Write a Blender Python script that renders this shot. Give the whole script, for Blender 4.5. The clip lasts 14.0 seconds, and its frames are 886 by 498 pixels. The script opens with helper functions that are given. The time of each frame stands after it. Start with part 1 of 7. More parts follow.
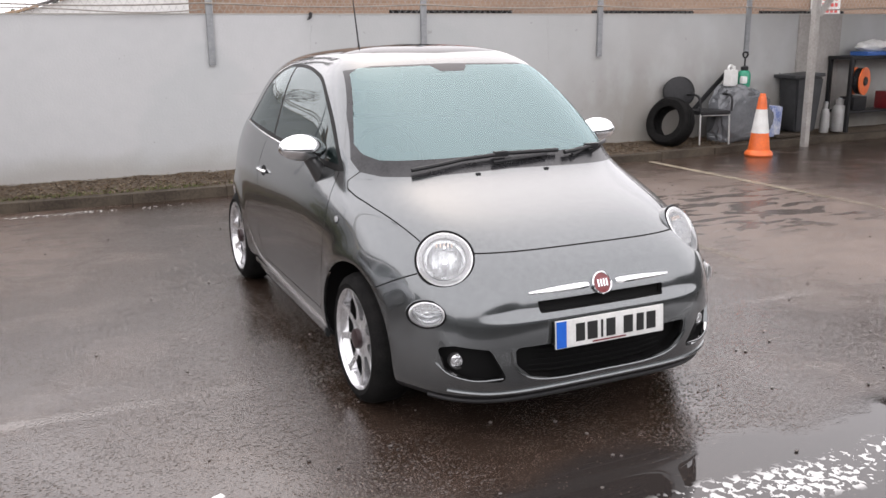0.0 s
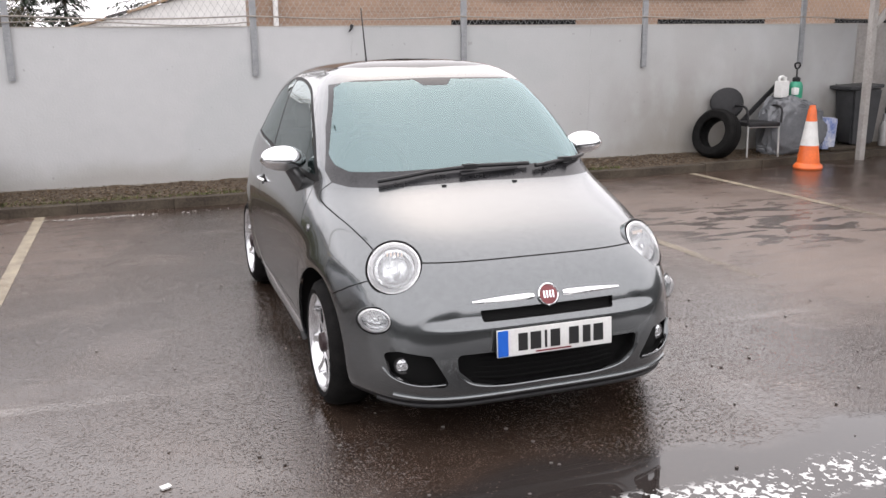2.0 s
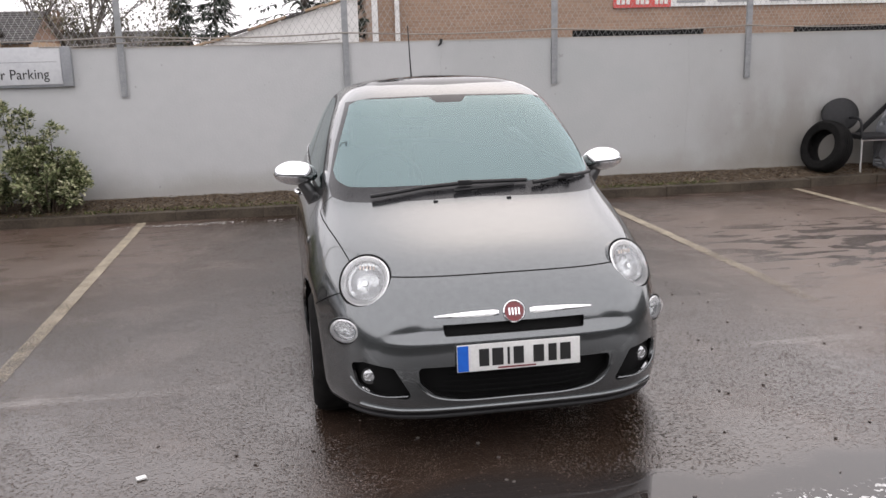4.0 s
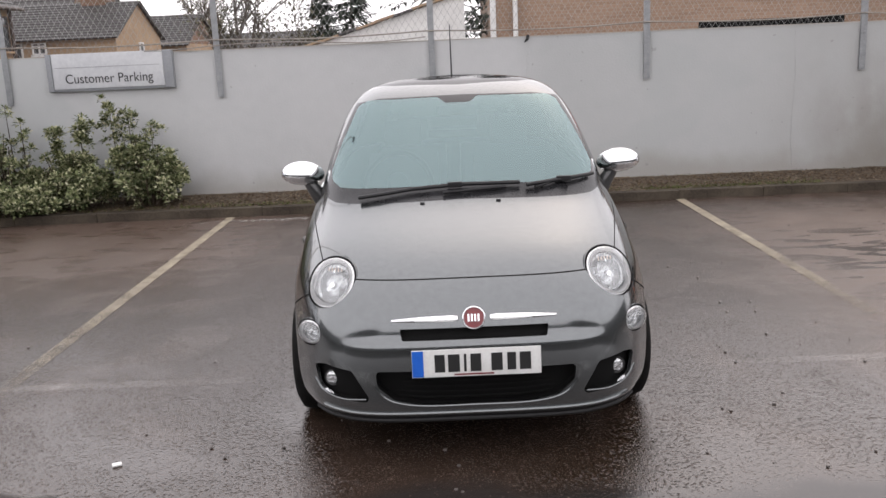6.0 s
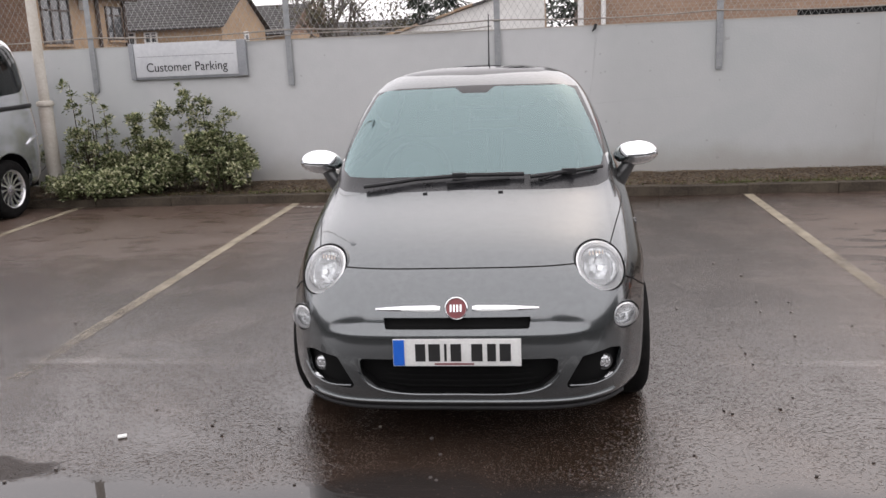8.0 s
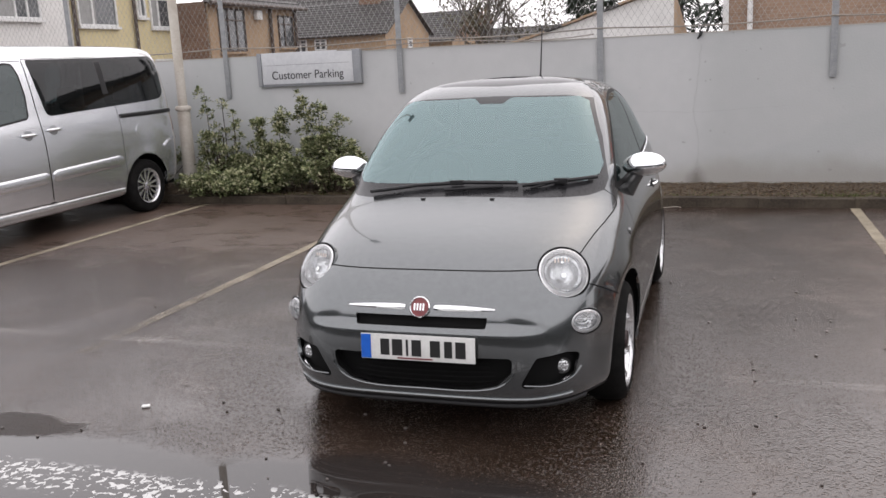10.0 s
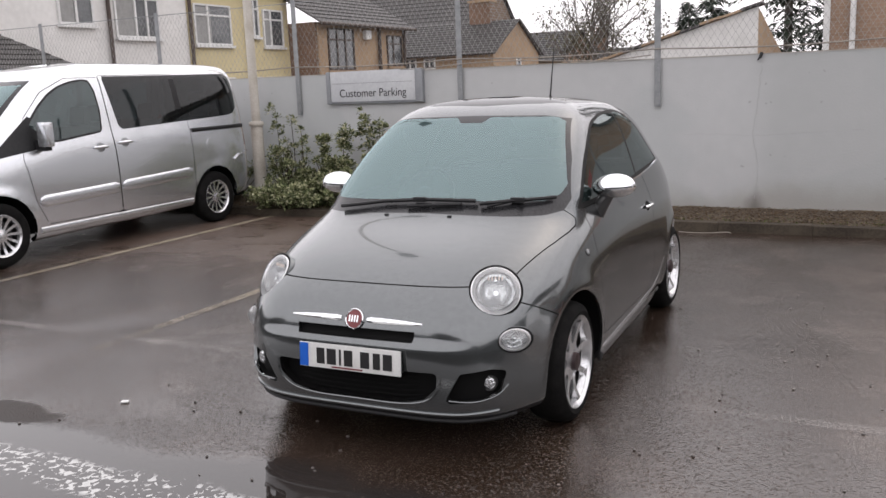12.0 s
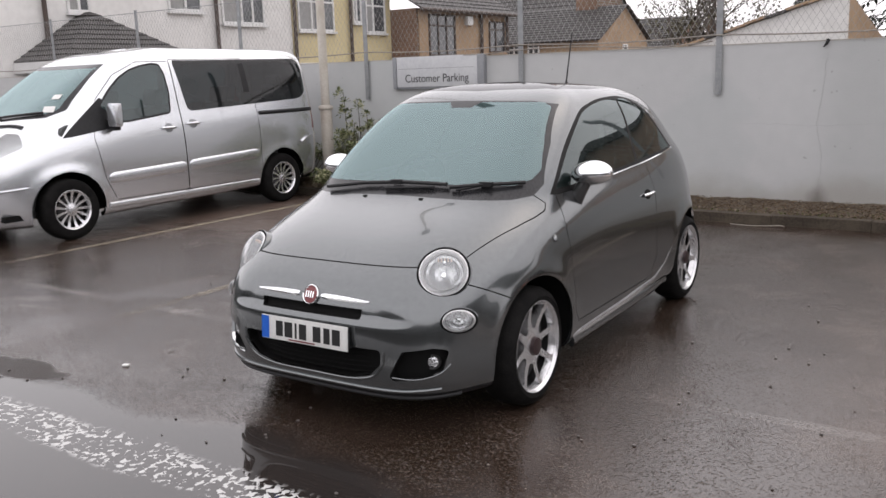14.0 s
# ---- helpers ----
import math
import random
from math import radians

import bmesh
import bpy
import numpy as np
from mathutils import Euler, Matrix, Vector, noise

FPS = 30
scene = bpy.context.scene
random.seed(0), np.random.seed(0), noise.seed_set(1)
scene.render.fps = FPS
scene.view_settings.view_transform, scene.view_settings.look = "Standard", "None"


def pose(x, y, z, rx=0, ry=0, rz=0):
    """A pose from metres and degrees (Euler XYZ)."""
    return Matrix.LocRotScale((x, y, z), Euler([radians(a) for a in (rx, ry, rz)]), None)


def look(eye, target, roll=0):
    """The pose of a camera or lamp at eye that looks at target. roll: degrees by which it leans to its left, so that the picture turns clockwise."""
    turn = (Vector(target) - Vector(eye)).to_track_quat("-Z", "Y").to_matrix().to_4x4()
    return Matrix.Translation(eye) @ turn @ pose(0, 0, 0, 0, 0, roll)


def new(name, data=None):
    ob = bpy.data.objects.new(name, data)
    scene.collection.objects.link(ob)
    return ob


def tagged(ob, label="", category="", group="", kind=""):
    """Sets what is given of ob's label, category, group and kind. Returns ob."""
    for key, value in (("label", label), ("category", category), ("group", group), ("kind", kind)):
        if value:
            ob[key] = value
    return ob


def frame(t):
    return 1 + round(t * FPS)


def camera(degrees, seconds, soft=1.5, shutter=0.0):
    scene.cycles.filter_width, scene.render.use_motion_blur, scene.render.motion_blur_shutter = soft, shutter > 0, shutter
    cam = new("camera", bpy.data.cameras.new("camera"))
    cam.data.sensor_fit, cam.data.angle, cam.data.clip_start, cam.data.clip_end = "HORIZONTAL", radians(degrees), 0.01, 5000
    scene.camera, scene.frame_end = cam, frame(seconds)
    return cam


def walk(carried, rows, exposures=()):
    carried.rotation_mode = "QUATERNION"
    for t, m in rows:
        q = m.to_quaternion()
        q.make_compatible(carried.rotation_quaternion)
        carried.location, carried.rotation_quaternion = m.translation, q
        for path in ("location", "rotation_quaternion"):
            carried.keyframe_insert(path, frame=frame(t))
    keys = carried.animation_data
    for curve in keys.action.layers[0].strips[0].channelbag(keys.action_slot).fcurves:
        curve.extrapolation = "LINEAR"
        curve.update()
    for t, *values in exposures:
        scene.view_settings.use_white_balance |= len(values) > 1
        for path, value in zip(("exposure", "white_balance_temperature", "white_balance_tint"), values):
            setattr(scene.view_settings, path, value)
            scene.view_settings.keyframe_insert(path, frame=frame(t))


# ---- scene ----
cam = camera(53.5, 14.0)
PATH = [
    (0, (-0.017, 0.119, 1.61), (0.781, 1.889, 1.131), -0.5),
    (0.5, (0.065, 0.069, 1.621), (0.808, 1.862, 1.14), -0.0),
    (1, (0.165, -0.022, 1.623), (0.912, 1.774, 1.158), -0.4),
    (1.5, (0.265, -0.152, 1.647), (0.954, 1.671, 1.198), -0.5),
    (2, (0.431, -0.192, 1.644), (1.061, 1.65, 1.183), -0.6),
    (2.5, (0.659, -0.245, 1.645), (1.176, 1.635, 1.201), 0.4),
    (3, (0.792, -0.313, 1.653), (1.237, 1.587, 1.217), -0.5),
    (3.5, (0.954, -0.413, 1.67), (1.308, 1.506, 1.232), -0.9),
    (3.7, (1.024, -0.43, 1.673), (1.357, 1.494, 1.24), -1.1),
    (5.8, (1.838, -0.47, 1.675), (1.862, 1.48, 1.23), -2.7),
    (6, (1.906, -0.452, 1.675), (1.876, 1.5, 1.24), -2.5),
    (6.5, (1.961, -0.461, 1.676), (1.877, 1.488, 1.234), -2.2),
    (7, (2.016, -0.467, 1.677), (1.919, 1.479, 1.225), -2.6),
    (7.5, (2.207, -0.413, 1.668), (1.994, 1.521, 1.206), -2.2),
    (7.7, (2.279, -0.429, 1.666), (2.045, 1.505, 1.211), -2.3),
    (9.8, (3.163, -0.473, 1.675), (2.573, 1.388, 1.242), -2.8),
    (10, (3.272, -0.485, 1.675), (2.636, 1.363, 1.252), -2.8),
    (10.5, (3.489, -0.514, 1.674), (2.796, 1.318, 1.274), -2.0),
    (11, (3.676, -0.439, 1.669), (2.927, 1.37, 1.26), -2.2),
    (11.5, (3.872, -0.294, 1.66), (3.031, 1.472, 1.243), -2.0),
    (12, (4.045, -0.255, 1.642), (3.16, 1.5, 1.272), -2.3),
    (12.5, (4.233, -0.226, 1.64), (3.308, 1.5, 1.235), -1.3),
    (13, (4.369, -0.183, 1.636), (3.402, 1.514, 1.208), -2.1),
    (13.5, (4.59, -0.066, 1.616), (3.499, 1.561, 1.216), -2.3),
    (14, (4.712, 0.032, 1.607), (3.608, 1.653, 1.217), -1.9),
]
EXPOSURES = [(0.0, 0.36, 6500, 15), (2.0, 0.40, 6500, 15), (3.0, 0.09, 6500, 15), (3.5, 0.04, 6500, 15), (6.5, 0.03, 6500, 15), (10.0, -0.07, 6500, 15), (11.5, -0.12, 6500, 15), (12.0, -0.18, 6500, 15), (13.0, -0.20, 6500, 15), (14.0, -0.18, 6500, 15)]
walk(cam, [(t, look(eye, target, roll)) for t, eye, target, roll in PATH], EXPOSURES)

from mathutils.bvhtree import BVHTree

# ---------------------------------------------------------------- light
world = bpy.data.worlds.new("overcast_sky")
scene.world = world
world.use_nodes = True
wn, wl = world.node_tree.nodes, world.node_tree.links
sky = wn.new("ShaderNodeTexSky")
sky.sky_type, sky.sun_disc = "NISHITA", False
sky.sun_elevation, sky.sun_rotation = radians(48), radians(20)
sky.dust_density, sky.air_density = 6.0, 1.0
# an even cloud cover over the clear-sky light
cover = wn.new("ShaderNodeMix")
cover.data_type = "RGBA"
cover.inputs[0].default_value = 0.88
cover.inputs[7].default_value = (11.2, 11.1, 11.2, 1)
wl.new(sky.outputs[0], cover.inputs[6])
wl.new(cover.outputs[2], wn["Background"].inputs["Color"])
wn["Background"].inputs["Strength"].default_value = 0.15
sun = new("sun", bpy.data.lights.new("sun", "SUN"))
sun.data.energy, sun.data.angle, sun.data.color = 0.9, radians(176), (1.0, 0.98, 0.95)
sun.matrix_world = look((0, 0, 30), (6, 15, 0))


# ---------------------------------------------------------------- materials
def material(name, color, rough=0.5, metal=0.0, color2=None, scale=8.0, amount=0.5, bump=0.0, bump_scale=60.0, rough_var=0.0,
             coat=0.0, detail=6.0, piece=0.0, spec=0.5, coords="Object"):
    """A surface with colour drifting between two tones at two scales, relief and uneven gloss."""
    m = bpy.data.materials.new(name)
    m.use_nodes = True
    n, l = m.node_tree.nodes, m.node_tree.links
    b = n["Principled BSDF"]
    b.inputs["Roughness"].default_value, b.inputs["Metallic"].default_value = rough, metal
    b.inputs["Specular IOR Level"].default_value = spec
    b.inputs["Base Color"].default_value = (*color, 1)
    tc = n.new("ShaderNodeTexCoord")
    if color2 or rough_var or piece:
        big, fine = n.new("ShaderNodeTexNoise"), n.new("ShaderNodeTexNoise")
        for t, s in ((big, scale), (fine, scale * 9)):
            t.inputs["Scale"].default_value, t.inputs["Detail"].default_value = s, detail
            l.new(tc.outputs[coords], t.inputs["Vector"])
        mix = n.new("ShaderNodeMath")
        mix.operation = "MULTIPLY_ADD"
        mix.inputs[1].default_value = 0.45
        l.new(fine.outputs["Fac"], mix.inputs[0])
        half = n.new("ShaderNodeMath")
        half.operation = "MULTIPLY"
        half.inputs[1].default_value = 0.6
        l.new(big.outputs["Fac"], half.inputs[0])
        l.new(half.outputs[0], mix.inputs[2])
        ramp = n.new("ShaderNodeValToRGB")
        ramp.color_ramp.elements[0].position, ramp.color_ramp.elements[1].position = 0.52 - 0.22 * amount - 0.02, 0.52 + 0.22 * amount
        ramp.color_ramp.elements[0].color = (*color, 1)
        ramp.color_ramp.elements[1].color = (*(color2 or color), 1)
        l.new(mix.outputs[0], ramp.inputs["Fac"])
        out = ramp.outputs["Color"]
        if piece:
            info, hsv, ma = n.new("ShaderNodeObjectInfo"), n.new("ShaderNodeHueSaturation"), n.new("ShaderNodeMapRange")
            ma.inputs["To Min"].default_value, ma.inputs["To Max"].default_value = 1 - piece, 1 + piece
            l.new(info.outputs["Random"], ma.inputs["Value"])
            l.new(ma.outputs[0], hsv.inputs["Value"])
            l.new(out, hsv.inputs["Color"])
            out = hsv.outputs["Color"]
        l.new(out, b.inputs["Base Color"])
        if rough_var:
            mr = n.new("ShaderNodeMapRange")
            mr.inputs["From Min"].default_value, mr.inputs["From Max"].default_value = 0.3, 0.75
            mr.inputs["To Min"].default_value, mr.inputs["To Max"].default_value = rough - rough_var, rough + rough_var
            l.new(mix.outputs[0], mr.inputs["Value"])
            l.new(mr.outputs[0], b.inputs["Roughness"])
    if coat:
        clear, fr, mx = n.new("ShaderNodeBsdfGlossy"), n.new("ShaderNodeFresnel"), n.new("ShaderNodeMixShader")
        clear.inputs["Roughness"].default_value, fr.inputs["IOR"].default_value = 0.035, 1.25 + 0.4 * coat
        l.new(fr.outputs[0], mx.inputs[0]), l.new(b.outputs[0], mx.inputs[1]), l.new(clear.outputs[0], mx.inputs[2])
        l.new(mx.outputs[0], n["Material Output"].inputs["Surface"])
    if bump:
        bn, bt = n.new("ShaderNodeBump"), n.new("ShaderNodeTexNoise")
        bt.inputs["Scale"].default_value, bt.inputs["Detail"].default_value = bump_scale, 4
        l.new(tc.outputs[coords], bt.inputs["Vector"])
        bn.inputs["Strength"].default_value, bn.inputs["Distance"].default_value = bump, 0.01
        l.new(bt.outputs["Fac"], bn.inputs["Height"])
        l.new(bn.outputs["Normal"], b.inputs["Normal"])
    return m


def glass_material(name, tint, sheen=0.0, sheen_color=(0.6, 0.66, 0.66), gloss=1.0, coating=(1, 1, 1)):
    """A thin pane: tinted see-through, mirror gloss by Fresnel, and a diffuse film that paints in pale sky sheen."""
    m = bpy.data.materials.new(name)
    m.use_nodes = True
    n, l = m.node_tree.nodes, m.node_tree.links
    n.remove(n["Principled BSDF"])
    clear, shine, film, fr = n.new("ShaderNodeBsdfTransparent"), n.new("ShaderNodeBsdfGlossy"), n.new("ShaderNodeBsdfDiffuse"), n.new("ShaderNodeFresnel")
    clear.inputs[0].default_value, film.inputs[0].default_value = (*tint, 1), (*sheen_color, 1)
    shine.inputs["Roughness"].default_value = 0.02
    shine.inputs[0].default_value = (*coating, 1)
    fr.inputs["IOR"].default_value = 1.45 + 0.35 * gloss
    m1, m2 = n.new("ShaderNodeMixShader"), n.new("ShaderNodeMixShader")
    m1.inputs[0].default_value = sheen
    l.new(clear.outputs[0], m1.inputs[1]), l.new(film.outputs[0], m1.inputs[2])
    l.new(fr.outputs[0], m2.inputs[0]), l.new(m1.outputs[0], m2.inputs[1]), l.new(shine.outputs[0], m2.inputs[2])
    l.new(m2.outputs[0], n["Material Output"].inputs["Surface"])
    return m


def asphalt_material():
    """Wet asphalt: stone grain, drying patches, a shallow puddle and a band of flaking white paint."""
    m = bpy.data.materials.new("wet_asphalt")
    m.use_nodes = True
    n, l = m.node_tree.nodes, m.node_tree.links
    b = n["Principled BSDF"]
    tc, sep = n.new("ShaderNodeTexCoord"), n.new("ShaderNodeSeparateXYZ")
    l.new(tc.outputs["Object"], sep.inputs[0])

    def noise_tex(scale, detail=4.0, dist=0.0):
        t = n.new("ShaderNodeTexNoise")
        t.inputs["Scale"].default_value, t.inputs["Detail"].default_value, t.inputs["Distortion"].default_value = scale, detail, dist
        l.new(tc.outputs["Object"], t.inputs["Vector"])
        return t.outputs["Fac"]

    def math_node(op, a, c=None, d=None):
        t = n.new("ShaderNodeMath")
        t.operation = op
        for i, v in enumerate((a, c, d)):
            if v is None:
                continue
            if isinstance(v, (int, float)):
                t.inputs[i].default_value = v
            else:
                l.new(v, t.inputs[i])
        return t.outputs[0]

    def ramp(v, lo, hi, a=0.0, z=1.0):
        t = n.new("ShaderNodeMapRange")
        t.interpolation_type = "SMOOTHSTEP"
        t.inputs["From Min"].default_value, t.inputs["From Max"].default_value = lo, hi
        t.inputs["To Min"].default_value, t.inputs["To Max"].default_value = a, z
        l.new(v, t.inputs["Value"])
        return t.outputs[0]

    def mix(f, a, c):
        t = n.new("ShaderNodeMix")
        t.data_type = "RGBA"
        l.new(f, t.inputs[0])
        for s, v in ((t.inputs[6], a), (t.inputs[7], c)):
            if isinstance(v, tuple):
                s.default_value = (*v, 1)
            else:
                l.new(v, s)
        return t.outputs[2]

    grain, stones, patch, wide = noise_tex(190, 2), noise_tex(75, 4), noise_tex(1.7, 6, 0.4), noise_tex(0.35, 4)
    # puddle: south of a wandering shore line
    shore = math_node("ADD", sep.outputs["Y"], math_node("MULTIPLY", noise_tex(1.3, 4), 0.55))
    puddle = ramp(shore, 2.84, 3.02, 1.0, 0.0)
    puddle = math_node("MULTIPLY", puddle, ramp(noise_tex(0.8, 3), 0.22, 0.34, 0.5, 1.0))
    wide_x = math_node("POWER", math_node("DIVIDE", math_node("ADD", sep.outputs["X"], 0.12), 0.42), 2.0)
    wide_y = math_node("POWER", math_node("DIVIDE", math_node("SUBTRACT", sep.outputs["Y"], 2.70), 0.14), 2.0)
    island = ramp(math_node("ADD", math_node("ADD", wide_x, wide_y), math_node("MULTIPLY", noise_tex(5, 5), 1.6)), 1.45, 1.85, 1.0, 0.0)
    puddle = math_node("MULTIPLY", puddle, math_node("SUBTRACT", 1.0, island))
    base = mix(ramp(stones, 0.35, 0.7), (0.0165, 0.0102, 0.0073), (0.050, 0.0318, 0.0228))
    base = mix(ramp(grain, 0.58, 0.72, 0.0, 0.6), base, (0.17, 0.138, 0.115))
    base = mix(ramp(patch, 0.45, 0.75, 0.0, 0.35), base, (0.090, 0.062, 0.048))
    dry = math_node("MULTIPLY", math_node("MULTIPLY", ramp(sep.outputs["X"], 3.5, 5.2), ramp(sep.outputs["Y"], 3.2, 4.4)), ramp(sep.outputs["Y"], 7.6, 8.8, 1.0, 0.4))
    dry = math_node("MULTIPLY", dry, ramp(sep.outputs["X"], 6.6, 8.2, 1.0, 0.15))
    west = math_node("MULTIPLY", ramp(sep.outputs["X"], -0.6, 1.0, 1.0, 0.0), ramp(sep.outputs["Y"], 5.0, 7.4, 0.0, 0.8))
    dry = math_node("MAXIMUM", dry, west)
    mp = n.new("ShaderNodeMapping")
    mp.inputs["Scale"].default_value = (0.8, 2.2, 1)
    mp.inputs["Rotation"].default_value = (0, 0, 0.5)
    l.new(tc.outputs["Object"], mp.inputs[0])
    streak = n.new("ShaderNodeTexNoise")
    streak.inputs["Scale"].default_value, streak.inputs["Detail"].default_value, streak.inputs["Distortion"].default_value = 3.0, 6, 0.4
    l.new(mp.outputs[0], streak.inputs["Vector"])
    spot_x = math_node("MULTIPLY", ramp(sep.outputs["X"], 4.3, 5.1), ramp(sep.outputs["X"], 6.3, 7.2, 1.0, 0.0))
    spot_y = math_node("MULTIPLY", ramp(sep.outputs["Y"], 5.1, 5.8), ramp(sep.outputs["Y"], 6.7, 7.5, 1.0, 0.0))
    spots = math_node("MULTIPLY", math_node("MULTIPLY", spot_x, spot_y), ramp(streak.outputs["Fac"], 0.44, 0.52, 1.0, 0.0))
    dry = math_node("MULTIPLY", math_node("MULTIPLY", dry, ramp(streak.outputs["Fac"], 0.30, 0.60, 0.7, 1.0)), math_node("SUBTRACT", 1.0, spots))
    base = mix(math_node("MULTIPLY", dry, 0.6), base, (0.156, 0.105, 0.078))
    base = mix(math_node("MULTIPLY", puddle, 0.75), base, (0.022, 0.021, 0.021))
    base = mix(math_node("MULTIPLY", island, 0.6), base, (0.014, 0.011, 0.010))
    # a nearly worn away cross line
    cross = math_node("MULTIPLY", ramp(sep.outputs["Y"], 3.95, 3.99), ramp(sep.outputs["Y"], 4.04, 4.08, 1.0, 0.0))
    base = mix(math_node("MULTIPLY", cross, ramp(math_node("ADD", noise_tex(0.9, 3), math_node("MULTIPLY", stones, 0.3)), 0.52, 0.85, 0.0, 0.22)), base, (0.42, 0.40, 0.38))
    chips = n.new("ShaderNodeTexVoronoi")
    chips.inputs["Scale"].default_value = 84
    l.new(tc.outputs["Object"], chips.inputs["Vector"])
    pick = n.new("ShaderNodeSeparateColor")
    l.new(chips.outputs["Color"], pick.inputs[0])
    proud = math_node("MULTIPLY", ramp(chips.outputs["Distance"], 0.05, 0.62, 1.0, 0.0), ramp(pick.outputs[0], 0.25, 0.95))
    base = mix(math_node("MULTIPLY", proud, ramp(pick.outputs[1], 0.55, 1.0, 0.0, 0.40)), base, (0.150, 0.110, 0.088))
    # flaking white band
    yy = math_node("ADD", sep.outputs["Y"], math_node("MULTIPLY", noise_tex(2.2, 3), 0.16))
    band = math_node("MULTIPLY", ramp(yy, 2.19, 2.25), ramp(yy, 2.42, 2.50, 1.0, 0.0))
    flake = ramp(math_node("ADD", noise_tex(29, 4, 0.7), math_node("MULTIPLY", noise_tex(2.3, 3), 0.42)), 0.765, 0.79)
    paint = math_node("MULTIPLY", band, flake)
    base = mix(paint, base, (0.50, 0.50, 0.49))
    l.new(base, b.inputs["Base Color"])
    wet = ramp(math_node("ADD", math_node("MULTIPLY", patch, 0.5), math_node("MULTIPLY", wide, 0.5)), 0.38, 0.62, 0.10, 0.22)
    wet = math_node("ADD", wet, ramp(grain, 0.4, 0.7, -0.04, 0.08))
    wet = math_node("ADD", wet, math_node("MULTIPLY", math_node("MAXIMUM", dry, island), 0.25))
    t = n.new("ShaderNodeMix")
    l.new(puddle, t.inputs[0]), l.new(wet, t.inputs[2])
    t.inputs[3].default_value = 0.015
    t2 = n.new("ShaderNodeMix")
    l.new(paint, t2.inputs[0]), l.new(t.outputs[0], t2.inputs[2])
    t2.inputs[3].default_value = 0.5
    l.new(t2.outputs[0], b.inputs["Roughness"])
    bump = n.new("ShaderNodeBump")
    bump.inputs["Distance"].default_value = 0.0040
    # the film lies deeper on worn stretches and over the hollow east of the car's nose
    film = ramp(noise_tex(0.9, 5, 0.6), 0.44, 0.60)
    swept = math_node("MULTIPLY", ramp(sep.outputs["X"], 2.9, 4.2), ramp(sep.outputs["Y"], 6.4, 4.4, 0.0, 1.0))
    film = math_node("MAXIMUM", film, math_node("MULTIPLY", swept, ramp(noise_tex(2.6, 5, 0.8), 0.36, 0.54)))
    film = math_node("MULTIPLY", film, math_node("SUBTRACT", 1.0, dry))
    film = math_node("MAXIMUM", film, puddle)
    l.new(math_node("ADD", math_node("MULTIPLY", grain, 0.35), proud), bump.inputs["Height"])
    l.new(math_node("MULTIPLY", math_node("SUBTRACT", 1.0, math_node("MULTIPLY", puddle, 0.35)), math_node("SUBTRACT", 1.0, math_node("MULTIPLY", island, 0.75))), b.inputs["Specular IOR Level"])
    l.new(math_node("SUBTRACT", math_node("SUBTRACT", 1.0, math_node("MULTIPLY", film, 0.60)), math_node("MULTIPLY", puddle, 0.40)), bump.inputs["Strength"])
    l.new(bump.outputs[0], b.inputs["Normal"])
    return m


M_ASPHALT = asphalt_material()
M_PAINT_LINE = material("worn_line_paint", (0.45, 0.385, 0.28), 0.4, color2=(0.14, 0.115, 0.085), scale=7, amount=1.0, bump=0.4, bump_scale=120)


def wear_away(m):
    """Paint worn down to bare patches, most of all at the open end of the bay."""
    n, l = m.node_tree.nodes, m.node_tree.links
    tc, sep, fine, broad = n.new("ShaderNodeTexCoord"), n.new("ShaderNodeSeparateXYZ"), n.new("ShaderNodeTexNoise"), n.new("ShaderNodeTexNoise")
    l.new(tc.outputs["Object"], sep.inputs[0]), l.new(tc.outputs["Object"], fine.inputs["Vector"]), l.new(tc.outputs["Object"], broad.inputs["Vector"])
    fine.inputs["Scale"].default_value, broad.inputs["Scale"].default_value = 160, 2.2
    end, total, keep = n.new("ShaderNodeMapRange"), n.new("ShaderNodeMath"), n.new("ShaderNodeMapRange")
    for k, v in (("From Min", 3.2), ("From Max", 7.4), ("To Min", -0.46), ("To Max", 0.20)):
        end.inputs[k].default_value = v
    east, less = n.new("ShaderNodeMath"), n.new("ShaderNodeMath")
    east.operation, less.operation = "MAXIMUM", "MULTIPLY_ADD"
    east.inputs[1].default_value, less.inputs[1].default_value = 0.0, -0.17
    l.new(sep.outputs["X"], east.inputs[0]), l.new(east.outputs[0], less.inputs[0]), l.new(sep.outputs["Y"], less.inputs[2])
    l.new(less.outputs[0], end.inputs["Value"])
    total.operation = "ADD"
    l.new(fine.outputs["Fac"], total.inputs[0]), l.new(end.outputs[0], total.inputs[1])
    more = n.new("ShaderNodeMath")
    more.operation = "MULTIPLY_ADD"
    l.new(broad.outputs["Fac"], more.inputs[0])
    more.inputs[1].default_value = 0.6
    l.new(total.outputs[0], more.inputs[2])
    keep.inputs["From Min"].default_value, keep.inputs["From Max"].default_value = 0.42, 0.92
    l.new(more.outputs[0], keep.inputs["Value"])
    bare, both = n.new("ShaderNodeBsdfTransparent"), n.new("ShaderNodeMixShader")
    l.new(keep.outputs[0], both.inputs[0]), l.new(bare.outputs[0], both.inputs[1]), l.new(n["Principled BSDF"].outputs[0], both.inputs[2])
    l.new(both.outputs[0], n["Material Output"].inputs["Surface"])


wear_away(M_PAINT_LINE)


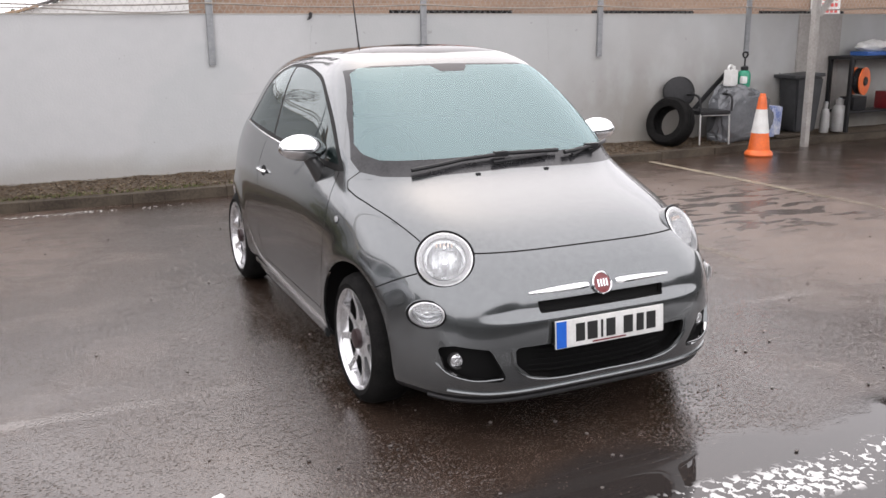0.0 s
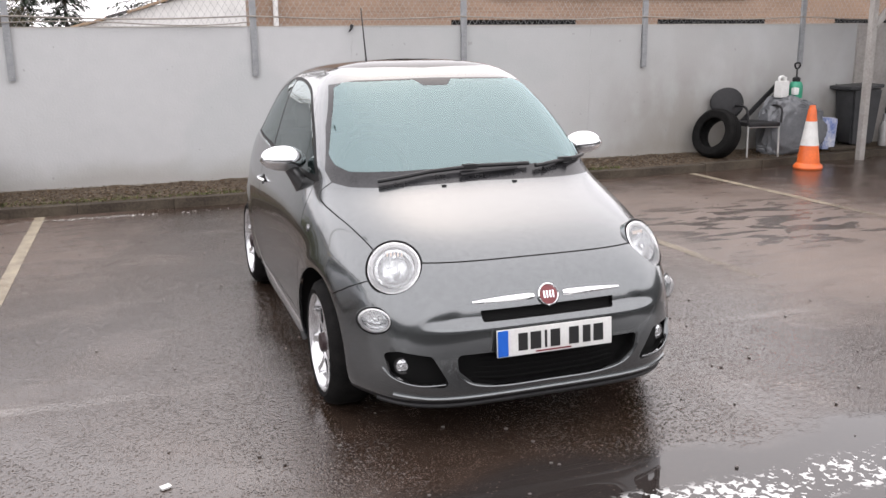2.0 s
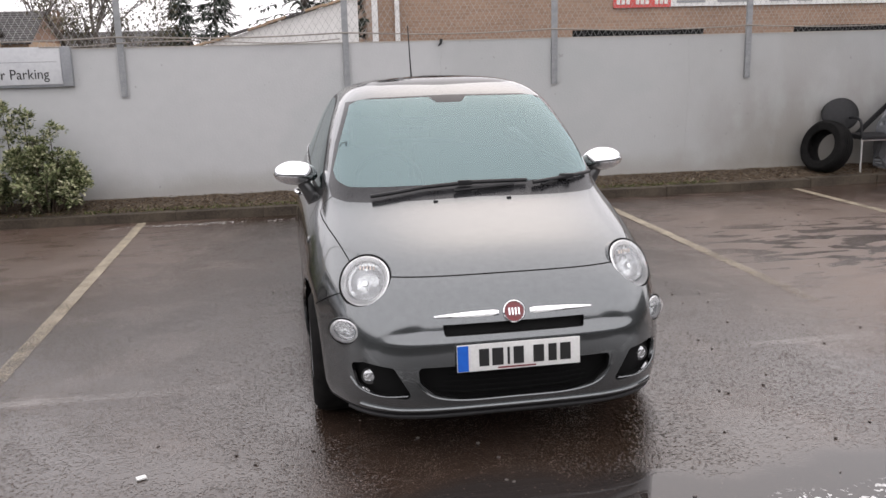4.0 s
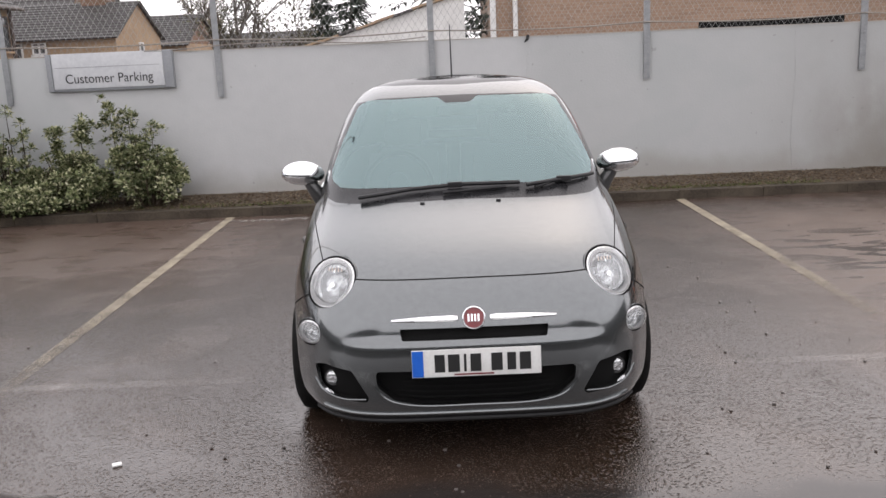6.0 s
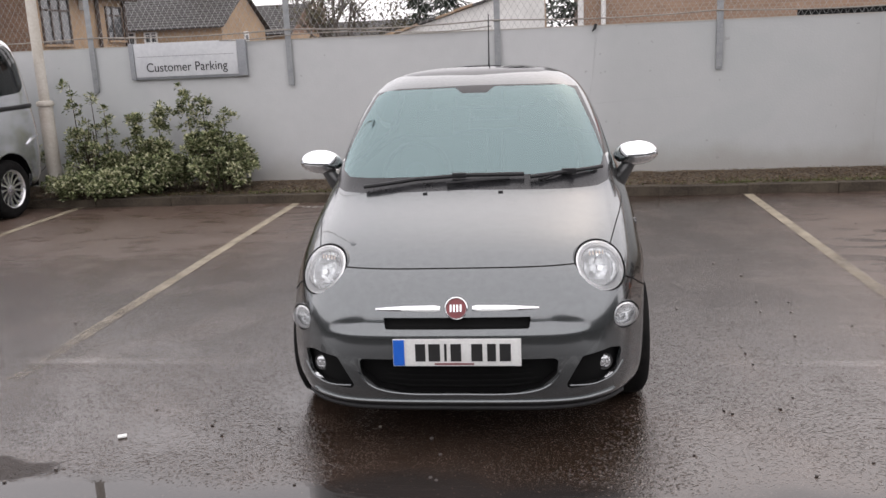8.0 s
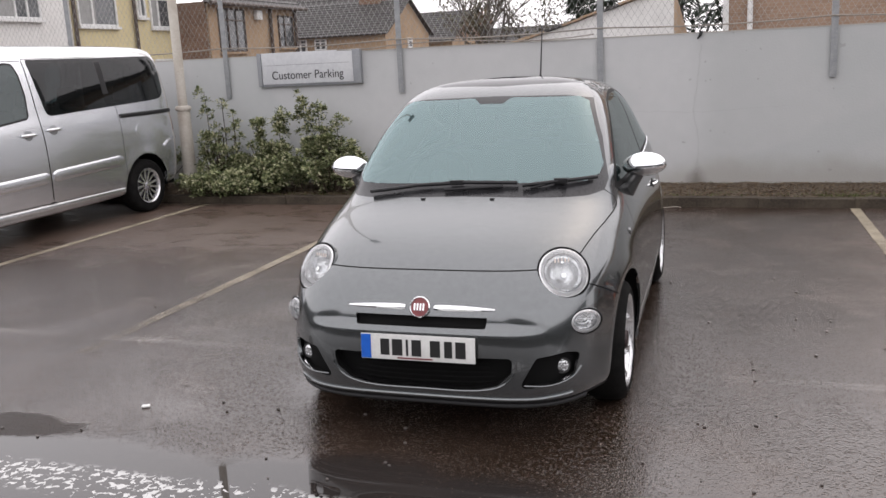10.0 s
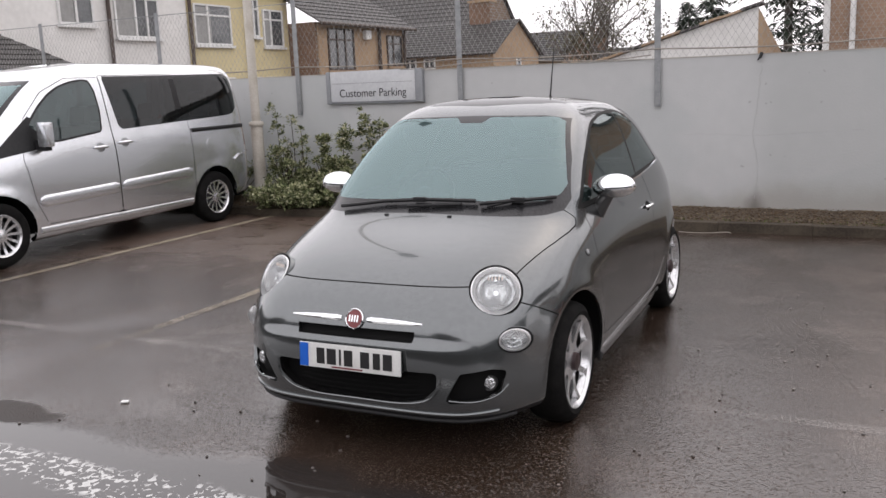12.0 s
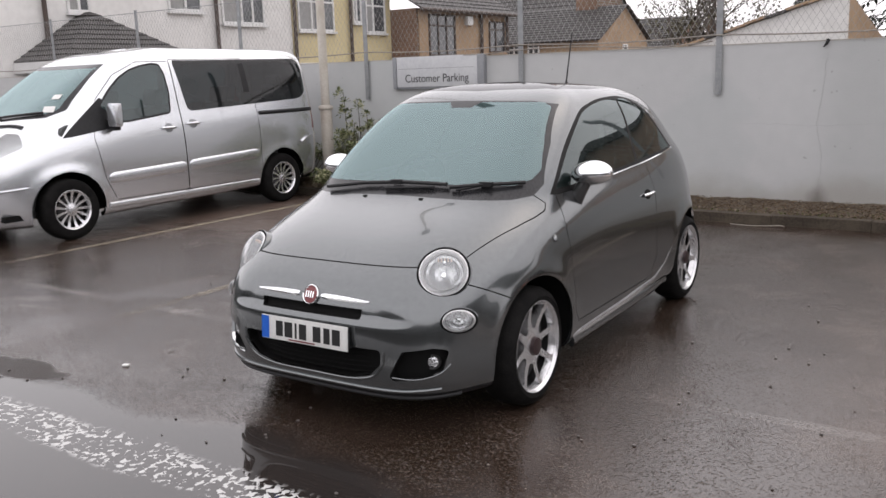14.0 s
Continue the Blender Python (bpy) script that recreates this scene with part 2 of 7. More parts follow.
def wall_material():
    """Painted render: patchy coats of grey paint, a darker grey east of x = 3, splashed dirt low down and brown grime
    at the east end.
    """
    m = material("painted_render", (0.44, 0.45, 0.45), 0.75, color2=(0.50, 0.505, 0.505), scale=0.7, amount=1.0, bump=0.22, bump_scale=45)
    n, l = m.node_tree.nodes, m.node_tree.links
    b = n["Principled BSDF"]
    coat_colour = b.inputs["Base Color"].links[0].from_socket
    tc, sep = n.new("ShaderNodeTexCoord"), n.new("ShaderNodeSeparateXYZ")
    l.new(tc.outputs["Object"], sep.inputs[0])

    def node(kind, op, *ins):
        t = n.new(kind)
        t.operation = op
        for i, v in enumerate(ins):
            if isinstance(v, (int, float)):
                t.inputs[i].default_value = v
            else:
                l.new(v, t.inputs[i])
        return t.outputs[0]

    def ramp(v, lo, hi, a=0.0, z=1.0):
        t = n.new("ShaderNodeMapRange")
        t.interpolation_type = "SMOOTHSTEP"
        for k, x in (("From Min", lo), ("From Max", hi), ("To Min", a), ("To Max", z)):
            t.inputs[k].default_value = x
        l.new(v, t.inputs["Value"])
        return t.outputs[0]

    def grain(scale, detail, sx=1.0, sz=1.0):
        mp, t = n.new("ShaderNodeMapping"), n.new("ShaderNodeTexNoise")
        mp.inputs["Scale"].default_value = (sx, 1, sz)
        l.new(tc.outputs["Object"], mp.inputs[0]), l.new(mp.outputs[0], t.inputs["Vector"])
        t.inputs["Scale"].default_value, t.inputs["Detail"].default_value = scale, detail
        return t.outputs["Fac"]

    def mix(f, a, c):
        t = n.new("ShaderNodeMix")
        t.data_type = "RGBA"
        l.new(f, t.inputs[0]), l.new(a, t.inputs[6])
        t.inputs[7].default_value = (*c, 1)
        return t.outputs[2]

    z, x = sep.outputs["Z"], sep.outputs["X"]
    out = mix(node("ShaderNodeMath", "MULTIPLY", ramp(grain(0.55, 2, 1, 1.6), 0.5, 0.56), 0.35), coat_colour, (0.40, 0.425, 0.425))
    # darker grey from about x = 3 eastwards
    out = mix(node("ShaderNodeMath", "MULTIPLY", ramp(x, 2.6, 3.1), 0.45), out, (0.36, 0.372, 0.366))
    splash = node("ShaderNodeMath", "MULTIPLY", ramp(node("ShaderNodeMath", "ADD", z, node("ShaderNodeMath", "MULTIPLY", grain(1.6, 5), -0.55)), -0.12, 0.22, 1.0, 0.0), 0.55)
    out = mix(splash, out, (0.27, 0.25, 0.215))
    grime = node("ShaderNodeMath", "MULTIPLY", node("ShaderNodeMath", "MULTIPLY", ramp(x, 5.0, 7.4), ramp(z, 0.55, 1.6, 1.0, 0.35)), ramp(grain(1.5, 5, 1.3, 0.9), 0.30, 0.60, 0.40, 1.0))
    out = mix(node("ShaderNodeMath", "MULTIPLY", grime, 0.72), out, (0.20, 0.178, 0.150))
    run = node("ShaderNodeMath", "ADD", node("ShaderNodeMath", "ABSOLUTE", node("ShaderNodeMath", "SUBTRACT", x, 2.80)), node("ShaderNodeMath", "MULTIPLY", z, 0.75))
    out = mix(node("ShaderNodeMath", "MULTIPLY", ramp(node("ShaderNodeMath", "ADD", run, node("ShaderNodeMath", "MULTIPLY", grain(5, 4), 0.16)), 0.18, 0.40, 1.0, 0.0), 0.8), out, (0.12, 0.11, 0.095))
    specks = node("ShaderNodeMath", "MULTIPLY", ramp(grain(9, 2), 0.735, 0.76), 0.5)
    out = mix(specks, out, (0.25, 0.245, 0.24))
    l.new(out, b.inputs["Base Color"])
    return m


M_WALL = wall_material()
M_CAP = material("cement_cap", (0.36, 0.34, 0.31), 0.85, color2=(0.46, 0.44, 0.4), scale=4, bump=0.4)
M_KERB = material("mossy_kerb_concrete", (0.036, 0.028, 0.021), 0.8, color2=(0.080, 0.065, 0.048), scale=5, bump=0.5, piece=0.08, spec=0.25)
M_SOIL = material("damp_soil", (0.055, 0.04, 0.028), 0.85, color2=(0.12, 0.09, 0.06), scale=12, amount=0.8, bump=0.9, bump_scale=40)
M_STEEL = material("galvanised_steel", (0.24, 0.25, 0.26), 0.55, 0.6, color2=(0.33, 0.34, 0.345), scale=12, bump=0.1)
M_BODY = material("metallic_grey_paint", (0.122, 0.131, 0.134), 0.19, 0.9, color2=(0.140, 0.149, 0.152), scale=40, amount=0.6, coat=1.0)
M_SILVER = material("silver_paint", (0.70, 0.715, 0.74), 0.24, 0.85, color2=(0.74, 0.755, 0.78), scale=30, amount=0.6, coat=1.0)
M_BLACK = material("black_plastic", (0.010, 0.010, 0.011), 0.45, color2=(0.017, 0.017, 0.018), scale=30, bump=0.1, bump_scale=300, spec=0.3)
M_SEAL = material("black_rubber_seal", (0.010, 0.010, 0.010), 0.6, color2=(0.016, 0.016, 0.016), scale=30, spec=0.15)
M_GAP = material("dark_gap", (0.004, 0.004, 0.004), 0.8, spec=0.2)
M_DULL = material("dull_dark_steel", (0.05, 0.05, 0.052), 0.6, 0.5, color2=(0.035, 0.033, 0.032), scale=25)
M_RUBBER = material("tyre_rubber", (0.006, 0.006, 0.006), 0.9, spec=0.10, color2=(0.013, 0.0125, 0.012), scale=15, bump=0.2, bump_scale=150)
M_CHROME = material("chrome", (0.86, 0.87, 0.88), 0.07, 1.0, color2=(0.8, 0.81, 0.82), scale=20)
M_ALLOY = material("silver_alloy", (0.62, 0.62, 0.63), 0.24, 0.8, color2=(0.72, 0.72, 0.73), scale=20, coat=0.6)
# near-white base paints in the sky that the chrome ring mirrors
M_LAMPRING = material("sky_bright_lamp_ring", (0.92, 0.92, 0.93), 0.22, 0.35, color2=(0.86, 0.86, 0.87), scale=25)
M_REFLECT = material("lamp_reflector", (0.74, 0.75, 0.76), 0.14, 0.9, color2=(0.60, 0.61, 0.62), scale=30, bump=0.9, bump_scale=42)
M_LENS = glass_material("clear_lens", (0.95, 0.96, 0.96), 0.05, (0.8, 0.8, 0.8))
# the teal film colour paints in part of the sky's reflection
M_SCREEN = glass_material("tinted_windscreen", (0.40, 0.52, 0.51), 0.13, (0.34, 0.52, 0.53), 2.15, (0.76, 0.95, 0.965))
M_SIDEGLASS = glass_material("dark_side_glass", (0.20, 0.28, 0.275), 0.03, (0.24, 0.36, 0.35), 1.1, (0.90, 0.98, 0.98))
M_PRIVACY = glass_material("privacy_glass", (0.13, 0.17, 0.175), 0.006, (0.3, 0.38, 0.4), gloss=0.15)
M_CAPDARK = material("dark_red_cap", (0.03, 0.014, 0.015), 0.4, color2=(0.022, 0.010, 0.011), scale=30)
M_BORDER = material("black_glass_border", (0.012, 0.012, 0.013), 0.22, spec=0.4, color2=(0.026, 0.026, 0.028), scale=9)
M_ROOFGLASS = material("black_roof_glass", (0.008, 0.008, 0.009), 0.08, color2=(0.012, 0.012, 0.013), scale=9, spec=0.22)
M_TRIM = material("grey_interior_cloth", (0.062, 0.067, 0.067), 0.9, color2=(0.092, 0.097, 0.097), scale=60, bump=0.3, bump_scale=200)
M_RED = material("red_enamel", (0.20, 0.018, 0.022), 0.3, coat=0.1, color2=(0.14, 0.012, 0.016), scale=25)
M_WHITE = material("white_plastic", (0.72, 0.72, 0.70), 0.4, color2=(0.62, 0.62, 0.6), scale=10)
M_BLUE = material("blue_plate_band", (0.01, 0.10, 0.50), 0.35, color2=(0.012, 0.12, 0.55), scale=30)
M_INK = material("black_ink", (0.012, 0.012, 0.012), 0.5)
M_SIGN = material("grey_white_sign_panel", (0.47, 0.48, 0.50), 0.4, color2=(0.55, 0.56, 0.57), scale=3, rough_var=0.08)
M_SIGNEDGE = material("grey_sign_edge", (0.22, 0.23, 0.25), 0.4, color2=(0.28, 0.29, 0.3), scale=6)


# ---------------------------------------------------------------- mesh helpers
def empty_bm():
    return bmesh.new()


def box(bm, x0, x1, y0, y1, z0, z1, bev=0.0, m=None):
    t = bmesh.new() if bev else bm
    vs = bmesh.ops.create_cube(t, size=1.0)["verts"]
    bmesh.ops.transform(t, matrix=Matrix.Translation(((x0 + x1) / 2, (y0 + y1) / 2, (z0 + z1) / 2)) @ Matrix.Diagonal((x1 - x0, y1 - y0, z1 - z0, 1)), verts=vs)
    if bev:
        bmesh.ops.bevel(t, geom=list(t.edges), offset=bev, segments=2, affect="EDGES", profile=0.7)
    if m is not None:
        bmesh.ops.transform(t, matrix=m, verts=t.verts if bev else vs)
    if bev:
        join(bm, t)
    return bm


def join(bm, other):
    t = bpy.data.meshes.new("t")
    other.to_mesh(t)
    other.free()
    bm.from_mesh(t)
    bpy.data.meshes.remove(t)
    return bm


def cyl(bm, p, q, r0, r1=None, seg=12, caps=True):
    p, q = Vector(p), Vector(q)
    r1 = r0 if r1 is None else r1
    d = q - p
    m = Matrix.Translation((p + q) / 2) @ d.to_track_quat("Z", "Y").to_matrix().to_4x4()
    bmesh.ops.create_cone(bm, cap_ends=caps, segments=seg, radius1=r0, radius2=r1, depth=d.length, matrix=m)
    return bm


def lathe(bm, prof, seg=48, m=None, closed=False):
    """Turns a profile of (r, z) about the z axis."""
    rings = []
    for r, z in prof:
        if r < 1e-6:
            rings.append([bm.verts.new((0, 0, z))])
        else:
            rings.append([bm.verts.new((r * math.cos(a * 2 * math.pi / seg), r * math.sin(a * 2 * math.pi / seg), z)) for a in range(seg)])
    pairs = list(zip(rings, rings[1:])) + ([(rings[-1], rings[0])] if closed else [])
    for a, b in pairs:
        for i in range(seg):
            j = (i + 1) % seg
            f = [a[i % len(a)], a[j % len(a)], b[j % len(b)], b[i % len(b)]]
            f = list(dict.fromkeys(f))
            if len(f) > 2:
                bm.faces.new(f)
    if m is not None:
        bmesh.ops.transform(bm, matrix=m, verts=[v for r in rings for v in r])
    return bm


def tube(bm, pts, r, seg=8, flat=1.0, up=(0, 0, 1)):
    """A round or flattened rod along points."""
    pts = [Vector(p) for p in pts]
    rings = []
    for i, p in enumerate(pts):
        d = (pts[min(i + 1, len(pts) - 1)] - pts[max(i - 1, 0)]).normalized()
        s = d.cross(Vector(up))
        s = s.normalized() if s.length > 1e-4 else Vector((1, 0, 0))
        u = s.cross(d)
        rr = r[i] if isinstance(r, (list, tuple)) else r
        rings.append([bm.verts.new(p + s * rr * math.cos(a * 2 * math.pi / seg) + u * rr * flat * math.sin(a * 2 * math.pi / seg)) for a in range(seg)])
    for a, b in zip(rings, rings[1:]):
        for i in range(seg):
            bm.faces.new((a[i], a[(i + 1) % seg], b[(i + 1) % seg], b[i]))
    bm.faces.new(rings[0][::-1]), bm.faces.new(rings[-1])
    return bm


def mesh_object(name, bm, mat, smooth=True, angle=40):
    me = bpy.data.meshes.new(name)
    bmesh.ops.recalc_face_normals(bm, faces=bm.faces)
    bm.to_mesh(me)
    bm.free()
    me.materials.append(mat)
    if smooth:
        me.shade_smooth()
        me.set_sharp_from_angle(angle=radians(angle))
    return new(name, me)


def part(name, bm, mat, parent, label="", smooth=True, angle=40):
    ob = mesh_object(name, bm, mat, smooth, angle)
    ob.parent = parent
    if label:
        ob["label"] = label
    return ob


def thing(name, label, category, m=None, group="", kind=""):
    ob = new(name)
    ob.empty_display_size = 0.1
    if m is not None:
        ob.matrix_world = m
    return tagged(ob, label, category, group, kind)


def single(name, bm, mat, label, category, group="", kind="", smooth=True, angle=40):
    return tagged(mesh_object(name, bm, mat, smooth, angle), label, category, group, kind)


def sd_poly(px, pz, poly, rad=0.0):
    """Signed distance from points to a convex or concave outline, its corners rounded by rad."""
    poly = np.array(poly, float)
    d = np.full(px.shape, 1e9)
    inside = np.zeros(px.shape, bool)
    for (ax, az), (bx, bz) in zip(poly, np.roll(poly, -1, 0)):
        ex, ez = bx - ax, bz - az
        t = np.clip(((px - ax) * ex + (pz - az) * ez) / (ex * ex + ez * ez), 0, 1)
        d = np.minimum(d, np.hypot(px - ax - t * ex, pz - az - t * ez))
        hit = ((az > pz) != (bz > pz)) & (px < (bx - ax) * (pz - az) / np.where(abs(bz - az) < 1e-12, 1e-12, bz - az) + ax)
        inside ^= hit
    return np.where(inside, -d, d) - rad


# ---------------------------------------------------------------- lofted bodies
def ring(level, nu):
    """One closed plan curve of a body: zf, zm, zr heights; yf, yr ends; w half width; nf, nr squareness."""
    zf, zm, zr, yf, yr, w, nf, nr = level
    a = np.linspace(0, 2 * np.pi, nu, endpoint=False)
    c, s = np.cos(a), np.sin(a)
    n = np.where(c > 0, nf, nr)
    r = 1 / (np.abs(c) ** n + np.abs(s) ** n) ** (1 / n)
    y = np.where(c > 0, yf, yr) * np.abs(c) * r
    t = np.abs(c) * r
    z = zm + (np.where(c > 0, zf, zr) - zm) * t ** 2 * (3 - 2 * t)
    return np.stack([w * s * r, y, z], 1)


def loft(levels, nu, nv):
    """A cubic B-spline skin over the rings; returns points (rows, nu, 3)."""
    g = np.array([ring(v, nu) for v in levels])
    g = np.concatenate([2 * g[:1] - g[1:2], g, 2 * g[-1:] - g[-2:-1]])
    rows = []
    for i in range(len(levels) - 1):
        p0, p1, p2, p3 = g[i:i + 4]
        for t in np.arange(nv) / nv:
            rows.append(((1 - t) ** 3 * p0 + (3 * t ** 3 - 6 * t * t + 4) * p1 + (-3 * t ** 3 + 3 * t * t + 3 * t + 1) * p2 + t ** 3 * p3) / 6)
    rows.append((g[-3] + 4 * g[-2] + g[-1]) / 6)
    return np.array(rows)


class Shell:
    """A body skin that can be cut along outlines into panels."""

    def __init__(self, pts):
        rows, nu = pts.shape[:2]
        self.bm = bmesh.new()
        vs = [[self.bm.verts.new(p) for p in row] for row in pts]
        for a, b in zip(vs, vs[1:]):
            for i in range(nu):
                self.bm.faces.new((a[i], a[(i + 1) % nu], b[(i + 1) % nu], b[i]))
        top = self.bm.faces.new(vs[-1])
        bmesh.ops.triangulate(self.bm, faces=[top])
        self.layer = self.bm.faces.layers.int.new("panel")

    def cut(self, f, where, panel, source=(0,)):
        """Cuts along f = 0 where where() holds; the faces with f < 0 of the source panels become that panel."""
        bm, layer = self.bm, self.layer
        bm.verts.ensure_lookup_table(), bm.verts.index_update()
        co = np.array([v.co for v in bm.verts])
        val, ok = f(co), where(co)
        val[np.abs(val) < 1e-6] = 1e-6
        crossing = [e for e in bm.edges if val[e.verts[0].index] * val[e.verts[1].index] < 0 and ok[e.verts[0].index] and ok[e.verts[1].index]]
        fresh = set()
        for e in crossing:
            a, b = e.verts
            va, vb = val[a.index], val[b.index]
            fresh.add(bmesh.utils.edge_split(e, a, va / (va - vb))[1])
        for face in {fc for v in fresh for fc in v.link_faces}:
            two = [v for v in face.verts if v in fresh]
            if len(two) == 2:
                try:
                    bmesh.utils.face_split(face, two[0], two[1])
                except ValueError:
                    pass
        bm.faces.ensure_lookup_table()
        mid = np.array([fc.calc_center_median() for fc in bm.faces])
        val, ok = f(mid), where(mid)
        for fc, v, o in zip(bm.faces, val, ok):
            if v < 0 and o and fc[layer] in source:
                fc[layer] = panel

    def panel(self, k, name, mat, parent, label="", thick=0.0, flip=1, half=0, shift=(0, 0, 0), walls=False):
        """The faces of one panel as a part; thick: how far its edge is folded inwards."""
        bm = bmesh.new()
        known = {}
        for fc in self.bm.faces:
            if fc[self.layer] == k and fc.verts[0].co.x * half >= 0:
                vs = []
                for v in fc.verts:
                    if v not in known:
                        known[v] = bm.verts.new(v.co + Vector(shift))
                    vs.append(known[v])
                bm.faces.new(vs)
        if thick:
            bm.normal_update()
            edge = [e for e in bm.edges if e.is_boundary]
            inner = {}
            for e in edge:
                for v in e.verts:
                    if v not in inner:
                        inner[v] = bm.verts.new(v.co - v.normal * thick * flip)
            for e in edge:
                a, b = e.verts
                bm.faces.new((a, b, inner[b], inner[a]))
        if walls:
            edge = [e for e in bm.edges if e.is_boundary]
            lip_ = {v: bm.verts.new(v.co - Vector(shift)) for v in {v for e in edge for v in e.verts}}
            for e in edge:
                a, b = e.verts
                bm.faces.new((a, b, lip_[b], lip_[a]))
        me = bpy.data.meshes.new(name)
        bm.to_mesh(me)
        bm.free()
        me.materials.append(mat)
        me.shade_smooth()
        me.set_sharp_from_angle(angle=radians(50))
        ob = new(name, me)
        ob.parent = parent
        if label:
            ob["label"] = label
        return ob

    def lining(self, panels, name, mat, parent, label, keep, inset):
        """A trim skin set inside some of the panels."""
        self.bm.normal_update()
        bm, known = bmesh.new(), {}
        for fc in self.bm.faces:
            if fc[self.layer] in panels and keep(fc.calc_center_median()):
                vs = []
                for v in fc.verts:
                    if v not in known:
                        out = v.normal if v.normal.dot(v.co - Vector((0, 0.2, 0.7))) > 0 else -v.normal
                        known[v] = bm.verts.new(v.co - out * inset)
                    vs.append(known[v])
                bm.faces.new(vs)
        return part(name, bm, mat, parent, label)

    def tree(self):
        return BVHTree.FromBMesh(self.bm)


def drape(tree, pts, direction, lift=0.0, back=3.0, step=0.02):
    """Points of a polyline thrown along a direction on a skin."""
    d = Vector(direction).normalized()
    out = []
    for a, b in zip(pts, pts[1:]):
        a, b = Vector(a), Vector(b)
        n = max(1, int((b - a).length / step))
        last = 1 if (b - Vector(pts[-1])).length < 1e-9 else 0
        for i in range(n + last):
            p = a.lerp(b, i / n)
            hit, nor, _, _ = tree.ray_cast(p - d * back, d)
            if hit:
                out.append(hit + (nor if nor.dot(d) < 0 else -nor) * lift)
    return out


def curve_pts(pts, n=8):
    """A smooth curve through a few points."""
    p = [Vector(q) for q in pts]
    p = [2 * p[0] - p[1]] + p + [2 * p[-1] - p[-2]]
    out = []
    for i in range(1, len(p) - 2):
        for k in range(n):
            t = k / n
            out.append(0.5 * (2 * p[i] + (p[i + 1] - p[i - 1]) * t + (2 * p[i - 1] - 5 * p[i] + 4 * p[i + 1] - p[i + 2]) * t * t + (3 * p[i] - p[i - 1] - 3 * p[i + 1] + p[i + 2]) * t ** 3))
    return out + [p[-2]]


# ---------------------------------------------------------------- setting
WALL_Y, WALL_TOP, KERB_Y = 9.98, 1.815, 9.11

bm = bmesh.new()
g = bmesh.ops.create_grid(bm, x_segments=1, y_segments=1, size=1.0)
bmesh.ops.transform(bm, matrix=Matrix.Diagonal((300, 300, 1, 1)), verts=bm.verts)
ground = tagged(mesh_object("ground", bm, M_ASPHALT, smooth=False), "wet dark asphalt car park with a shallow puddle", "ground", kind="structure")

bm = bmesh.new()
box(bm, -16.0, 14.0, WALL_Y, WALL_Y + 0.22, -0.1, WALL_TOP)
wall_north = tagged(mesh_object("wall_north", bm, M_WALL, smooth=False), "pale grey painted rendered boundary wall with hairline cracks", "wall", kind="structure")
bm = bmesh.new()
box(bm, -16.0, 14.0, WALL_Y - 0.004, WALL_Y + 0.224, WALL_TOP, WALL_TOP + 0.012)
part("wall_cap", bm, M_CAP, wall_north, "thin cement capping", smooth=False)

# planting strip behind the kerb, which swings back towards the east end
def kerb_y(x):
    return float(np.interp(x, [5.5, 7.0, 8.0, 9.0, 10.0, 11.5, 14.0], [KERB_Y, 9.15, 9.23, 9.36, 9.47, 9.55, 9.6]))


bm = bmesh.new()
nx, ny = 240, 10
gv = []
for i in range(nx + 1):
    x = -15.9 + 29.8 * i / nx
    k = kerb_y(x) + 0.11
    gv.append([bm.verts.new((x, k + (WALL_Y - k) * j / ny, 0.088 + 0.05 * (j / ny) + 0.02 * noise.noise(Vector((x * 4, j * 0.7, 1))))) for j in range(ny + 1)])
for i in range(nx):
    for j in range(ny):
        bm.faces.new((gv[i][j], gv[i + 1][j], gv[i + 1][j + 1], gv[i][j + 1]))
soil = tagged(mesh_object("planting_bed", bm, M_SOIL), "damp soil strip littered with dead leaves along the wall", "soil", kind="structure")


# painted bay lines
def bay_line(x0, y0, x1, y1, w, mat, label):
    b = bmesh.new()
    d = Vector((x1 - x0, y1 - y0, 0))
    s = Vector((-d.y, d.x, 0)).normalized() * w / 2
    n = max(2, int(d.length / 0.12))
    rows = []
    for i in range(n + 1):
        p = Vector((x0, y0, 0.004)) + d * i / n
        e = 0.012 * noise.noise(Vector((x0 * 7, i * 0.9, 0)))
        rows.append((b.verts.new(p + s * (1 + e * 8)), b.verts.new(p - s * (1 - e * 5))))
    for a, c in zip(rows, rows[1:]):
        b.faces.new((a[0], c[0], c[1], a[1]))
    return single("bay_line", b, mat, label, "road marking", "bay lines", smooth=False)


for x0, x1, y0 in ((-0.56, -0.56, 3.7), (4.46, 4.38, 4.7), (6.96, 6.90, 5.5), (-3.24, -3.17, 3.9)):
    bay_line(x0, y0, x1, KERB_Y - 0.02, 0.095, M_PAINT_LINE, "worn cream painted parking bay line on wet asphalt")

# ---------------------------------------------------------------- the small grey car
CAR = pose(1.937, 4.806, 0, 0, 0, 0.9)
WHEEL_Y, WHEEL_Z, WHEEL_R = 1.149, 0.293, 0.293

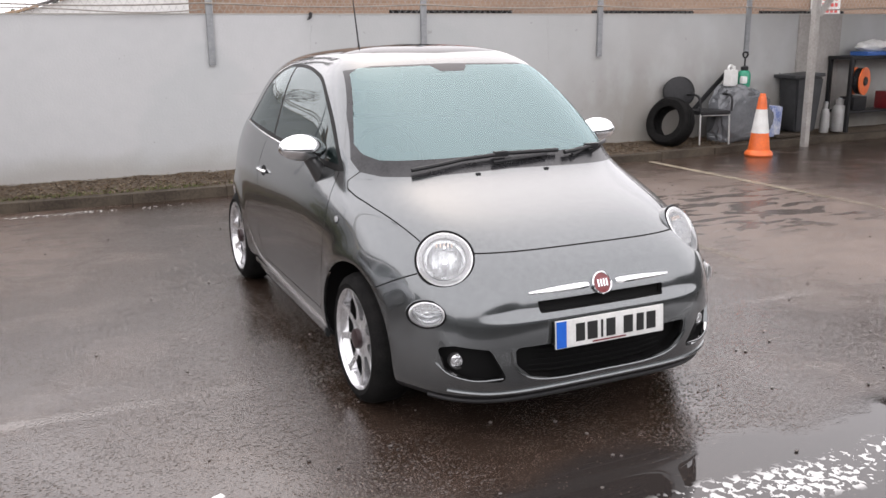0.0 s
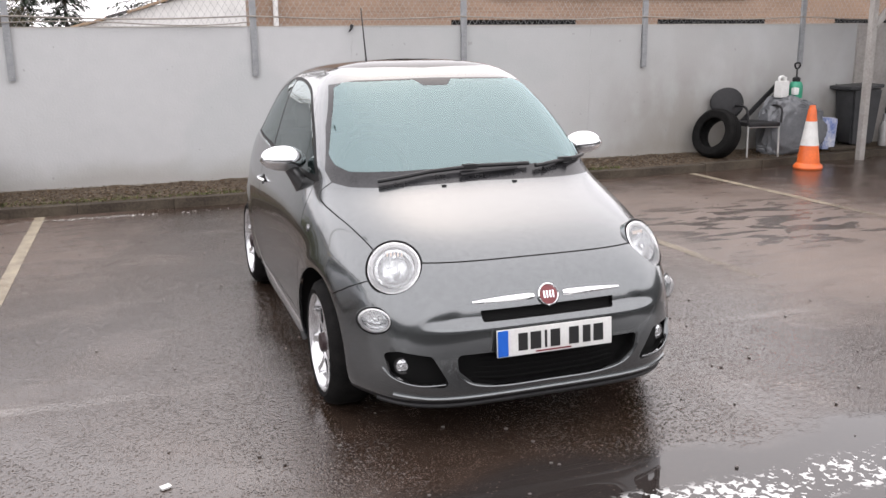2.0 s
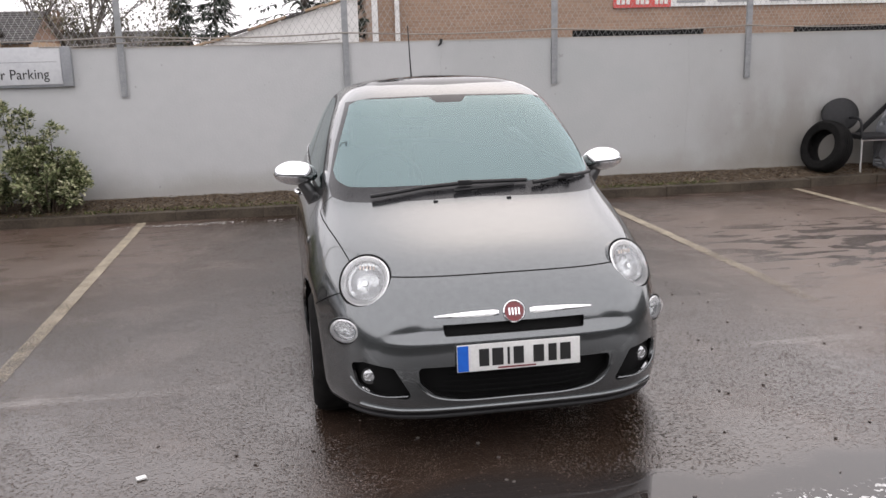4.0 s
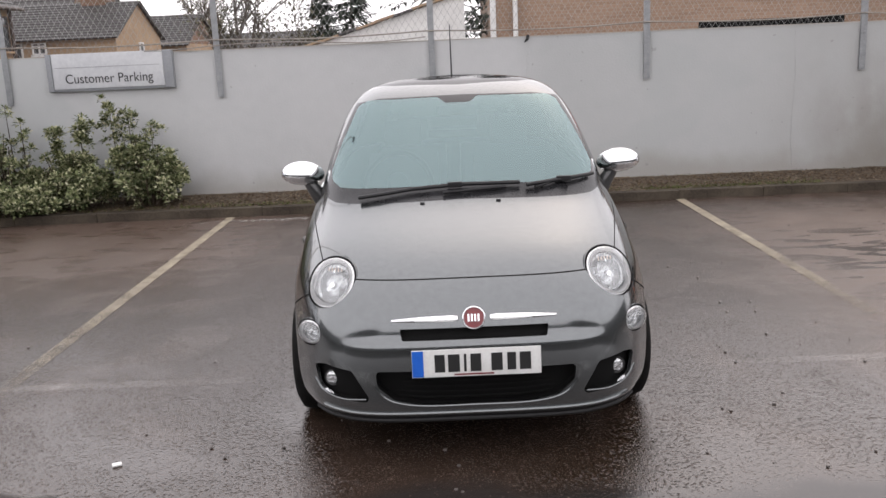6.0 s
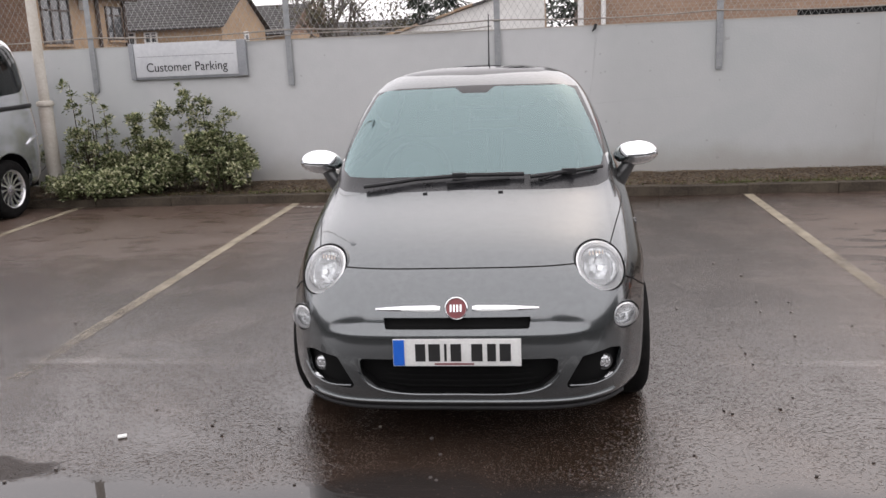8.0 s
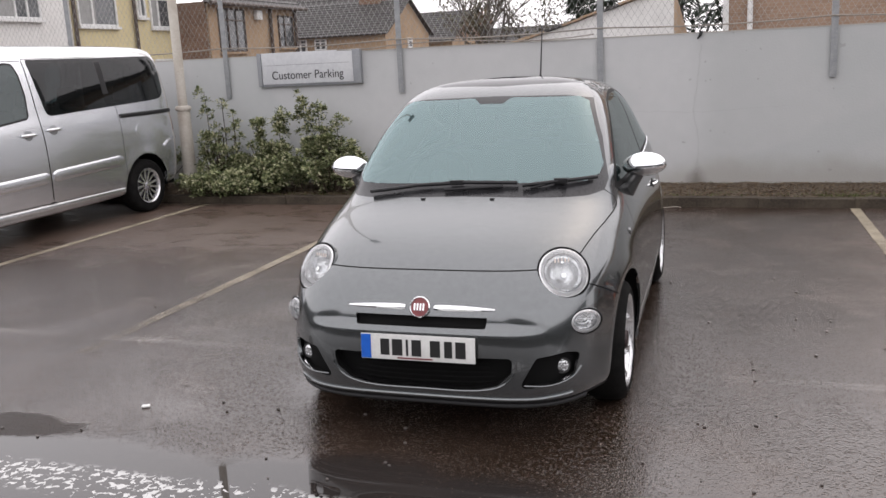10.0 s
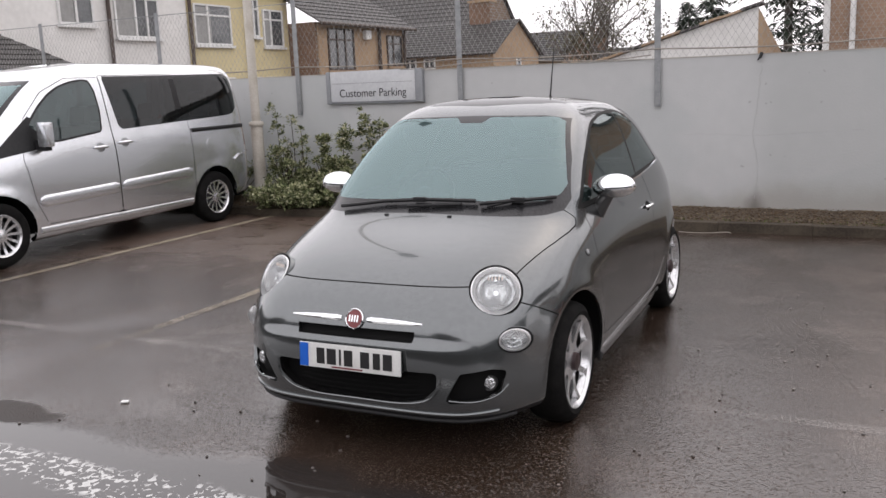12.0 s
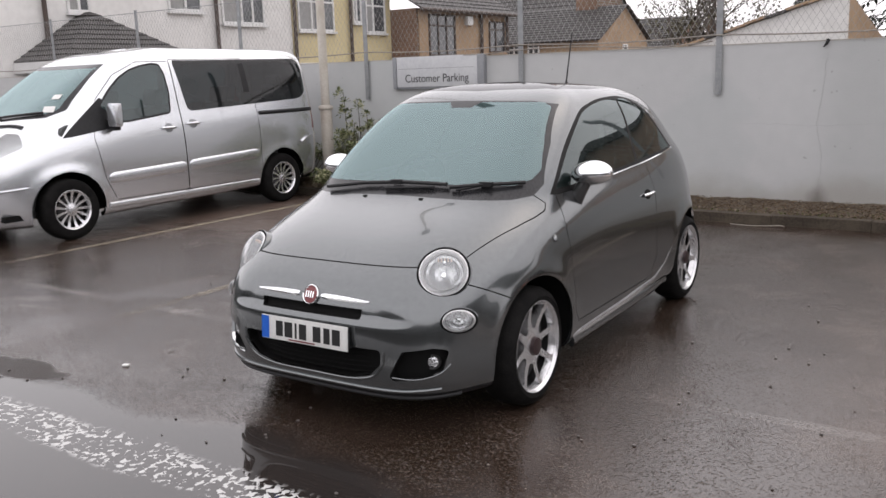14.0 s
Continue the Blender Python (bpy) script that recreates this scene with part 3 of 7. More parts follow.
car = thing("hatchback_car", "small dark grey three-door hatchback car with chrome mirrors", "car", CAR)
LEVELS = [
    # zf    zm    zr    yf     yr    w     nf   nr
    (0.175, 0.19, 0.24, -1.76, 1.58, 0.74, 4.6, 4.4),
    (0.175, 0.21, 0.26, -1.848, 1.65, 0.815, 5.0, 4.6),
    (0.30, 0.34, 0.36, -1.872, 1.69, 0.835, 5.0, 5.3),
    (0.46, 0.48, 0.50, -1.893, 1.70, 0.842, 4.6, 5.1),
    (0.58, 0.60, 0.62, -1.878, 1.70, 0.842, 4.4, 4.9),
    (0.69, 0.72, 0.74, -1.812, 1.68, 0.836, 4.3, 4.7),
    (0.765, 0.82, 0.86, -1.715, 1.66, 0.826, 4.0, 4.6),
    (0.845, 0.89, 0.95, -1.57, 1.64, 0.805, 3.9, 4.5),
    (0.915, 0.95, 1.03, -1.36, 1.62, 0.780, 3.9, 4.4),
    (0.980, 1.00, 1.08, -1.135, 1.59, 0.755, 4.4, 4.3),
    (1.055, 1.075, 1.13, -1.04, 1.55, 0.728, 5.2, 4.2),
    (1.22, 1.21, 1.24, -0.80, 1.48, 0.678, 5.8, 4.1),
    (1.38, 1.36, 1.37, -0.54, 1.38, 0.618, 5.6, 3.7),
    (1.48, 1.465, 1.45, -0.36, 1.24, 0.545, 4.6, 3.2),
    (1.525, 1.52, 1.495, -0.20, 1.05, 0.43, 3.6, 3.0),
    (1.542, 1.54, 1.52, -0.04, 0.80, 0.24, 2.8, 2.5),
    (1.546, 1.545, 1.53, 0.15, 0.5, 0.06, 2.0, 2.0),
]
pts = loft(LEVELS, 640, 12)
# swelling round the wheel openings and a shallow hollow across the nose
px, py, pz = pts[..., 0], pts[..., 1], pts[..., 2]
for wy in (-WHEEL_Y, WHEEL_Y):
    d = np.hypot(py - wy, pz - WHEEL_Z)
    px += np.sign(px) * 0.013 * np.exp(-((d - 0.355) / 0.07) ** 2) * (np.abs(px) > 0.5)


def smooth01(v):
    v = np.clip(v, 0, 1)
    return v * v * (3 - 2 * v)


# pressed trapezoid round the badge, deepest along its foot
hollow = np.clip((0.705 - pz) / 0.165, 0, 1) ** 0.8 * smooth01((0.705 - pz) / 0.03) * smooth01((pz - 0.520) / 0.042) * smooth01((0.46 + (0.692 - pz) * 0.75 - np.abs(px)) / 0.17) * (py < -1.2)
py += 0.020 * hollow
sh = Shell(pts)


def front(c):
    return (c[:, 1] < -0.9) & (c[:, 2] > 0.1)


GLASS_TOP = [(0.0, 1.452), (0.42, 1.446), (0.552, 1.425), (0.636, 1.23), (0.69, 1.04), (0.68, 0.995), (0.62, 0.985), (0.0, 0.995)]
screen_outline = GLASS_TOP + [(-x, z) for x, z in GLASS_TOP[-2:0:-1]]


def screen(c):
    return sd_poly(c[:, 0], c[:, 2], screen_outline)


def screen_inner(c):
    inner = [(0.0, 1.402), (0.07, 1.402), (0.11, 1.431), (0.480, 1.426), (0.527, 1.404), (0.608, 1.22), (0.648, 1.11), (0.640, 1.080), (0.60, 1.060), (0.0, 1.064)]
    return sd_poly(c[:, 0], c[:, 2], inner + [(-x, z) for x, z in inner[-2:0:-1]], 0.012)


def on_screen(c):
    return (c[:, 2] > 0.93) & (c[:, 1] < -0.72 + (c[:, 2] - 1.0) * 1.45)


sh.cut(screen, on_screen, 1)
sh.cut(screen_inner, on_screen, 2, (1,))

def eased(pts_, rest):
    """An outline whose first stretch runs as a smooth curve."""
    return [(p.x, p.y) for p in curve_pts([(y, z, 0) for y, z in pts_], 6)] + rest


DOOR_GLASS = eased([(-0.74, 1.008), (-0.50, 1.192), (-0.215, 1.347), (0.0, 1.398), (0.22, 1.420), (0.415, 1.420)], [(0.335, 1.045)])
QUARTER_GLASS = eased([(0.445, 1.420), (0.59, 1.412), (0.815, 1.325), (0.95, 1.175), (1.01, 1.082)], [(0.368, 1.050)])


def side(c):
    return np.abs(c[:, 0]) > 0.42


side_frame = eased([(-0.79, 0.988), (-0.525, 1.205), (-0.228, 1.361), (0.0, 1.41), (0.25, 1.432), (0.58, 1.425), (0.84, 1.335), (0.98, 1.18), (1.055, 1.072)], [(0.4, 1.028)])
sh.cut(lambda c: sd_poly(c[:, 1], c[:, 2], side_frame, 0.004), side, 3)
sh.cut(lambda c: sd_poly(c[:, 1], c[:, 2], DOOR_GLASS, 0.0), side, 4, (3,))
sh.cut(lambda c: sd_poly(c[:, 1], c[:, 2], QUARTER_GLASS, 0.0), side, 5, (3,))
# rear window
rear_glass = [(-0.5, 1.14), (0.5, 1.14), (0.40, 1.40), (-0.40, 1.40)]
sh.cut(lambda c: sd_poly(c[:, 0], c[:, 2], rear_glass, 0.03), lambda c: c[:, 1] > 0.95, 6)
# wheel openings
for wy in (-WHEEL_Y, WHEEL_Y):
    sh.cut(lambda c: np.hypot(c[:, 1] - wy, c[:, 2] - WHEEL_Z) - 0.350, lambda c: np.abs(c[:, 0]) > 0.42, 7)
# lamps
LAMP, LOW, FOG = Vector((0.575, -1.60, 0.706)), Vector((0.638, -1.63, 0.528)), Vector((0.60, -1.73, 0.35))
tree0 = sh.tree()


def socket(p):
    """The spot of the skin next to p and its normal."""
    hit, nor, _, _ = tree0.find_nearest(p)
    return hit, nor


def lamp_axis(p, blend):
    hit, nor = socket(p)
    return hit, (nor * 0.25 + Vector(blend)).normalized()


lamp_spots = {}
for key, p, blend, r, ex, ey, k in (("head", LAMP, (0.30, -0.86, 0.30), 0.118, 1.0, 1.0, 8), ("low", LOW, (0.36, -0.86, 0.08), 0.066, 1.24, 0.84, 9)):
    c0, ax = lamp_axis(p, blend)
    lx = Vector((0, 0, 1)).cross(ax).normalized()
    ly = ax.cross(lx)
    lamp_spots[key] = (c0, ax, ex, ey)

    def round_cut(c, c0=c0, lx=lx, ly=ly, r=r, ex=ex, ey=ey):
        v = np.stack([np.abs(c[:, 0]), c[:, 1], c[:, 2]], 1) - np.array(c0)
        return (np.hypot(v @ np.array(lx) / ex, v @ np.array(ly) / ey) - r) * min(ex, ey)

    sh.cut(round_cut, lambda c: (c[:, 1] < -1.0) & (np.abs(c[:, 0]) > 0.3), k)
# nose openings
sh.cut(lambda c: sd_poly(np.abs(c[:, 0]), c[:, 2], [(-1, 0.543), (0.292, 0.547), (0.298, 0.584), (-1, 0.580)], 0.004), front, 10)
sh.cut(lambda c: sd_poly(np.abs(c[:, 0]), c[:, 2], [(-1, 0.285), (0.22, 0.285), (0.33, 0.31), (0.385, 0.36), (0.39, 0.40), (-1, 0.40)], 0.02), front, 11)
sh.cut(lambda c: sd_poly(np.abs(c[:, 0]), c[:, 2], [(0.462, 0.298), (0.575, 0.304), (0.640, 0.340), (0.655, 0.405), (0.625, 0.414), (0.52, 0.402)], 0.018), front, 12)
# black lip under the bumper
sh.cut(lambda c: c[:, 2] - 0.218, lambda c: c[:, 1] < -1.30, 13)
# bonnet and doors, each in a narrow gap
bonnet = [(0.0, -1.95), (0.60, -1.95), (0.64, -1.50), (0.67, -1.36), (0.712, -1.15), (0.735, -1.0), (0.742, -0.90), (0.725, -0.86), (0.62, -0.955), (0.3, -1.075), (0.0, -1.10)]
bonnet = bonnet + [(-x, y) for x, y in bonnet[-2:0:-1]]
on_top = lambda c: (c[:, 2] > 0.70) & (c[:, 1] < -0.80)
lid = lambda c: np.maximum(sd_poly(c[:, 0], c[:, 1], bonnet), 0.758 - c[:, 2])
sh.cut(lid, on_top, 14)
sh.cut(lambda c: lid(c) + 0.0045, on_top, 15, (14,))
door = [(-0.76, 0.985), (-0.80, 0.80), (-0.76, 0.38), (-0.70, 0.31), (0.36, 0.32), (0.46, 0.44), (0.47, 1.03)]
sh.cut(lambda c: sd_poly(c[:, 1], c[:, 2], door), side, 16)
sh.cut(lambda c: sd_poly(c[:, 1], c[:, 2], door) + 0.005, side, 17, (16,))

roof_glass = [(0.0, -0.27), (0.34, -0.235), (0.45, -0.17), (0.475, 0.2), (0.45, 0.62), (0.40, 0.68), (0.0, 0.70)]
sh.cut(lambda c: sd_poly(c[:, 0], c[:, 1], roof_glass + [(-x, y) for x, y in roof_glass[-2:0:-1]], 0.01), lambda c: c[:, 2] > 1.40, 18)

body = sh.panel(0, "body", M_BODY, car, "dark metallic grey painted body", thick=0.014)
sh.panel(10, "upper_slot", M_GAP, car, "black upper air slot", shift=(0, 0.03, 0), walls=True)
intake = sh.panel(11, "lower_grille", M_GAP, car, "black lower grille", shift=(0, 0.06, 0), walls=True)
sh.panel(1, "windscreen_border", M_BORDER, car, "black edge band of the windscreen")
sh.panel(2, "windscreen", M_SCREEN, car, "pale green tinted windscreen").visible_shadow = False
for sx in (1, -1):
    sh.panel(3, "window_seal", M_SEAL, car, "black window seals", half=sx)
for k, nm in ((4, "door_window"), (5, "quarter_window")):
    for sx in (1, -1):
        sh.panel(k, nm, M_SIDEGLASS, car, "dark tinted glass", half=sx).visible_shadow = False
sh.panel(6, "rear_window", M_SIDEGLASS, car, "dark tinted glass").visible_shadow = False
sh.panel(18, "glass_roof", M_ROOFGLASS, car, "black glass roof panel")
sh.panel(13, "front_lip", M_BLACK, car, "black plastic lip under the bumper")
sh.panel(14, "bonnet_gap", M_GAP, car)
sh.panel(15, "bonnet", M_BODY, car, thick=0.01)
for sx in (1, -1):
    sh.panel(16, "door_gap", M_GAP, car, half=sx)
    sh.panel(17, "door", M_BODY, car, thick=0.01, half=sx)
sh.lining((0, 18), "roof_lining", M_TRIM, car, "dark grey cloth lining", lambda p: p.z > 1.04 and p.y > -0.75, 0.022)
for sx in (1, -1):
    sh.lining((0, 17), "door_lining", M_TRIM, car, "dark grey door trim", lambda p: 0.35 < p.z <= 1.04 and -0.75 < p.y < 1.5 and p.x * sx > 0.5, 0.045)
tree0 = sh.tree()


def wheel(name, parent, at, turn, radius, rim, spokes, width, window, label, cap_mat, cap=0.039):
    """A road wheel with its axis along local z, outer face up."""
    w = new(name)
    w.parent = parent
    w.matrix_local = at @ turn
    w["label"] = label
    hw = width / 2
    prof = [(rim - 0.004, -hw), (rim + 0.02, -hw - 0.004), (radius - 0.045, -hw - 0.006), (radius - 0.012, -hw + 0.014), (radius, -hw + 0.045), (radius, hw - 0.045),
            (radius - 0.012, hw - 0.014), (radius - 0.045, hw + 0.006), (rim + 0.02, hw + 0.004), (rim - 0.004, hw), (rim - 0.010, hw - 0.03), (rim - 0.010, -hw + 0.02)]
    part("tyre", lathe(bmesh.new(), prof, 64, closed=True), M_RUBBER, w)
    # barrel and lip
    part("rim", lathe(bmesh.new(), [(rim - 0.03, -hw + 0.01), (rim - 0.022, hw - 0.02), (rim - 0.012, hw - 0.006), (rim - 0.003, hw + 0.001), (rim + 0.003, hw - 0.001), (rim + 0.002, hw - 0.02)], 64), M_ALLOY, w)
    # spoked face, windows cut out of a dished disc
    nr, na = 18, spokes * 20
    rr = np.linspace(0.012, rim - 0.012, nr)
    z = hw - 0.012 - 0.022 * np.sin(np.clip(rr / (rim - 0.012), 0, 1) * math.pi) ** 1.0
    ang = np.linspace(0, 2 * np.pi, na, endpoint=False)
    grid = np.stack([rr[:, None] * np.cos(ang), rr[:, None] * np.sin(ang), np.repeat(z[:, None], na, 1)], 2)
    face = Shell(grid[::-1])
    sector = 2 * np.pi / spokes
    r_in, r_out, s_in, s_out = window

    def win(c):
        r = np.hypot(c[:, 0], c[:, 1])
        a = np.abs((np.arctan2(c[:, 1], c[:, 0]) % sector) - sector / 2)
        t = np.clip((r - r_in) / (r_out - r_in), 0, 1)
        half = r * np.sin(sector / 2) - (s_in + (s_out - s_in) * t)
        q1, q2 = r * np.sin(a) - half, np.abs(r - (r_in + r_out) / 2) - (r_out - r_in) / 2
        rad = 0.012
        return np.minimum(np.maximum(q1 + rad, q2 + rad), 0) + np.hypot(np.maximum(q1 + rad, 0), np.maximum(q2 + rad, 0)) - rad

    face.cut(win, lambda c: np.ones(len(c), bool), 1)
    sp = face.panel(0, "spokes", M_ALLOY, w, thick=0.03)
    part("hub_cap", lathe(bmesh.new(), [(0, hw - 0.002), (cap * 0.56, hw - 0.003), (cap * 0.92, hw - 0.007), (cap, hw - 0.026)], 24), cap_mat, w, "centre cap")
    part("brake_disc", lathe(bmesh.new(), [(0.03, hw - 0.064), (rim - 0.07, hw - 0.064), (rim - 0.07, hw - 0.070), (0.03, hw - 0.070)], 40), M_DULL, w, "dull steel brake disc")
    # near-black disc put in for the shade between the spokes
    part("wheel_shade_disc", lathe(bmesh.new(), [(0.0, hw - 0.072), (rim - 0.04, hw - 0.072), (rim - 0.024, hw - 0.050)], 40), M_GAP, w)
    return w


for sx in (1, -1):
    for wy in (-WHEEL_Y, WHEEL_Y):
        wheel("wheel", car, Matrix.Translation((sx * 0.728, wy, WHEEL_Z)), pose(0, 0, 0, 0, 90 * sx, 0) @ pose(0, 0, 0, 0, 0, 13 + 20 * (wy > 0)), WHEEL_R, 0.228, 8, 0.19,
              (0.088, 0.209, 0.0185, 0.0120), "eight-spoke silver alloy wheel with low black tyre", M_CAPDARK, 0.047)
        b = bmesh.new()
        n = 28
        def lip(a):
            t = a * math.pi / n - 0.25 * (1 - 2 * a / n)
            hit, _, _, _ = tree0.ray_cast(Vector((sx * 3, wy + 0.372 * math.cos(t), WHEEL_Z + 0.372 * math.sin(t))), Vector((-sx, 0, 0)))
            return max(0.62, min(0.83, abs(hit.x) - 0.014)) if hit else 0.74

        vv = [[b.verts.new((sx * xx, wy + 0.362 * math.cos(a * math.pi / n - 0.25 * (1 - 2 * a / n)), WHEEL_Z + 0.362 * math.sin(a * math.pi / n - 0.25 * (1 - 2 * a / n)))) for xx in (0.45, lip(a))] for a in range(n + 1)]
        for a, c in zip(vv, vv[1:]):
            b.faces.new((a[0], a[1], c[1], c[0]))
        b.faces.new([v[0] for v in vv])
        part("arch_liner", b, M_GAP, car)
# floor pan
part("floor_pan", box(bmesh.new(), -0.66, 0.66, -1.62, 1.5, 0.20, 0.26), M_GAP, car)

# ---------------------------------------------------------------- details of the small car


def facing(p, axis, up=(0, 0, 1)):
    """A pose at p whose z looks along axis and whose y leans to up."""
    z = Vector(axis).normalized()
    x = Vector(up).cross(z).normalized()
    y = z.cross(x)
    m = Matrix((x, y, z)).transposed().to_4x4()
    return Matrix.Translation(p) @ m


def mirrored(p, sx):
    return Vector((p[0] * sx, p[1], p[2]))


def lamp_unit(name, parent, c0, ax, r, sx, depth, bulbs, label, ex=1.0, ey=1.0, flush=True):
    """A round lamp set flush with the skin: ring, bowl, bulbs and a domed clear lens."""
    m = facing(mirrored(c0, sx), mirrored(ax, sx))
    lamp = new(name)
    lamp.parent = parent
    lamp.matrix_local = m
    lamp["label"] = label
    out = m.to_3x3() @ Vector((0, 0, 1))
    rise = []
    for k in range(72):
        a = k * math.pi / 36
        p = m @ Vector((ex * r * math.cos(a), ey * r * math.sin(a), 0))
        hit, _, _, far = lamp_skin.ray_cast(p + out * 0.12, -out)
        rise.append(0.5 * max(-0.05, min(0.05, 0.12 - far)) if hit and flush else 0.0)

    def seat_in(bm, fall=1.0):
        for v in bm.verts:
            a = math.atan2(v.co.y, v.co.x) % (2 * math.pi)
            q = min(math.hypot(v.co.x, v.co.y) / r, 1.0)
            f = a * 36 / math.pi
            i = int(f) % 72
            h = rise[i] * (1 - f % 1) + rise[(i + 1) % 72] * (f % 1)
            v.co = Vector((v.co.x * ex, v.co.y * ey, v.co.z + h * q ** 2 * fall))
        return bm

    part("lamp_collar", seat_in(lathe(bmesh.new(), [(r + 0.0035, -0.060), (r + 0.0035, 0.001), (r - 0.001, 0.004), (r - 0.004, 0.0)], 72)), M_BODY, lamp, "grey collar round the lamp")
    part("lamp_rim", seat_in(lathe(bmesh.new(), [(r + 0.002, -0.012), (r + 0.002, 0.004), (r - 0.003, 0.006), (r - 0.007, 0.003), (r - 0.008, -0.012)], 72)), M_GAP, lamp, "black edge")
    part("lamp_ring", seat_in(lathe(bmesh.new(), [(r - 0.006, -0.012), (r - 0.007, 0.003), (r - 0.013, 0.007), (r * 0.84, 0.005), (r * 0.76, -0.003), (r * 0.74, -0.014)], 72)), M_LAMPRING, lamp, "broad chrome ring")
    part("reflector", seat_in(lathe(bmesh.new(), [(r * 0.745, -0.010), (r * 0.70, -0.022), (r * 0.60, -0.024), (r * 0.56, -depth * 0.6), (r * 0.40, -depth * 0.9), (0, -depth)], 72)), M_REFLECT, lamp, "silvered bowl")
    for bx, by, br in bulbs:
        part("bulb", lathe(bmesh.new(), [(0, -0.010), (br * 0.7, -0.012), (br, -0.022), (br * 0.9, -depth * 0.7)], 20, Matrix.Translation((bx, by, 0))), M_CHROME, lamp)
    ln = part("lens", seat_in(lathe(bmesh.new(), [(r - 0.010, 0.008), (r * 0.8, 0.017), (r * 0.55, 0.026), (r * 0.28, 0.031), (0, 0.033)], 72)), M_LENS, lamp, "clear domed lens")
    ln.visible_shadow = False
    return lamp


lamp_skin = sh.tree()
for sx in (1, -1):
    c0, ax, ex, ey = lamp_spots["head"]
    h = lamp_unit("headlight", car, c0, ax, 0.118, sx, 0.070, [(0.0, -0.010, 0.017), (0.0, 0.047, 0.009)], "round clear headlight with broad chrome ring")
    b = bmesh.new()
    for i in range(5):
        tube(b, [(-0.030 + i * 0.015, 0.050, -0.021), (-0.030 + i * 0.015, 0.066, -0.018)], 0.0035, 6)
    part("indicator_strip", b, material("amber_glint", (0.85, 0.70, 0.60), 0.3, 0.1) if sx == 1 else bpy.data.materials["amber_glint"], h, "faint amber ribbed strip")
    c0, ax, ex, ey = lamp_spots["low"]
    lamp_unit("daytime_light", car, c0, ax, 0.066, sx, 0.045, [(0.0, 0.0, 0.011)], "oval clear lower lamp", ex, ey)

part("grille_backing", box(bmesh.new(), -0.60, 0.60, -1.68, -1.66, 0.24, 0.46), M_GAP, intake)
# bars across the lower opening, black pockets for the fog lamps
for k in range(6):
    z = 0.29 + k * 0.022
    part("grille_bar", tube(bmesh.new(), [(-0.36, -1.80, z), (-0.2, -1.838, z), (0, -1.846, z), (0.2, -1.838, z), (0.36, -1.80, z)], 0.003, 6), M_GAP, intake)
for sx in (1, -1):
    pocket = sh.panel(12, "fog_pocket", M_GAP, car, "black plastic fog lamp surround", half=sx, shift=(-sx * 0.008, 0.045, 0), walls=True)
    for k in range(5):
        z = 0.325 + k * 0.016
        part("pocket_slat", tube(bmesh.new(), [(sx * 0.478, -1.785, z), (sx * 0.535, -1.765, z)], 0.004, 6), M_BLACK, pocket)
    fog = new("fog_lamp")
    fog.parent = car
    fog.matrix_local = facing(mirrored(Vector((0.600, -1.742, 0.358)), sx), mirrored(Vector((0.20, -1, 0.02)), sx))
    fog["label"] = "small round fog lamp in a black pocket"
    part("lamp_ring", lathe(bmesh.new(), [(0.036, -0.025), (0.036, 0.003), (0.033, 0.006), (0.029, 0.004), (0.028, -0.004)], 40), M_DULL, fog)
    part("lens", lathe(bmesh.new(), [(0.030, 0.002), (0.022, 0.008), (0.011, 0.011), (0, 0.012)], 40), M_REFLECT, fog, "faceted clear lens")

tree0 = sh.tree()
# chrome whiskers and round badge
for sx in (1, -1):
    line = drape(tree0, [(sx * 0.066, 0, 0.622), (sx * 0.2, 0, 0.622), (sx * 0.335, 0, 0.620)], (0, 1, 0), 0.004)
    n = len(line)
    rad = [0.0135 - 0.0095 * (i / (n - 1)) ** 2.6 if i else 0.010 for i in range(n)]
    part("chrome_whisker", tube(bmesh.new(), line, rad, 8, 1.0), M_CHROME, car, "tapering chrome bar")
hit, nor, _, _ = tree0.ray_cast(Vector((0, -3, 0.622)), Vector((0, 1, 0)))
badge = new("badge")
badge.parent = car
badge.matrix_local = facing(hit + nor * 0.004, nor)
badge["label"] = "round red badge with chrome rim"
part("badge_rim", lathe(bmesh.new(), [(0.046, -0.006), (0.047, 0.006), (0.043, 0.010), (0.039, 0.006), (0.038, 0.0)], 40), M_CHROME, badge)
part("badge_disc", lathe(bmesh.new(), [(0.040, 0.004), (0.02, 0.007), (0, 0.008)], 32), M_RED, badge, "dark red enamel disc")
for i in range(4):
    part("badge_bar", box(bmesh.new(), -0.025 + i * 0.0135, -0.018 + i * 0.0135, -0.015, 0.015, 0.006, 0.010), M_CHROME, badge)

# number plate, its characters as plain bars
plate = new("number_plate")
plate.parent = car
plate.matrix_local = pose(0.002, -1.912, 0.460, 86, 0, 0)
plate["label"] = "white number plate with blue end band"
part("plate_panel", box(bmesh.new(), -0.26, 0.26, -0.056, 0.056, -0.004, 0.004, 0.002), M_WHITE, plate)
part("plate_band", box(bmesh.new(), -0.258, -0.213, -0.053, 0.053, 0.003, 0.0065), M_BLUE, plate, "blue end band", smooth=False)
for c0, c1 in ((-0.171, -0.124), (-0.117, -0.064), (-0.053, -0.037), (-0.027, 0.022), (0.057, 0.108), (0.121, 0.162), (0.171, 0.222)):
    part("plate_bar", box(bmesh.new(), c0 + 0.003, c1 - 0.003, -0.036, 0.036, 0.003, 0.0062), M_INK, plate, smooth=False)
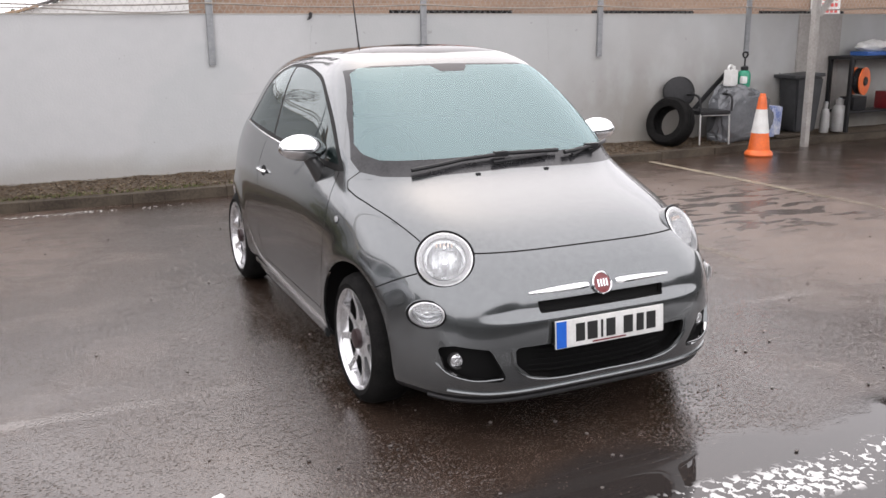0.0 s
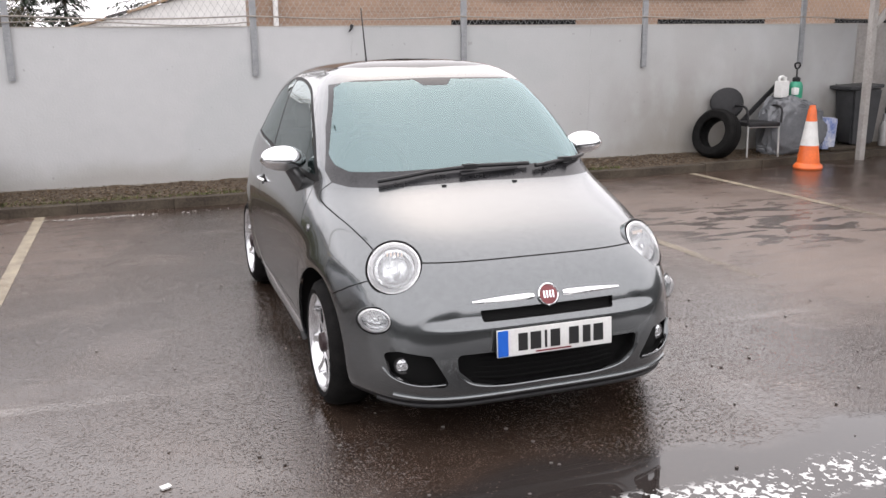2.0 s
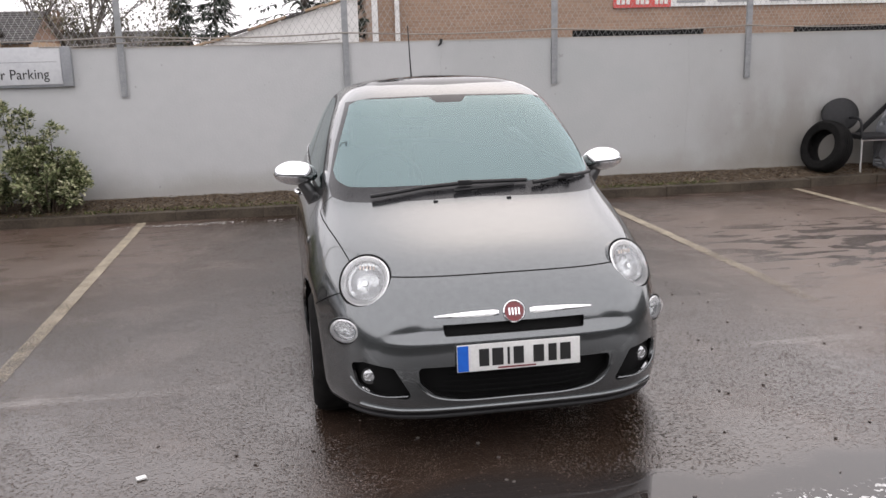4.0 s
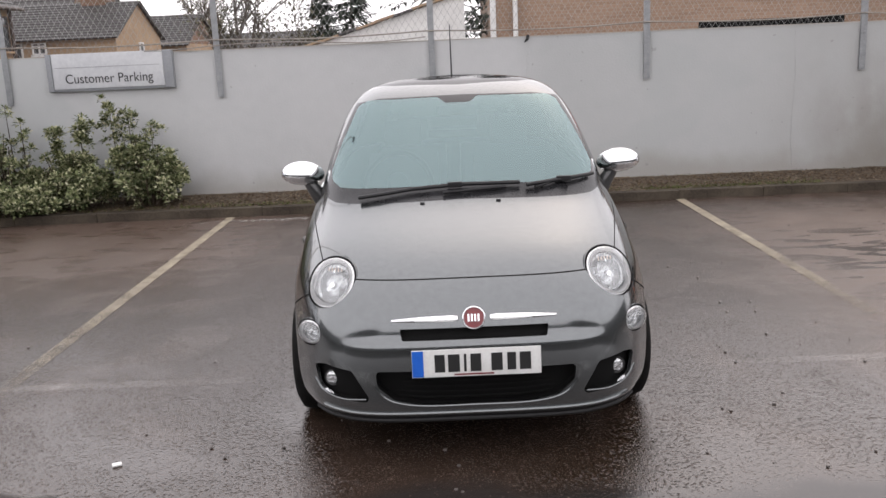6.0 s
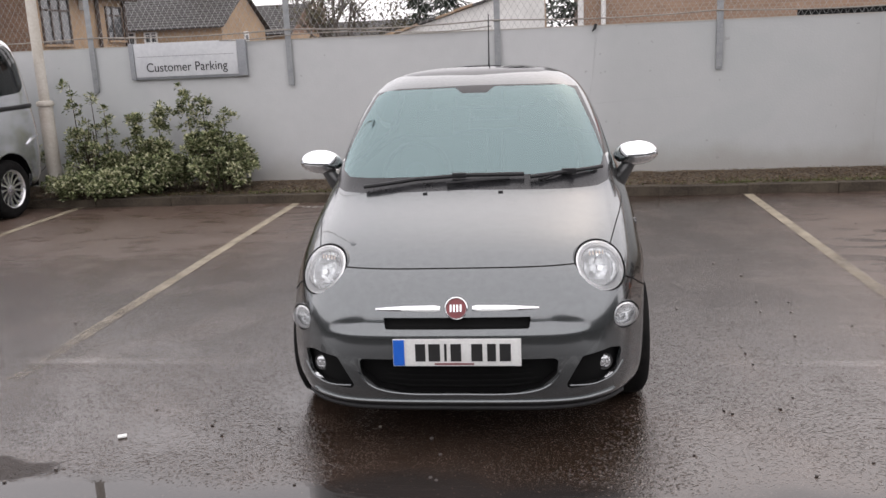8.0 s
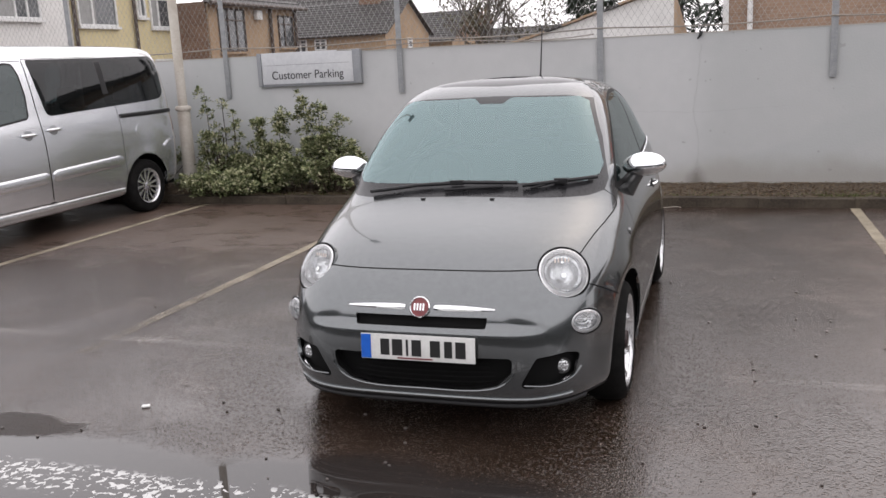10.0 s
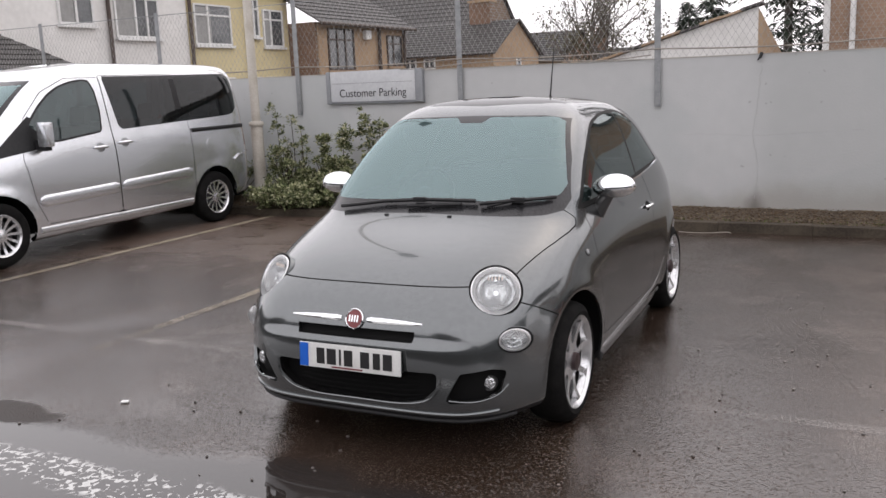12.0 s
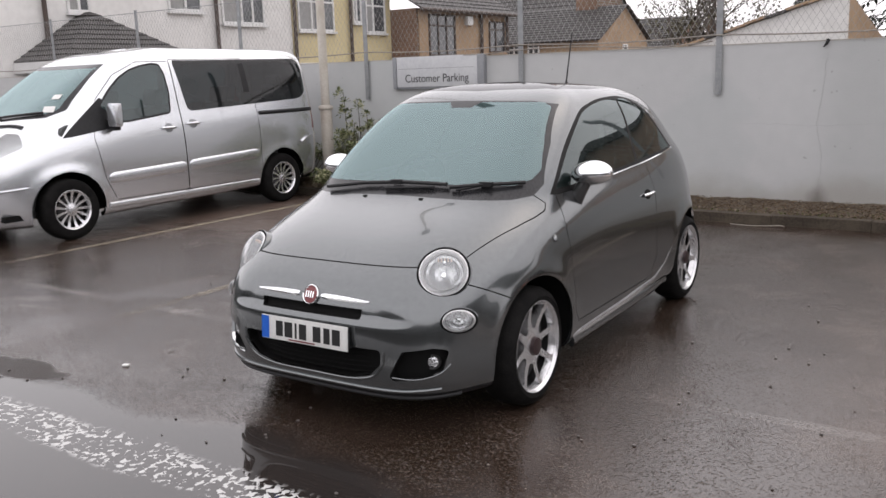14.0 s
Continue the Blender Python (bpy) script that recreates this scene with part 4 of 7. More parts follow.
part("plate_footer", box(bmesh.new(), -0.09, 0.07, -0.050, -0.044, 0.003, 0.006), M_RED, plate, smooth=False)
part("plate_holder", box(bmesh.new(), -0.25, 0.25, -0.05, 0.05, -0.045, -0.003, 0.006), M_BLACK, plate)

# mirrors: chrome cap over a dark foot
for sx in (1, -1):
    mir = new("door_mirror")
    mir.parent = car
    mir.matrix_local = Matrix.Translation((sx * 0.845, -0.555, 1.072))
    mir["label"] = "chrome-capped door mirror on a dark stalk"
    b = bmesh.new()
    bmesh.ops.create_uvsphere(b, u_segments=32, v_segments=20, radius=1.0)
    for v in b.verts:
        x, y, z = v.co
        z = z * (0.070 if z > 0 else 0.058)
        y = y * (0.095 if y < 0 else 0.035)
        v.co = (sx * (x * 0.116), y, z + 0.005 * x)
    part("mirror_cap", b, M_CHROME, mir, "polished chrome cap")
    b = bmesh.new()
    bmesh.ops.create_uvsphere(b, u_segments=24, v_segments=12, radius=1.0, matrix=Matrix.Translation((0, 0.037, 0)) @ Matrix.Diagonal((0.088, 0.006, 0.05, 1)))
    part("mirror_glass", b, M_REFLECT, mir)
    b = bmesh.new()
    tube(b, [(sx * -0.025, -0.01, -0.035), (sx * -0.06, -0.015, -0.085), (sx * -0.10, -0.01, -0.15), (sx * -0.125, 0.0, -0.20)], [0.030, 0.038, 0.046, 0.036], 12, 0.75, (0, 1, 0))
    part("mirror_stalk", b, material("dark_grey_paint", (0.03, 0.03, 0.03), 0.3, coat=0.6) if sx == 1 else bpy.data.materials["dark_grey_paint"], mir, "dark grey stalk")

# wipers
for line in ([(-0.50, 0.998), (-0.25, 1.028), (0.0, 1.040), (0.27, 1.038)], [(0.30, 1.026), (0.48, 1.042), (0.63, 1.050)]):
    run = drape(tree0, [(x, 0, z) for x, z in line], (0, 1, 0), 0.022)
    wip = part("wiper_blade", tube(bmesh.new(), run, 0.011, 8, 0.9), M_BLACK, car, "black wiper blade")
    mid = run[int(len(run) * 0.58)]
    part("wiper_clip", box(bmesh.new(), -0.035, 0.035, -0.014, 0.014, -0.012, 0.014, 0.005, Matrix.Translation(mid)), M_BLACK, wip)
for line in ([(-0.10, 1.012), (0.10, 1.022), (0.20, 1.026)], [(0.34, 1.018), (0.50, 1.052)]):
    part("wiper_arm", tube(bmesh.new(), drape(tree0, [(x, 0, z) for x, z in line], (0, 1, 0), 0.016), 0.009, 8, 0.8), M_BLACK, car)
for x in (-0.20, 0.16):
    hit, nor, _, _ = tree0.ray_cast(Vector((x, -4, 0.985)), Vector((0, 1, 0)))
    part("washer_jet", box(bmesh.new(), -0.011, 0.011, -0.008, 0.008, -0.006, 0.005, 0.003, Matrix.Translation(hit)), M_BLACK, car)

for sx in (1, -1):
    # handle over a near-black oval that paints in the shade of its shallow dish
    hit, nor, _, _ = tree0.ray_cast(Vector((sx * 3, 0.345, 0.845)), Vector((-sx, 0, 0)))
    m = facing(hit, nor)
    b = bmesh.new()
    bmesh.ops.create_uvsphere(b, u_segments=20, v_segments=10, radius=1, matrix=m @ Matrix.Diagonal((0.055, 0.030, 0.0035, 1)))
    part("handle_dish_shade", b, M_GAP, car)
    b = bmesh.new()
    pts2 = [m @ Vector((-sx * 0.068, -0.002, 0.004)), m @ Vector((-sx * 0.045, -0.001, 0.022)), m @ Vector((0, 0.0, 0.028)), m @ Vector((sx * 0.045, 0.002, 0.024)), m @ Vector((sx * 0.068, 0.003, 0.006))]
    part("door_handle", tube(b, curve_pts(pts2, 5), 0.011, 10, 0.9), M_CHROME, car, "chrome door handle")
    # side repeater
    hit, nor, _, _ = tree0.ray_cast(Vector((sx * 3, -0.925, 0.790)), Vector((-sx, 0, 0)))
    part("side_repeater", lathe(bmesh.new(), [(0.019, -0.004), (0.018, 0.004), (0.01, 0.009), (0, 0.010)], 20, facing(hit, nor)), M_LENS, car, "small clear side repeater")
    part("repeater_base", lathe(bmesh.new(), [(0.015, 0.002), (0, 0.003)], 16, facing(hit, nor)), M_REFLECT, car)
    # belt trim, bumper seam, sill skirt with a pale sweep
    line = drape(tree0, [(0, y, z) for y, z in ((-0.56, 0.992), (-0.2, 1.002), (0.4, 1.026), (1.04, 1.068))], (-sx, 0, 0), 0.003)
    part("belt_trim", tube(bmesh.new(), line, 0.007, 6), M_CHROME, car, "thin chrome waist strip")
    line = drape(tree0, [(0, y, z) for y, z in ((-1.590, 0.690), (-1.48, 0.640), (-1.375, 0.588))], (-sx, 0, 0), 0.0005)
    part("bumper_seam", tube(bmesh.new(), line, 0.0028, 6), M_GAP, car)
    line = drape(tree0, [(0, y, z) for y, z in ((-0.770, 0.238), (0.0, 0.262), (0.45, 0.295), (0.62, 0.36), (0.74, 0.45))], (-sx, 0, 0), 0.004)
    n = len(line)
    part("sill_sweep", tube(bmesh.new(), line, [0.008 + 0.011 * min(1, i / (n * 0.12)) if i < n * 0.6 else 0.019 - 0.017 * (i / n - 0.6) / 0.4 for i in range(n)], 8, 0.25, (sx, 0, 0)), M_ALLOY, car, "pale silver sill sweep")
    line = drape(tree0, [(0, y, z) for y, z in ((-0.765, 0.217), (0.0, 0.222), (0.765, 0.225))], (-sx, 0, 0), 0.004)
    part("sill_skirt", tube(bmesh.new(), line, 0.035, 10, 0.5, (sx, 0, 0)), M_BODY, car, "grey sill skirt")
# splitter, bead round the lower openings
def bead(pts_, r, mat_, name, label=""):
    for a_ in (1, -1) if pts_[0][0] > 0.3 else (1,):
        run_ = drape(tree0, [(a_ * p.x, 0, p.z) for p in curve_pts([(x, 0, z) for x, z in pts_], 8)], (0, 1, 0), r * 0.15)
        part(name, tube(bmesh.new(), run_, r, 8), mat_, car, label)


bead([(-0.64, 0.240), (-0.56, 0.234), (-0.45, 0.228), (0.0, 0.225), (0.45, 0.228), (0.56, 0.234), (0.64, 0.240)], 0.009, M_BODY, "splitter", "grey lip along the bumper foot")
bead([(-0.68, 0.198), (-0.4, 0.190), (0.4, 0.190), (0.68, 0.198)], 0.011, M_BLACK, "splitter_edge", "black edge under the bumper")
bead([(-0.425, 0.42), (-0.415, 0.35), (-0.35, 0.288), (-0.22, 0.262), (0.0, 0.260), (0.22, 0.262), (0.35, 0.288), (0.415, 0.35), (0.425, 0.42)], 0.0065, M_BODY, "grille_bead", "raised grey edge round the lower grille")
bead([(0.455, 0.295), (0.56, 0.290), (0.64, 0.312), (0.678, 0.352)], 0.005, M_BODY, "pocket_bead", "raised grey edge under the fog lamp")
# aerial
hit, nor, _, _ = tree0.ray_cast(Vector((0.0, 0.93, 3)), Vector((0, 0, -1)))
b = bmesh.new()
lathe(b, [(0.022, 0.0), (0.018, 0.012), (0.008, 0.018), (0.006, 0.03)], 16, Matrix.Translation(hit))
tube(b, [hit + Vector((0, 0, 0.02)), hit + Vector((0, 0.10, 0.36))], [0.006, 0.0035], 8)
part("aerial", b, M_BLACK, car, "thin black roof aerial")

# inside
def seat(name, x, y, z, w, back):
    st = new(name)
    st.parent = car
    st.matrix_local = pose(x, y, z)
    st["label"] = "dark cloth seat with headrest"
    part("cushion", box(bmesh.new(), -w / 2, w / 2, -0.25, 0.25, 0, 0.16, 0.05), M_TRIM, st)
    part("backrest", box(bmesh.new(), -w / 2, w / 2, -0.07, 0.07, 0, back, 0.05, pose(0, 0.24, 0.1, -18, 0, 0)), M_TRIM, st)
    part("headrest", box(bmesh.new(), -0.12, 0.12, -0.05, 0.05, back + 0.03, back + 0.2, 0.04, pose(0, 0.24, 0.1, -14, 0, 0)), M_TRIM, st)


for x in (-0.34, 0.34):
    seat("front_seat", x, 0.08, 0.40, 0.46, 0.58)
for x in (-0.3, 0.3):
    seat("rear_seat", x, 0.98, 0.45, 0.5, 0.48)
b = bmesh.new()
tube(b, [(-0.64, -0.68, 0.88), (-0.3, -0.76, 0.92), (0, -0.78, 0.92), (0.3, -0.76, 0.92), (0.64, -0.68, 0.88)], 0.15, 14, 0.55)
part("dashboard", b, M_TRIM, car, "dark dashboard")
sw = new("steering_wheel")
sw.parent = car
sw.matrix_local = pose(-0.34, -0.42, 0.98, 62, 0, 0)
b = bmesh.new()
ringpts = [Vector((0.18 * math.cos(a * math.pi / 16), 0.18 * math.sin(a * math.pi / 16), 0)) for a in range(33)]
tube(b, ringpts, 0.016, 8)
part("steering_rim", b, M_BLACK, sw)
b = bmesh.new()
lathe(b, [(0, 0.03), (0.05, 0.028), (0.065, 0.01), (0.06, -0.02)], 20)
for a in (0, 180, 270):
    box(b, 0.04, 0.175, -0.02, 0.02, -0.006, 0.008, 0, pose(0, 0, 0, 0, 0, a))
part("steering_hub", b, M_TRIM, sw)
b = bmesh.new()
box(b, -0.11, 0.11, -0.015, 0.015, -0.03, 0.03, 0.012, pose(0, -0.42, 1.37, 10, 0, 0))
part("inner_mirror", b, M_BLACK, car)

# ---------------------------------------------------------------- silver van
VAN = pose(-4.60, 7.04, 0, 0, 0, -2.0)
van = thing("passenger_van", "silver passenger van with dark rear side windows", "van", VAN)
VAN_LEVELS = [
    (0.17, 0.22, 0.28, -2.28, 2.20, 0.82, 4.0, 8.0),
    (0.18, 0.235, 0.30, -2.42, 2.33, 0.91, 4.2, 9.0),
    (0.42, 0.44, 0.45, -2.46, 2.36, 0.935, 4.4, 9.0),
    (0.70, 0.75, 0.75, -2.45, 2.37, 0.945, 4.4, 9.0),
    (0.90, 0.98, 0.98, -2.40, 2.36, 0.94, 4.2, 9.0),
    (1.03, 1.13, 1.13, -2.28, 2.35, 0.925, 4.0, 9.0),
    (1.13, 1.23, 1.23, -2.06, 2.34, 0.908, 4.0, 9.0),
    (1.26, 1.32, 1.32, -1.78, 2.33, 0.893, 4.4, 10.0),
    (1.46, 1.50, 1.50, -1.48, 2.31, 0.868, 5.2, 10.0),
    (1.70, 1.72, 1.72, -1.10, 2.28, 0.836, 5.8, 10.0),
    (1.86, 1.88, 1.89, -0.84, 2.25, 0.800, 5.8, 9.0),
    (1.96, 1.985, 1.985, -0.60, 2.18, 0.725, 5.0, 8.0),
    (2.005, 2.03, 2.02, -0.3, 1.95, 0.50, 4.0, 5.0),
    (2.01, 2.04, 2.03, -0.1, 1.1, 0.12, 2.0, 2.0),
]
vp = loft(VAN_LEVELS, 200, 9)
VWY, VWZ, VWR = 1.53, 0.325, 0.325
for wy in (-VWY, VWY):
    d = np.hypot(vp[..., 1] - wy, vp[..., 2] - VWZ)
    vp[..., 0] += np.sign(vp[..., 0]) * 0.018 * np.exp(-((d - 0.40) / 0.06) ** 2) * (np.abs(vp[..., 0]) > 0.6)
vs = Shell(vp)
vside = lambda c: np.abs(c[:, 0]) > 0.60
van_screen = [(-0.66, 1.84), (0.66, 1.84), (0.735, 1.58), (0.775, 1.36), (0.70, 1.29), (0, 1.25), (-0.70, 1.29), (-0.775, 1.36), (-0.735, 1.58)]
on_van_screen = lambda c: (c[:, 1] < -1.62 + (c[:, 2] - 1.25) * 1.55 + 0.30) & (c[:, 2] > 1.15)
vs.cut(lambda c: sd_poly(c[:, 0], c[:, 2], van_screen), on_van_screen, 1)
vs.cut(lambda c: sd_poly(c[:, 0], c[:, 2], van_screen) + 0.045, on_van_screen, 2, (1,))
door_win = [(-0.99, 1.385), (-0.86, 1.53), (-0.72, 1.650), (-0.58, 1.725), (-0.44, 1.765), (-0.30, 1.785), (-0.235, 1.780), (-0.205, 1.70), (-0.185, 1.5), (-0.205, 1.315), (-0.76, 1.25)]
tri = [(-1.50, 1.08), (-1.02, 1.47), (-0.78, 1.21), (-0.86, 1.17)]
mid_win = [(0.035, 1.825), (1.98, 1.835), (2.055, 1.79), (2.075, 1.68), (2.07, 1.47), (2.02, 1.415), (1.90, 1.395), (0.13, 1.32)]
vs.cut(lambda c: sd_poly(c[:, 1], c[:, 2], tri, 0.012), vside, 3)
vs.cut(lambda c: sd_poly(c[:, 1], c[:, 2], door_win, 0.058), vside, 4, (0, 3))
vs.cut(lambda c: sd_poly(c[:, 1], c[:, 2], door_win, 0.036), vside, 5, (4,))
vs.cut(lambda c: sd_poly(c[:, 1], c[:, 2], mid_win, 0.045), vside, 6)
vs.cut(lambda c: sd_poly(c[:, 1], c[:, 2], [(1.02, 1.0), (1.045, 1.0), (1.045, 2.0), (1.02, 2.0)]), vside, 7, (6,))
for wy in (-VWY, VWY):
    vs.cut(lambda c: np.hypot(c[:, 1] - wy, c[:, 2] - VWZ) - 0.40, vside, 8)
fd = [(-1.18, 1.05), (-1.10, 0.60), (-0.98, 0.36), (0.0, 0.36), (-0.02, 1.10), (-0.06, 1.86), (-0.5, 1.86), (-0.82, 1.72), (-1.08, 1.46)]
sd = [(0.0, 0.36), (1.16, 0.36), (1.17, 0.75), (1.17, 1.20), (1.10, 1.89), (-0.06, 1.88), (-0.02, 1.10)]
for k, poly in ((9, fd), (10, sd)):
    vs.cut(lambda c: sd_poly(c[:, 1], c[:, 2], poly), vside, 20, (0,))
    vs.cut(lambda c: sd_poly(c[:, 1], c[:, 2], poly) + 0.007, vside, k, (20,))
hl = [(-2.42, 0.90), (-2.16, 0.93), (-1.93, 1.02), (-1.90, 1.13), (-2.05, 1.15), (-2.42, 1.03)]
vs.cut(lambda c: sd_poly(c[:, 1], c[:, 2], hl, 0.015), lambda c: (np.abs(c[:, 0]) > 0.55) & (c[:, 1] < -1.5), 11)
vs.cut(lambda c: sd_poly(c[:, 1], c[:, 2], [(2.20, 0.95), (2.50, 0.95), (2.50, 1.55), (2.28, 1.55)], 0.01), lambda c: (np.abs(c[:, 0]) > 0.70) & (c[:, 1] > 1.9), 12)
vbody = vs.panel(0, "body", M_SILVER, van, "silver metallic painted body", thick=0.04)
vs.panel(1, "windscreen_border", M_BORDER, van)
vs.panel(2, "windscreen", M_SCREEN, van, "tinted windscreen").visible_shadow = False
for sx in (1, -1):
    vs.panel(3, "mirror_triangle", M_BLACK, van, "black triangular panel", half=sx)
    vs.panel(4, "window_seal", M_BLACK, van, half=sx)
    vs.panel(5, "door_window", M_SIDEGLASS, van, "tinted door glass", half=sx).visible_shadow = False
    vs.panel(6, "side_window", M_PRIVACY, van, "dark privacy glass", half=sx).visible_shadow = False
    vs.panel(7, "window_divider", M_BLACK, van, half=sx)
    vs.panel(9, "front_door", M_SILVER, van, half=sx, thick=0.012)
    vs.panel(10, "sliding_door", M_SILVER, van, half=sx, thick=0.012)
    vs.panel(20, "door_gap", M_GAP, van, half=sx)
    vs.panel(11, "headlight_bowl", M_REFLECT, van, "silvered headlight", half=sx, shift=(0, 0.02, 0))
    vs.panel(11, "headlight_lens", M_LENS, van, "clear swept headlight lens", half=sx).visible_shadow = False
    vs.panel(12, "tail_light", M_RED, van, "tall red tail light", half=sx)
vt = vs.tree()
for sx in (1, -1):
    for y, z in ((-0.22, 1.10), (0.13, 1.13)):
        hit, nor, _, _ = vt.ray_cast(Vector((sx * 3, y, z)), Vector((-sx, 0, 0)))
        m = facing(hit, nor)
        b = bmesh.new()
        bmesh.ops.create_uvsphere(b, u_segments=20, v_segments=10, radius=1, matrix=m @ Matrix.Diagonal((0.062, 0.052, 0.004, 1)))
        # darker grey oval painted in as the shaded dish behind the handle
        part("handle_dish_shade", b, M_STEEL, van)
        pts2 = [m @ Vector((u, 0.0, w)) for u, w in ((-0.095, 0.004), (-0.06, 0.026), (0.0, 0.032), (0.06, 0.026), (0.095, 0.004))]
        part("door_handle", tube(bmesh.new(), curve_pts(pts2, 4), 0.014, 10, 1.2), M_SILVER, van, "silver door handle")
    for (y0, z0), (y1, z1) in (((-1.06, 0.605), (-0.03, 0.64)), ((0.02, 0.645), (1.12, 0.69))):
        run = drape(vt, [(0, y0, z0), (0, y1, z1)], (-sx, 0, 0), 0.008, step=0.05)
        n = len(run)
        part("side_moulding", tube(bmesh.new(), run, [0.060 if 0 < i < n - 1 else 0.034 for i in range(n)], 12, 0.20, (sx, 0, 0)), M_SILVER, van, "silver side rubbing strip")
    run = drape(vt, [(0, 1.19, 1.195), (0, 2.22, 1.20)], (-sx, 0, 0), 0.004, step=0.05)
    part("slide_rail", tube(bmesh.new(), run, 0.026, 8, 0.4, (sx, 0, 0)), M_BLACK, van, "black sliding door rail")
    run = drape(vt, [(0, -1.08, 0.310), (0, 1.10, 0.335)], (-sx, 0, 0), 0.004, step=0.05)
    part("sill", tube(bmesh.new(), run, 0.03, 8, 0.6, (sx, 0, 0)), M_SILVER, van, "silver sill")
    run = drape(vt, [(0, -2.32, 0.575), (0, -1.95, 0.60)], (-sx, 0, 0), 0.004, step=0.04)
    part("bumper_ridge", tube(bmesh.new(), run, 0.012, 6), M_SILVER, van)
    run = drape(vt, [(0, 1.90, 0.775), (0, 2.02, 0.835), (0, 2.34, 0.865)], (-sx, 0, 0), 0.004, step=0.04)
    part("rear_bumper_ridge", tube(bmesh.new(), run, 0.016, 6), M_SILVER, van)
    hit, nor, _, _ = vt.ray_cast(Vector((sx * 3, 1.50, 1.0)), Vector((-sx, 0, 0)))
    part("filler_flap", lathe(bmesh.new(), [(0.088, -0.002), (0.085, 0.003), (0, 0.004)], 32, facing(hit, nor)), M_SILVER, van, "round filler flap")
    mir = new("door_mirror")
    mir.parent = van
    mir.matrix_local = Matrix.Translation((sx * 1.03, -0.98, 1.29))
    part("mirror_shell", box(bmesh.new(), -0.075, 0.075, -0.05, 0.05, -0.13, 0.13, 0.035), M_SILVER, mir, "tall silver mirror shell")
    part("mirror_foot", box(bmesh.new(), -0.14 if sx > 0 else -0.02, 0.02 if sx > 0 else 0.14, -0.03, 0.05, -0.17, -0.05, 0.02), M_BLACK, mir, "black mirror foot")
    for wy in (-VWY, VWY):
        wheel("wheel", van, Matrix.Translation((sx * 0.835, wy, VWZ)), pose(0, 0, 0, 0, 90 * sx, 0) @ pose(0, 0, 0, 0, 0, 8 + (14 if wy > 0 else 0)), VWR, 0.213, 13, 0.21,
              (0.062, 0.190, 0.0105, 0.0150), "thirteen-spoke silver alloy wheel with black tyre", M_ALLOY)
        b = bmesh.new()
        n = 24
        vv = [[b.verts.new((sx * xx, wy + 0.405 * math.cos(a * math.pi / n - 0.1 * (1 - 2 * a / n)), VWZ + 0.405 * math.sin(a * math.pi / n - 0.1 * (1 - 2 * a / n)))) for xx in (0.5, 0.90)] for a in range(n + 1)]
        for a, c in zip(vv, vv[1:]):
            b.faces.new((a[0], a[1], c[1], c[0]))
        b.faces.new([v[0] for v in vv])
        part("arch_liner", b, M_GAP, van)
part("floor_pan", box(bmesh.new(), -0.80, 0.80, -2.2, 2.2, 0.27, 0.33), M_GAP, van)
for y, nm in ((-0.45, "front_seat"), (0.55, "middle_seat"), (1.45, "rear_seat")):
    for x in (-0.45, 0.45):
        st = new(nm)
        st.parent = van
        st.matrix_local = pose(x, y, 0.62)
        part("cushion", box(bmesh.new(), -0.25, 0.25, -0.25, 0.25, 0, 0.16, 0.05), M_TRIM, st)
        part("backrest", box(bmesh.new(), -0.24, 0.24, -0.07, 0.07, 0, 0.62, 0.05, pose(0, 0.24, 0.1, -14, 0, 0)), M_TRIM, st)
        part("headrest", box(bmesh.new(), -0.13, 0.13, -0.05, 0.05, 0.64, 0.84, 0.04, pose(0, 0.24, 0.1, -12, 0, 0)), M_TRIM, st)
part("dashboard", tube(bmesh.new(), [(-0.8, -1.35, 1.12), (-0.4, -1.5, 1.16), (0.4, -1.5, 1.16), (0.8, -1.35, 1.12)], 0.2, 12, 0.5), M_TRIM, van)
for line in ([(-0.70, 1.29), (-0.3, 1.30), (0.05, 1.30)], [(0.10, 1.285), (0.40, 1.31), (0.66, 1.33)]):
    part("wiper_blade", tube(bmesh.new(), drape(vt, [(x, 0, z) for x, z in line], (0, 1, 0), 0.02), 0.013, 8), M_BLACK, van)
for x, z, w, h in ((0.60, 1.50, 0.10, 0.08), (0.66, 1.375, 0.12, 0.09)):
    hit, nor, _, _ = vt.ray_cast(Vector((x, -5, z)), Vector((0, 1, 0)))
    part("windscreen_sticker", box(bmesh.new(), -w / 2, w / 2, -h / 2, h / 2, 0.001, 0.004, 0, facing(hit, nor)), M_WHITE, van, "pale paper sticker on the glass", smooth=False)
part("bonnet_vent", tube(bmesh.new(), drape(vt, [(0.25, -1.88, 0), (0.62, -1.80, 0)], (0, 0, -1), 0.004, step=0.05), 0.03, 8, 0.3), M_BLACK, van, "black bonnet vent")

# ---------------------------------------------------------------- kerb, fence and sign
KSTONE = bmesh.new()
box(KSTONE, -0.4585, 0.4585, -0.06, 0.06, -0.05, 0.098, 0.006)
kerb_mesh = bpy.data.meshes.new("kerb_stone")
KSTONE.to_mesh(kerb_mesh)
KSTONE.free()
kerb_mesh.materials.append(M_KERB)
kerb = thing("kerb", "low mossy concrete kerb edging the planting strip", "kerb", kind="structure")
x = -15.4
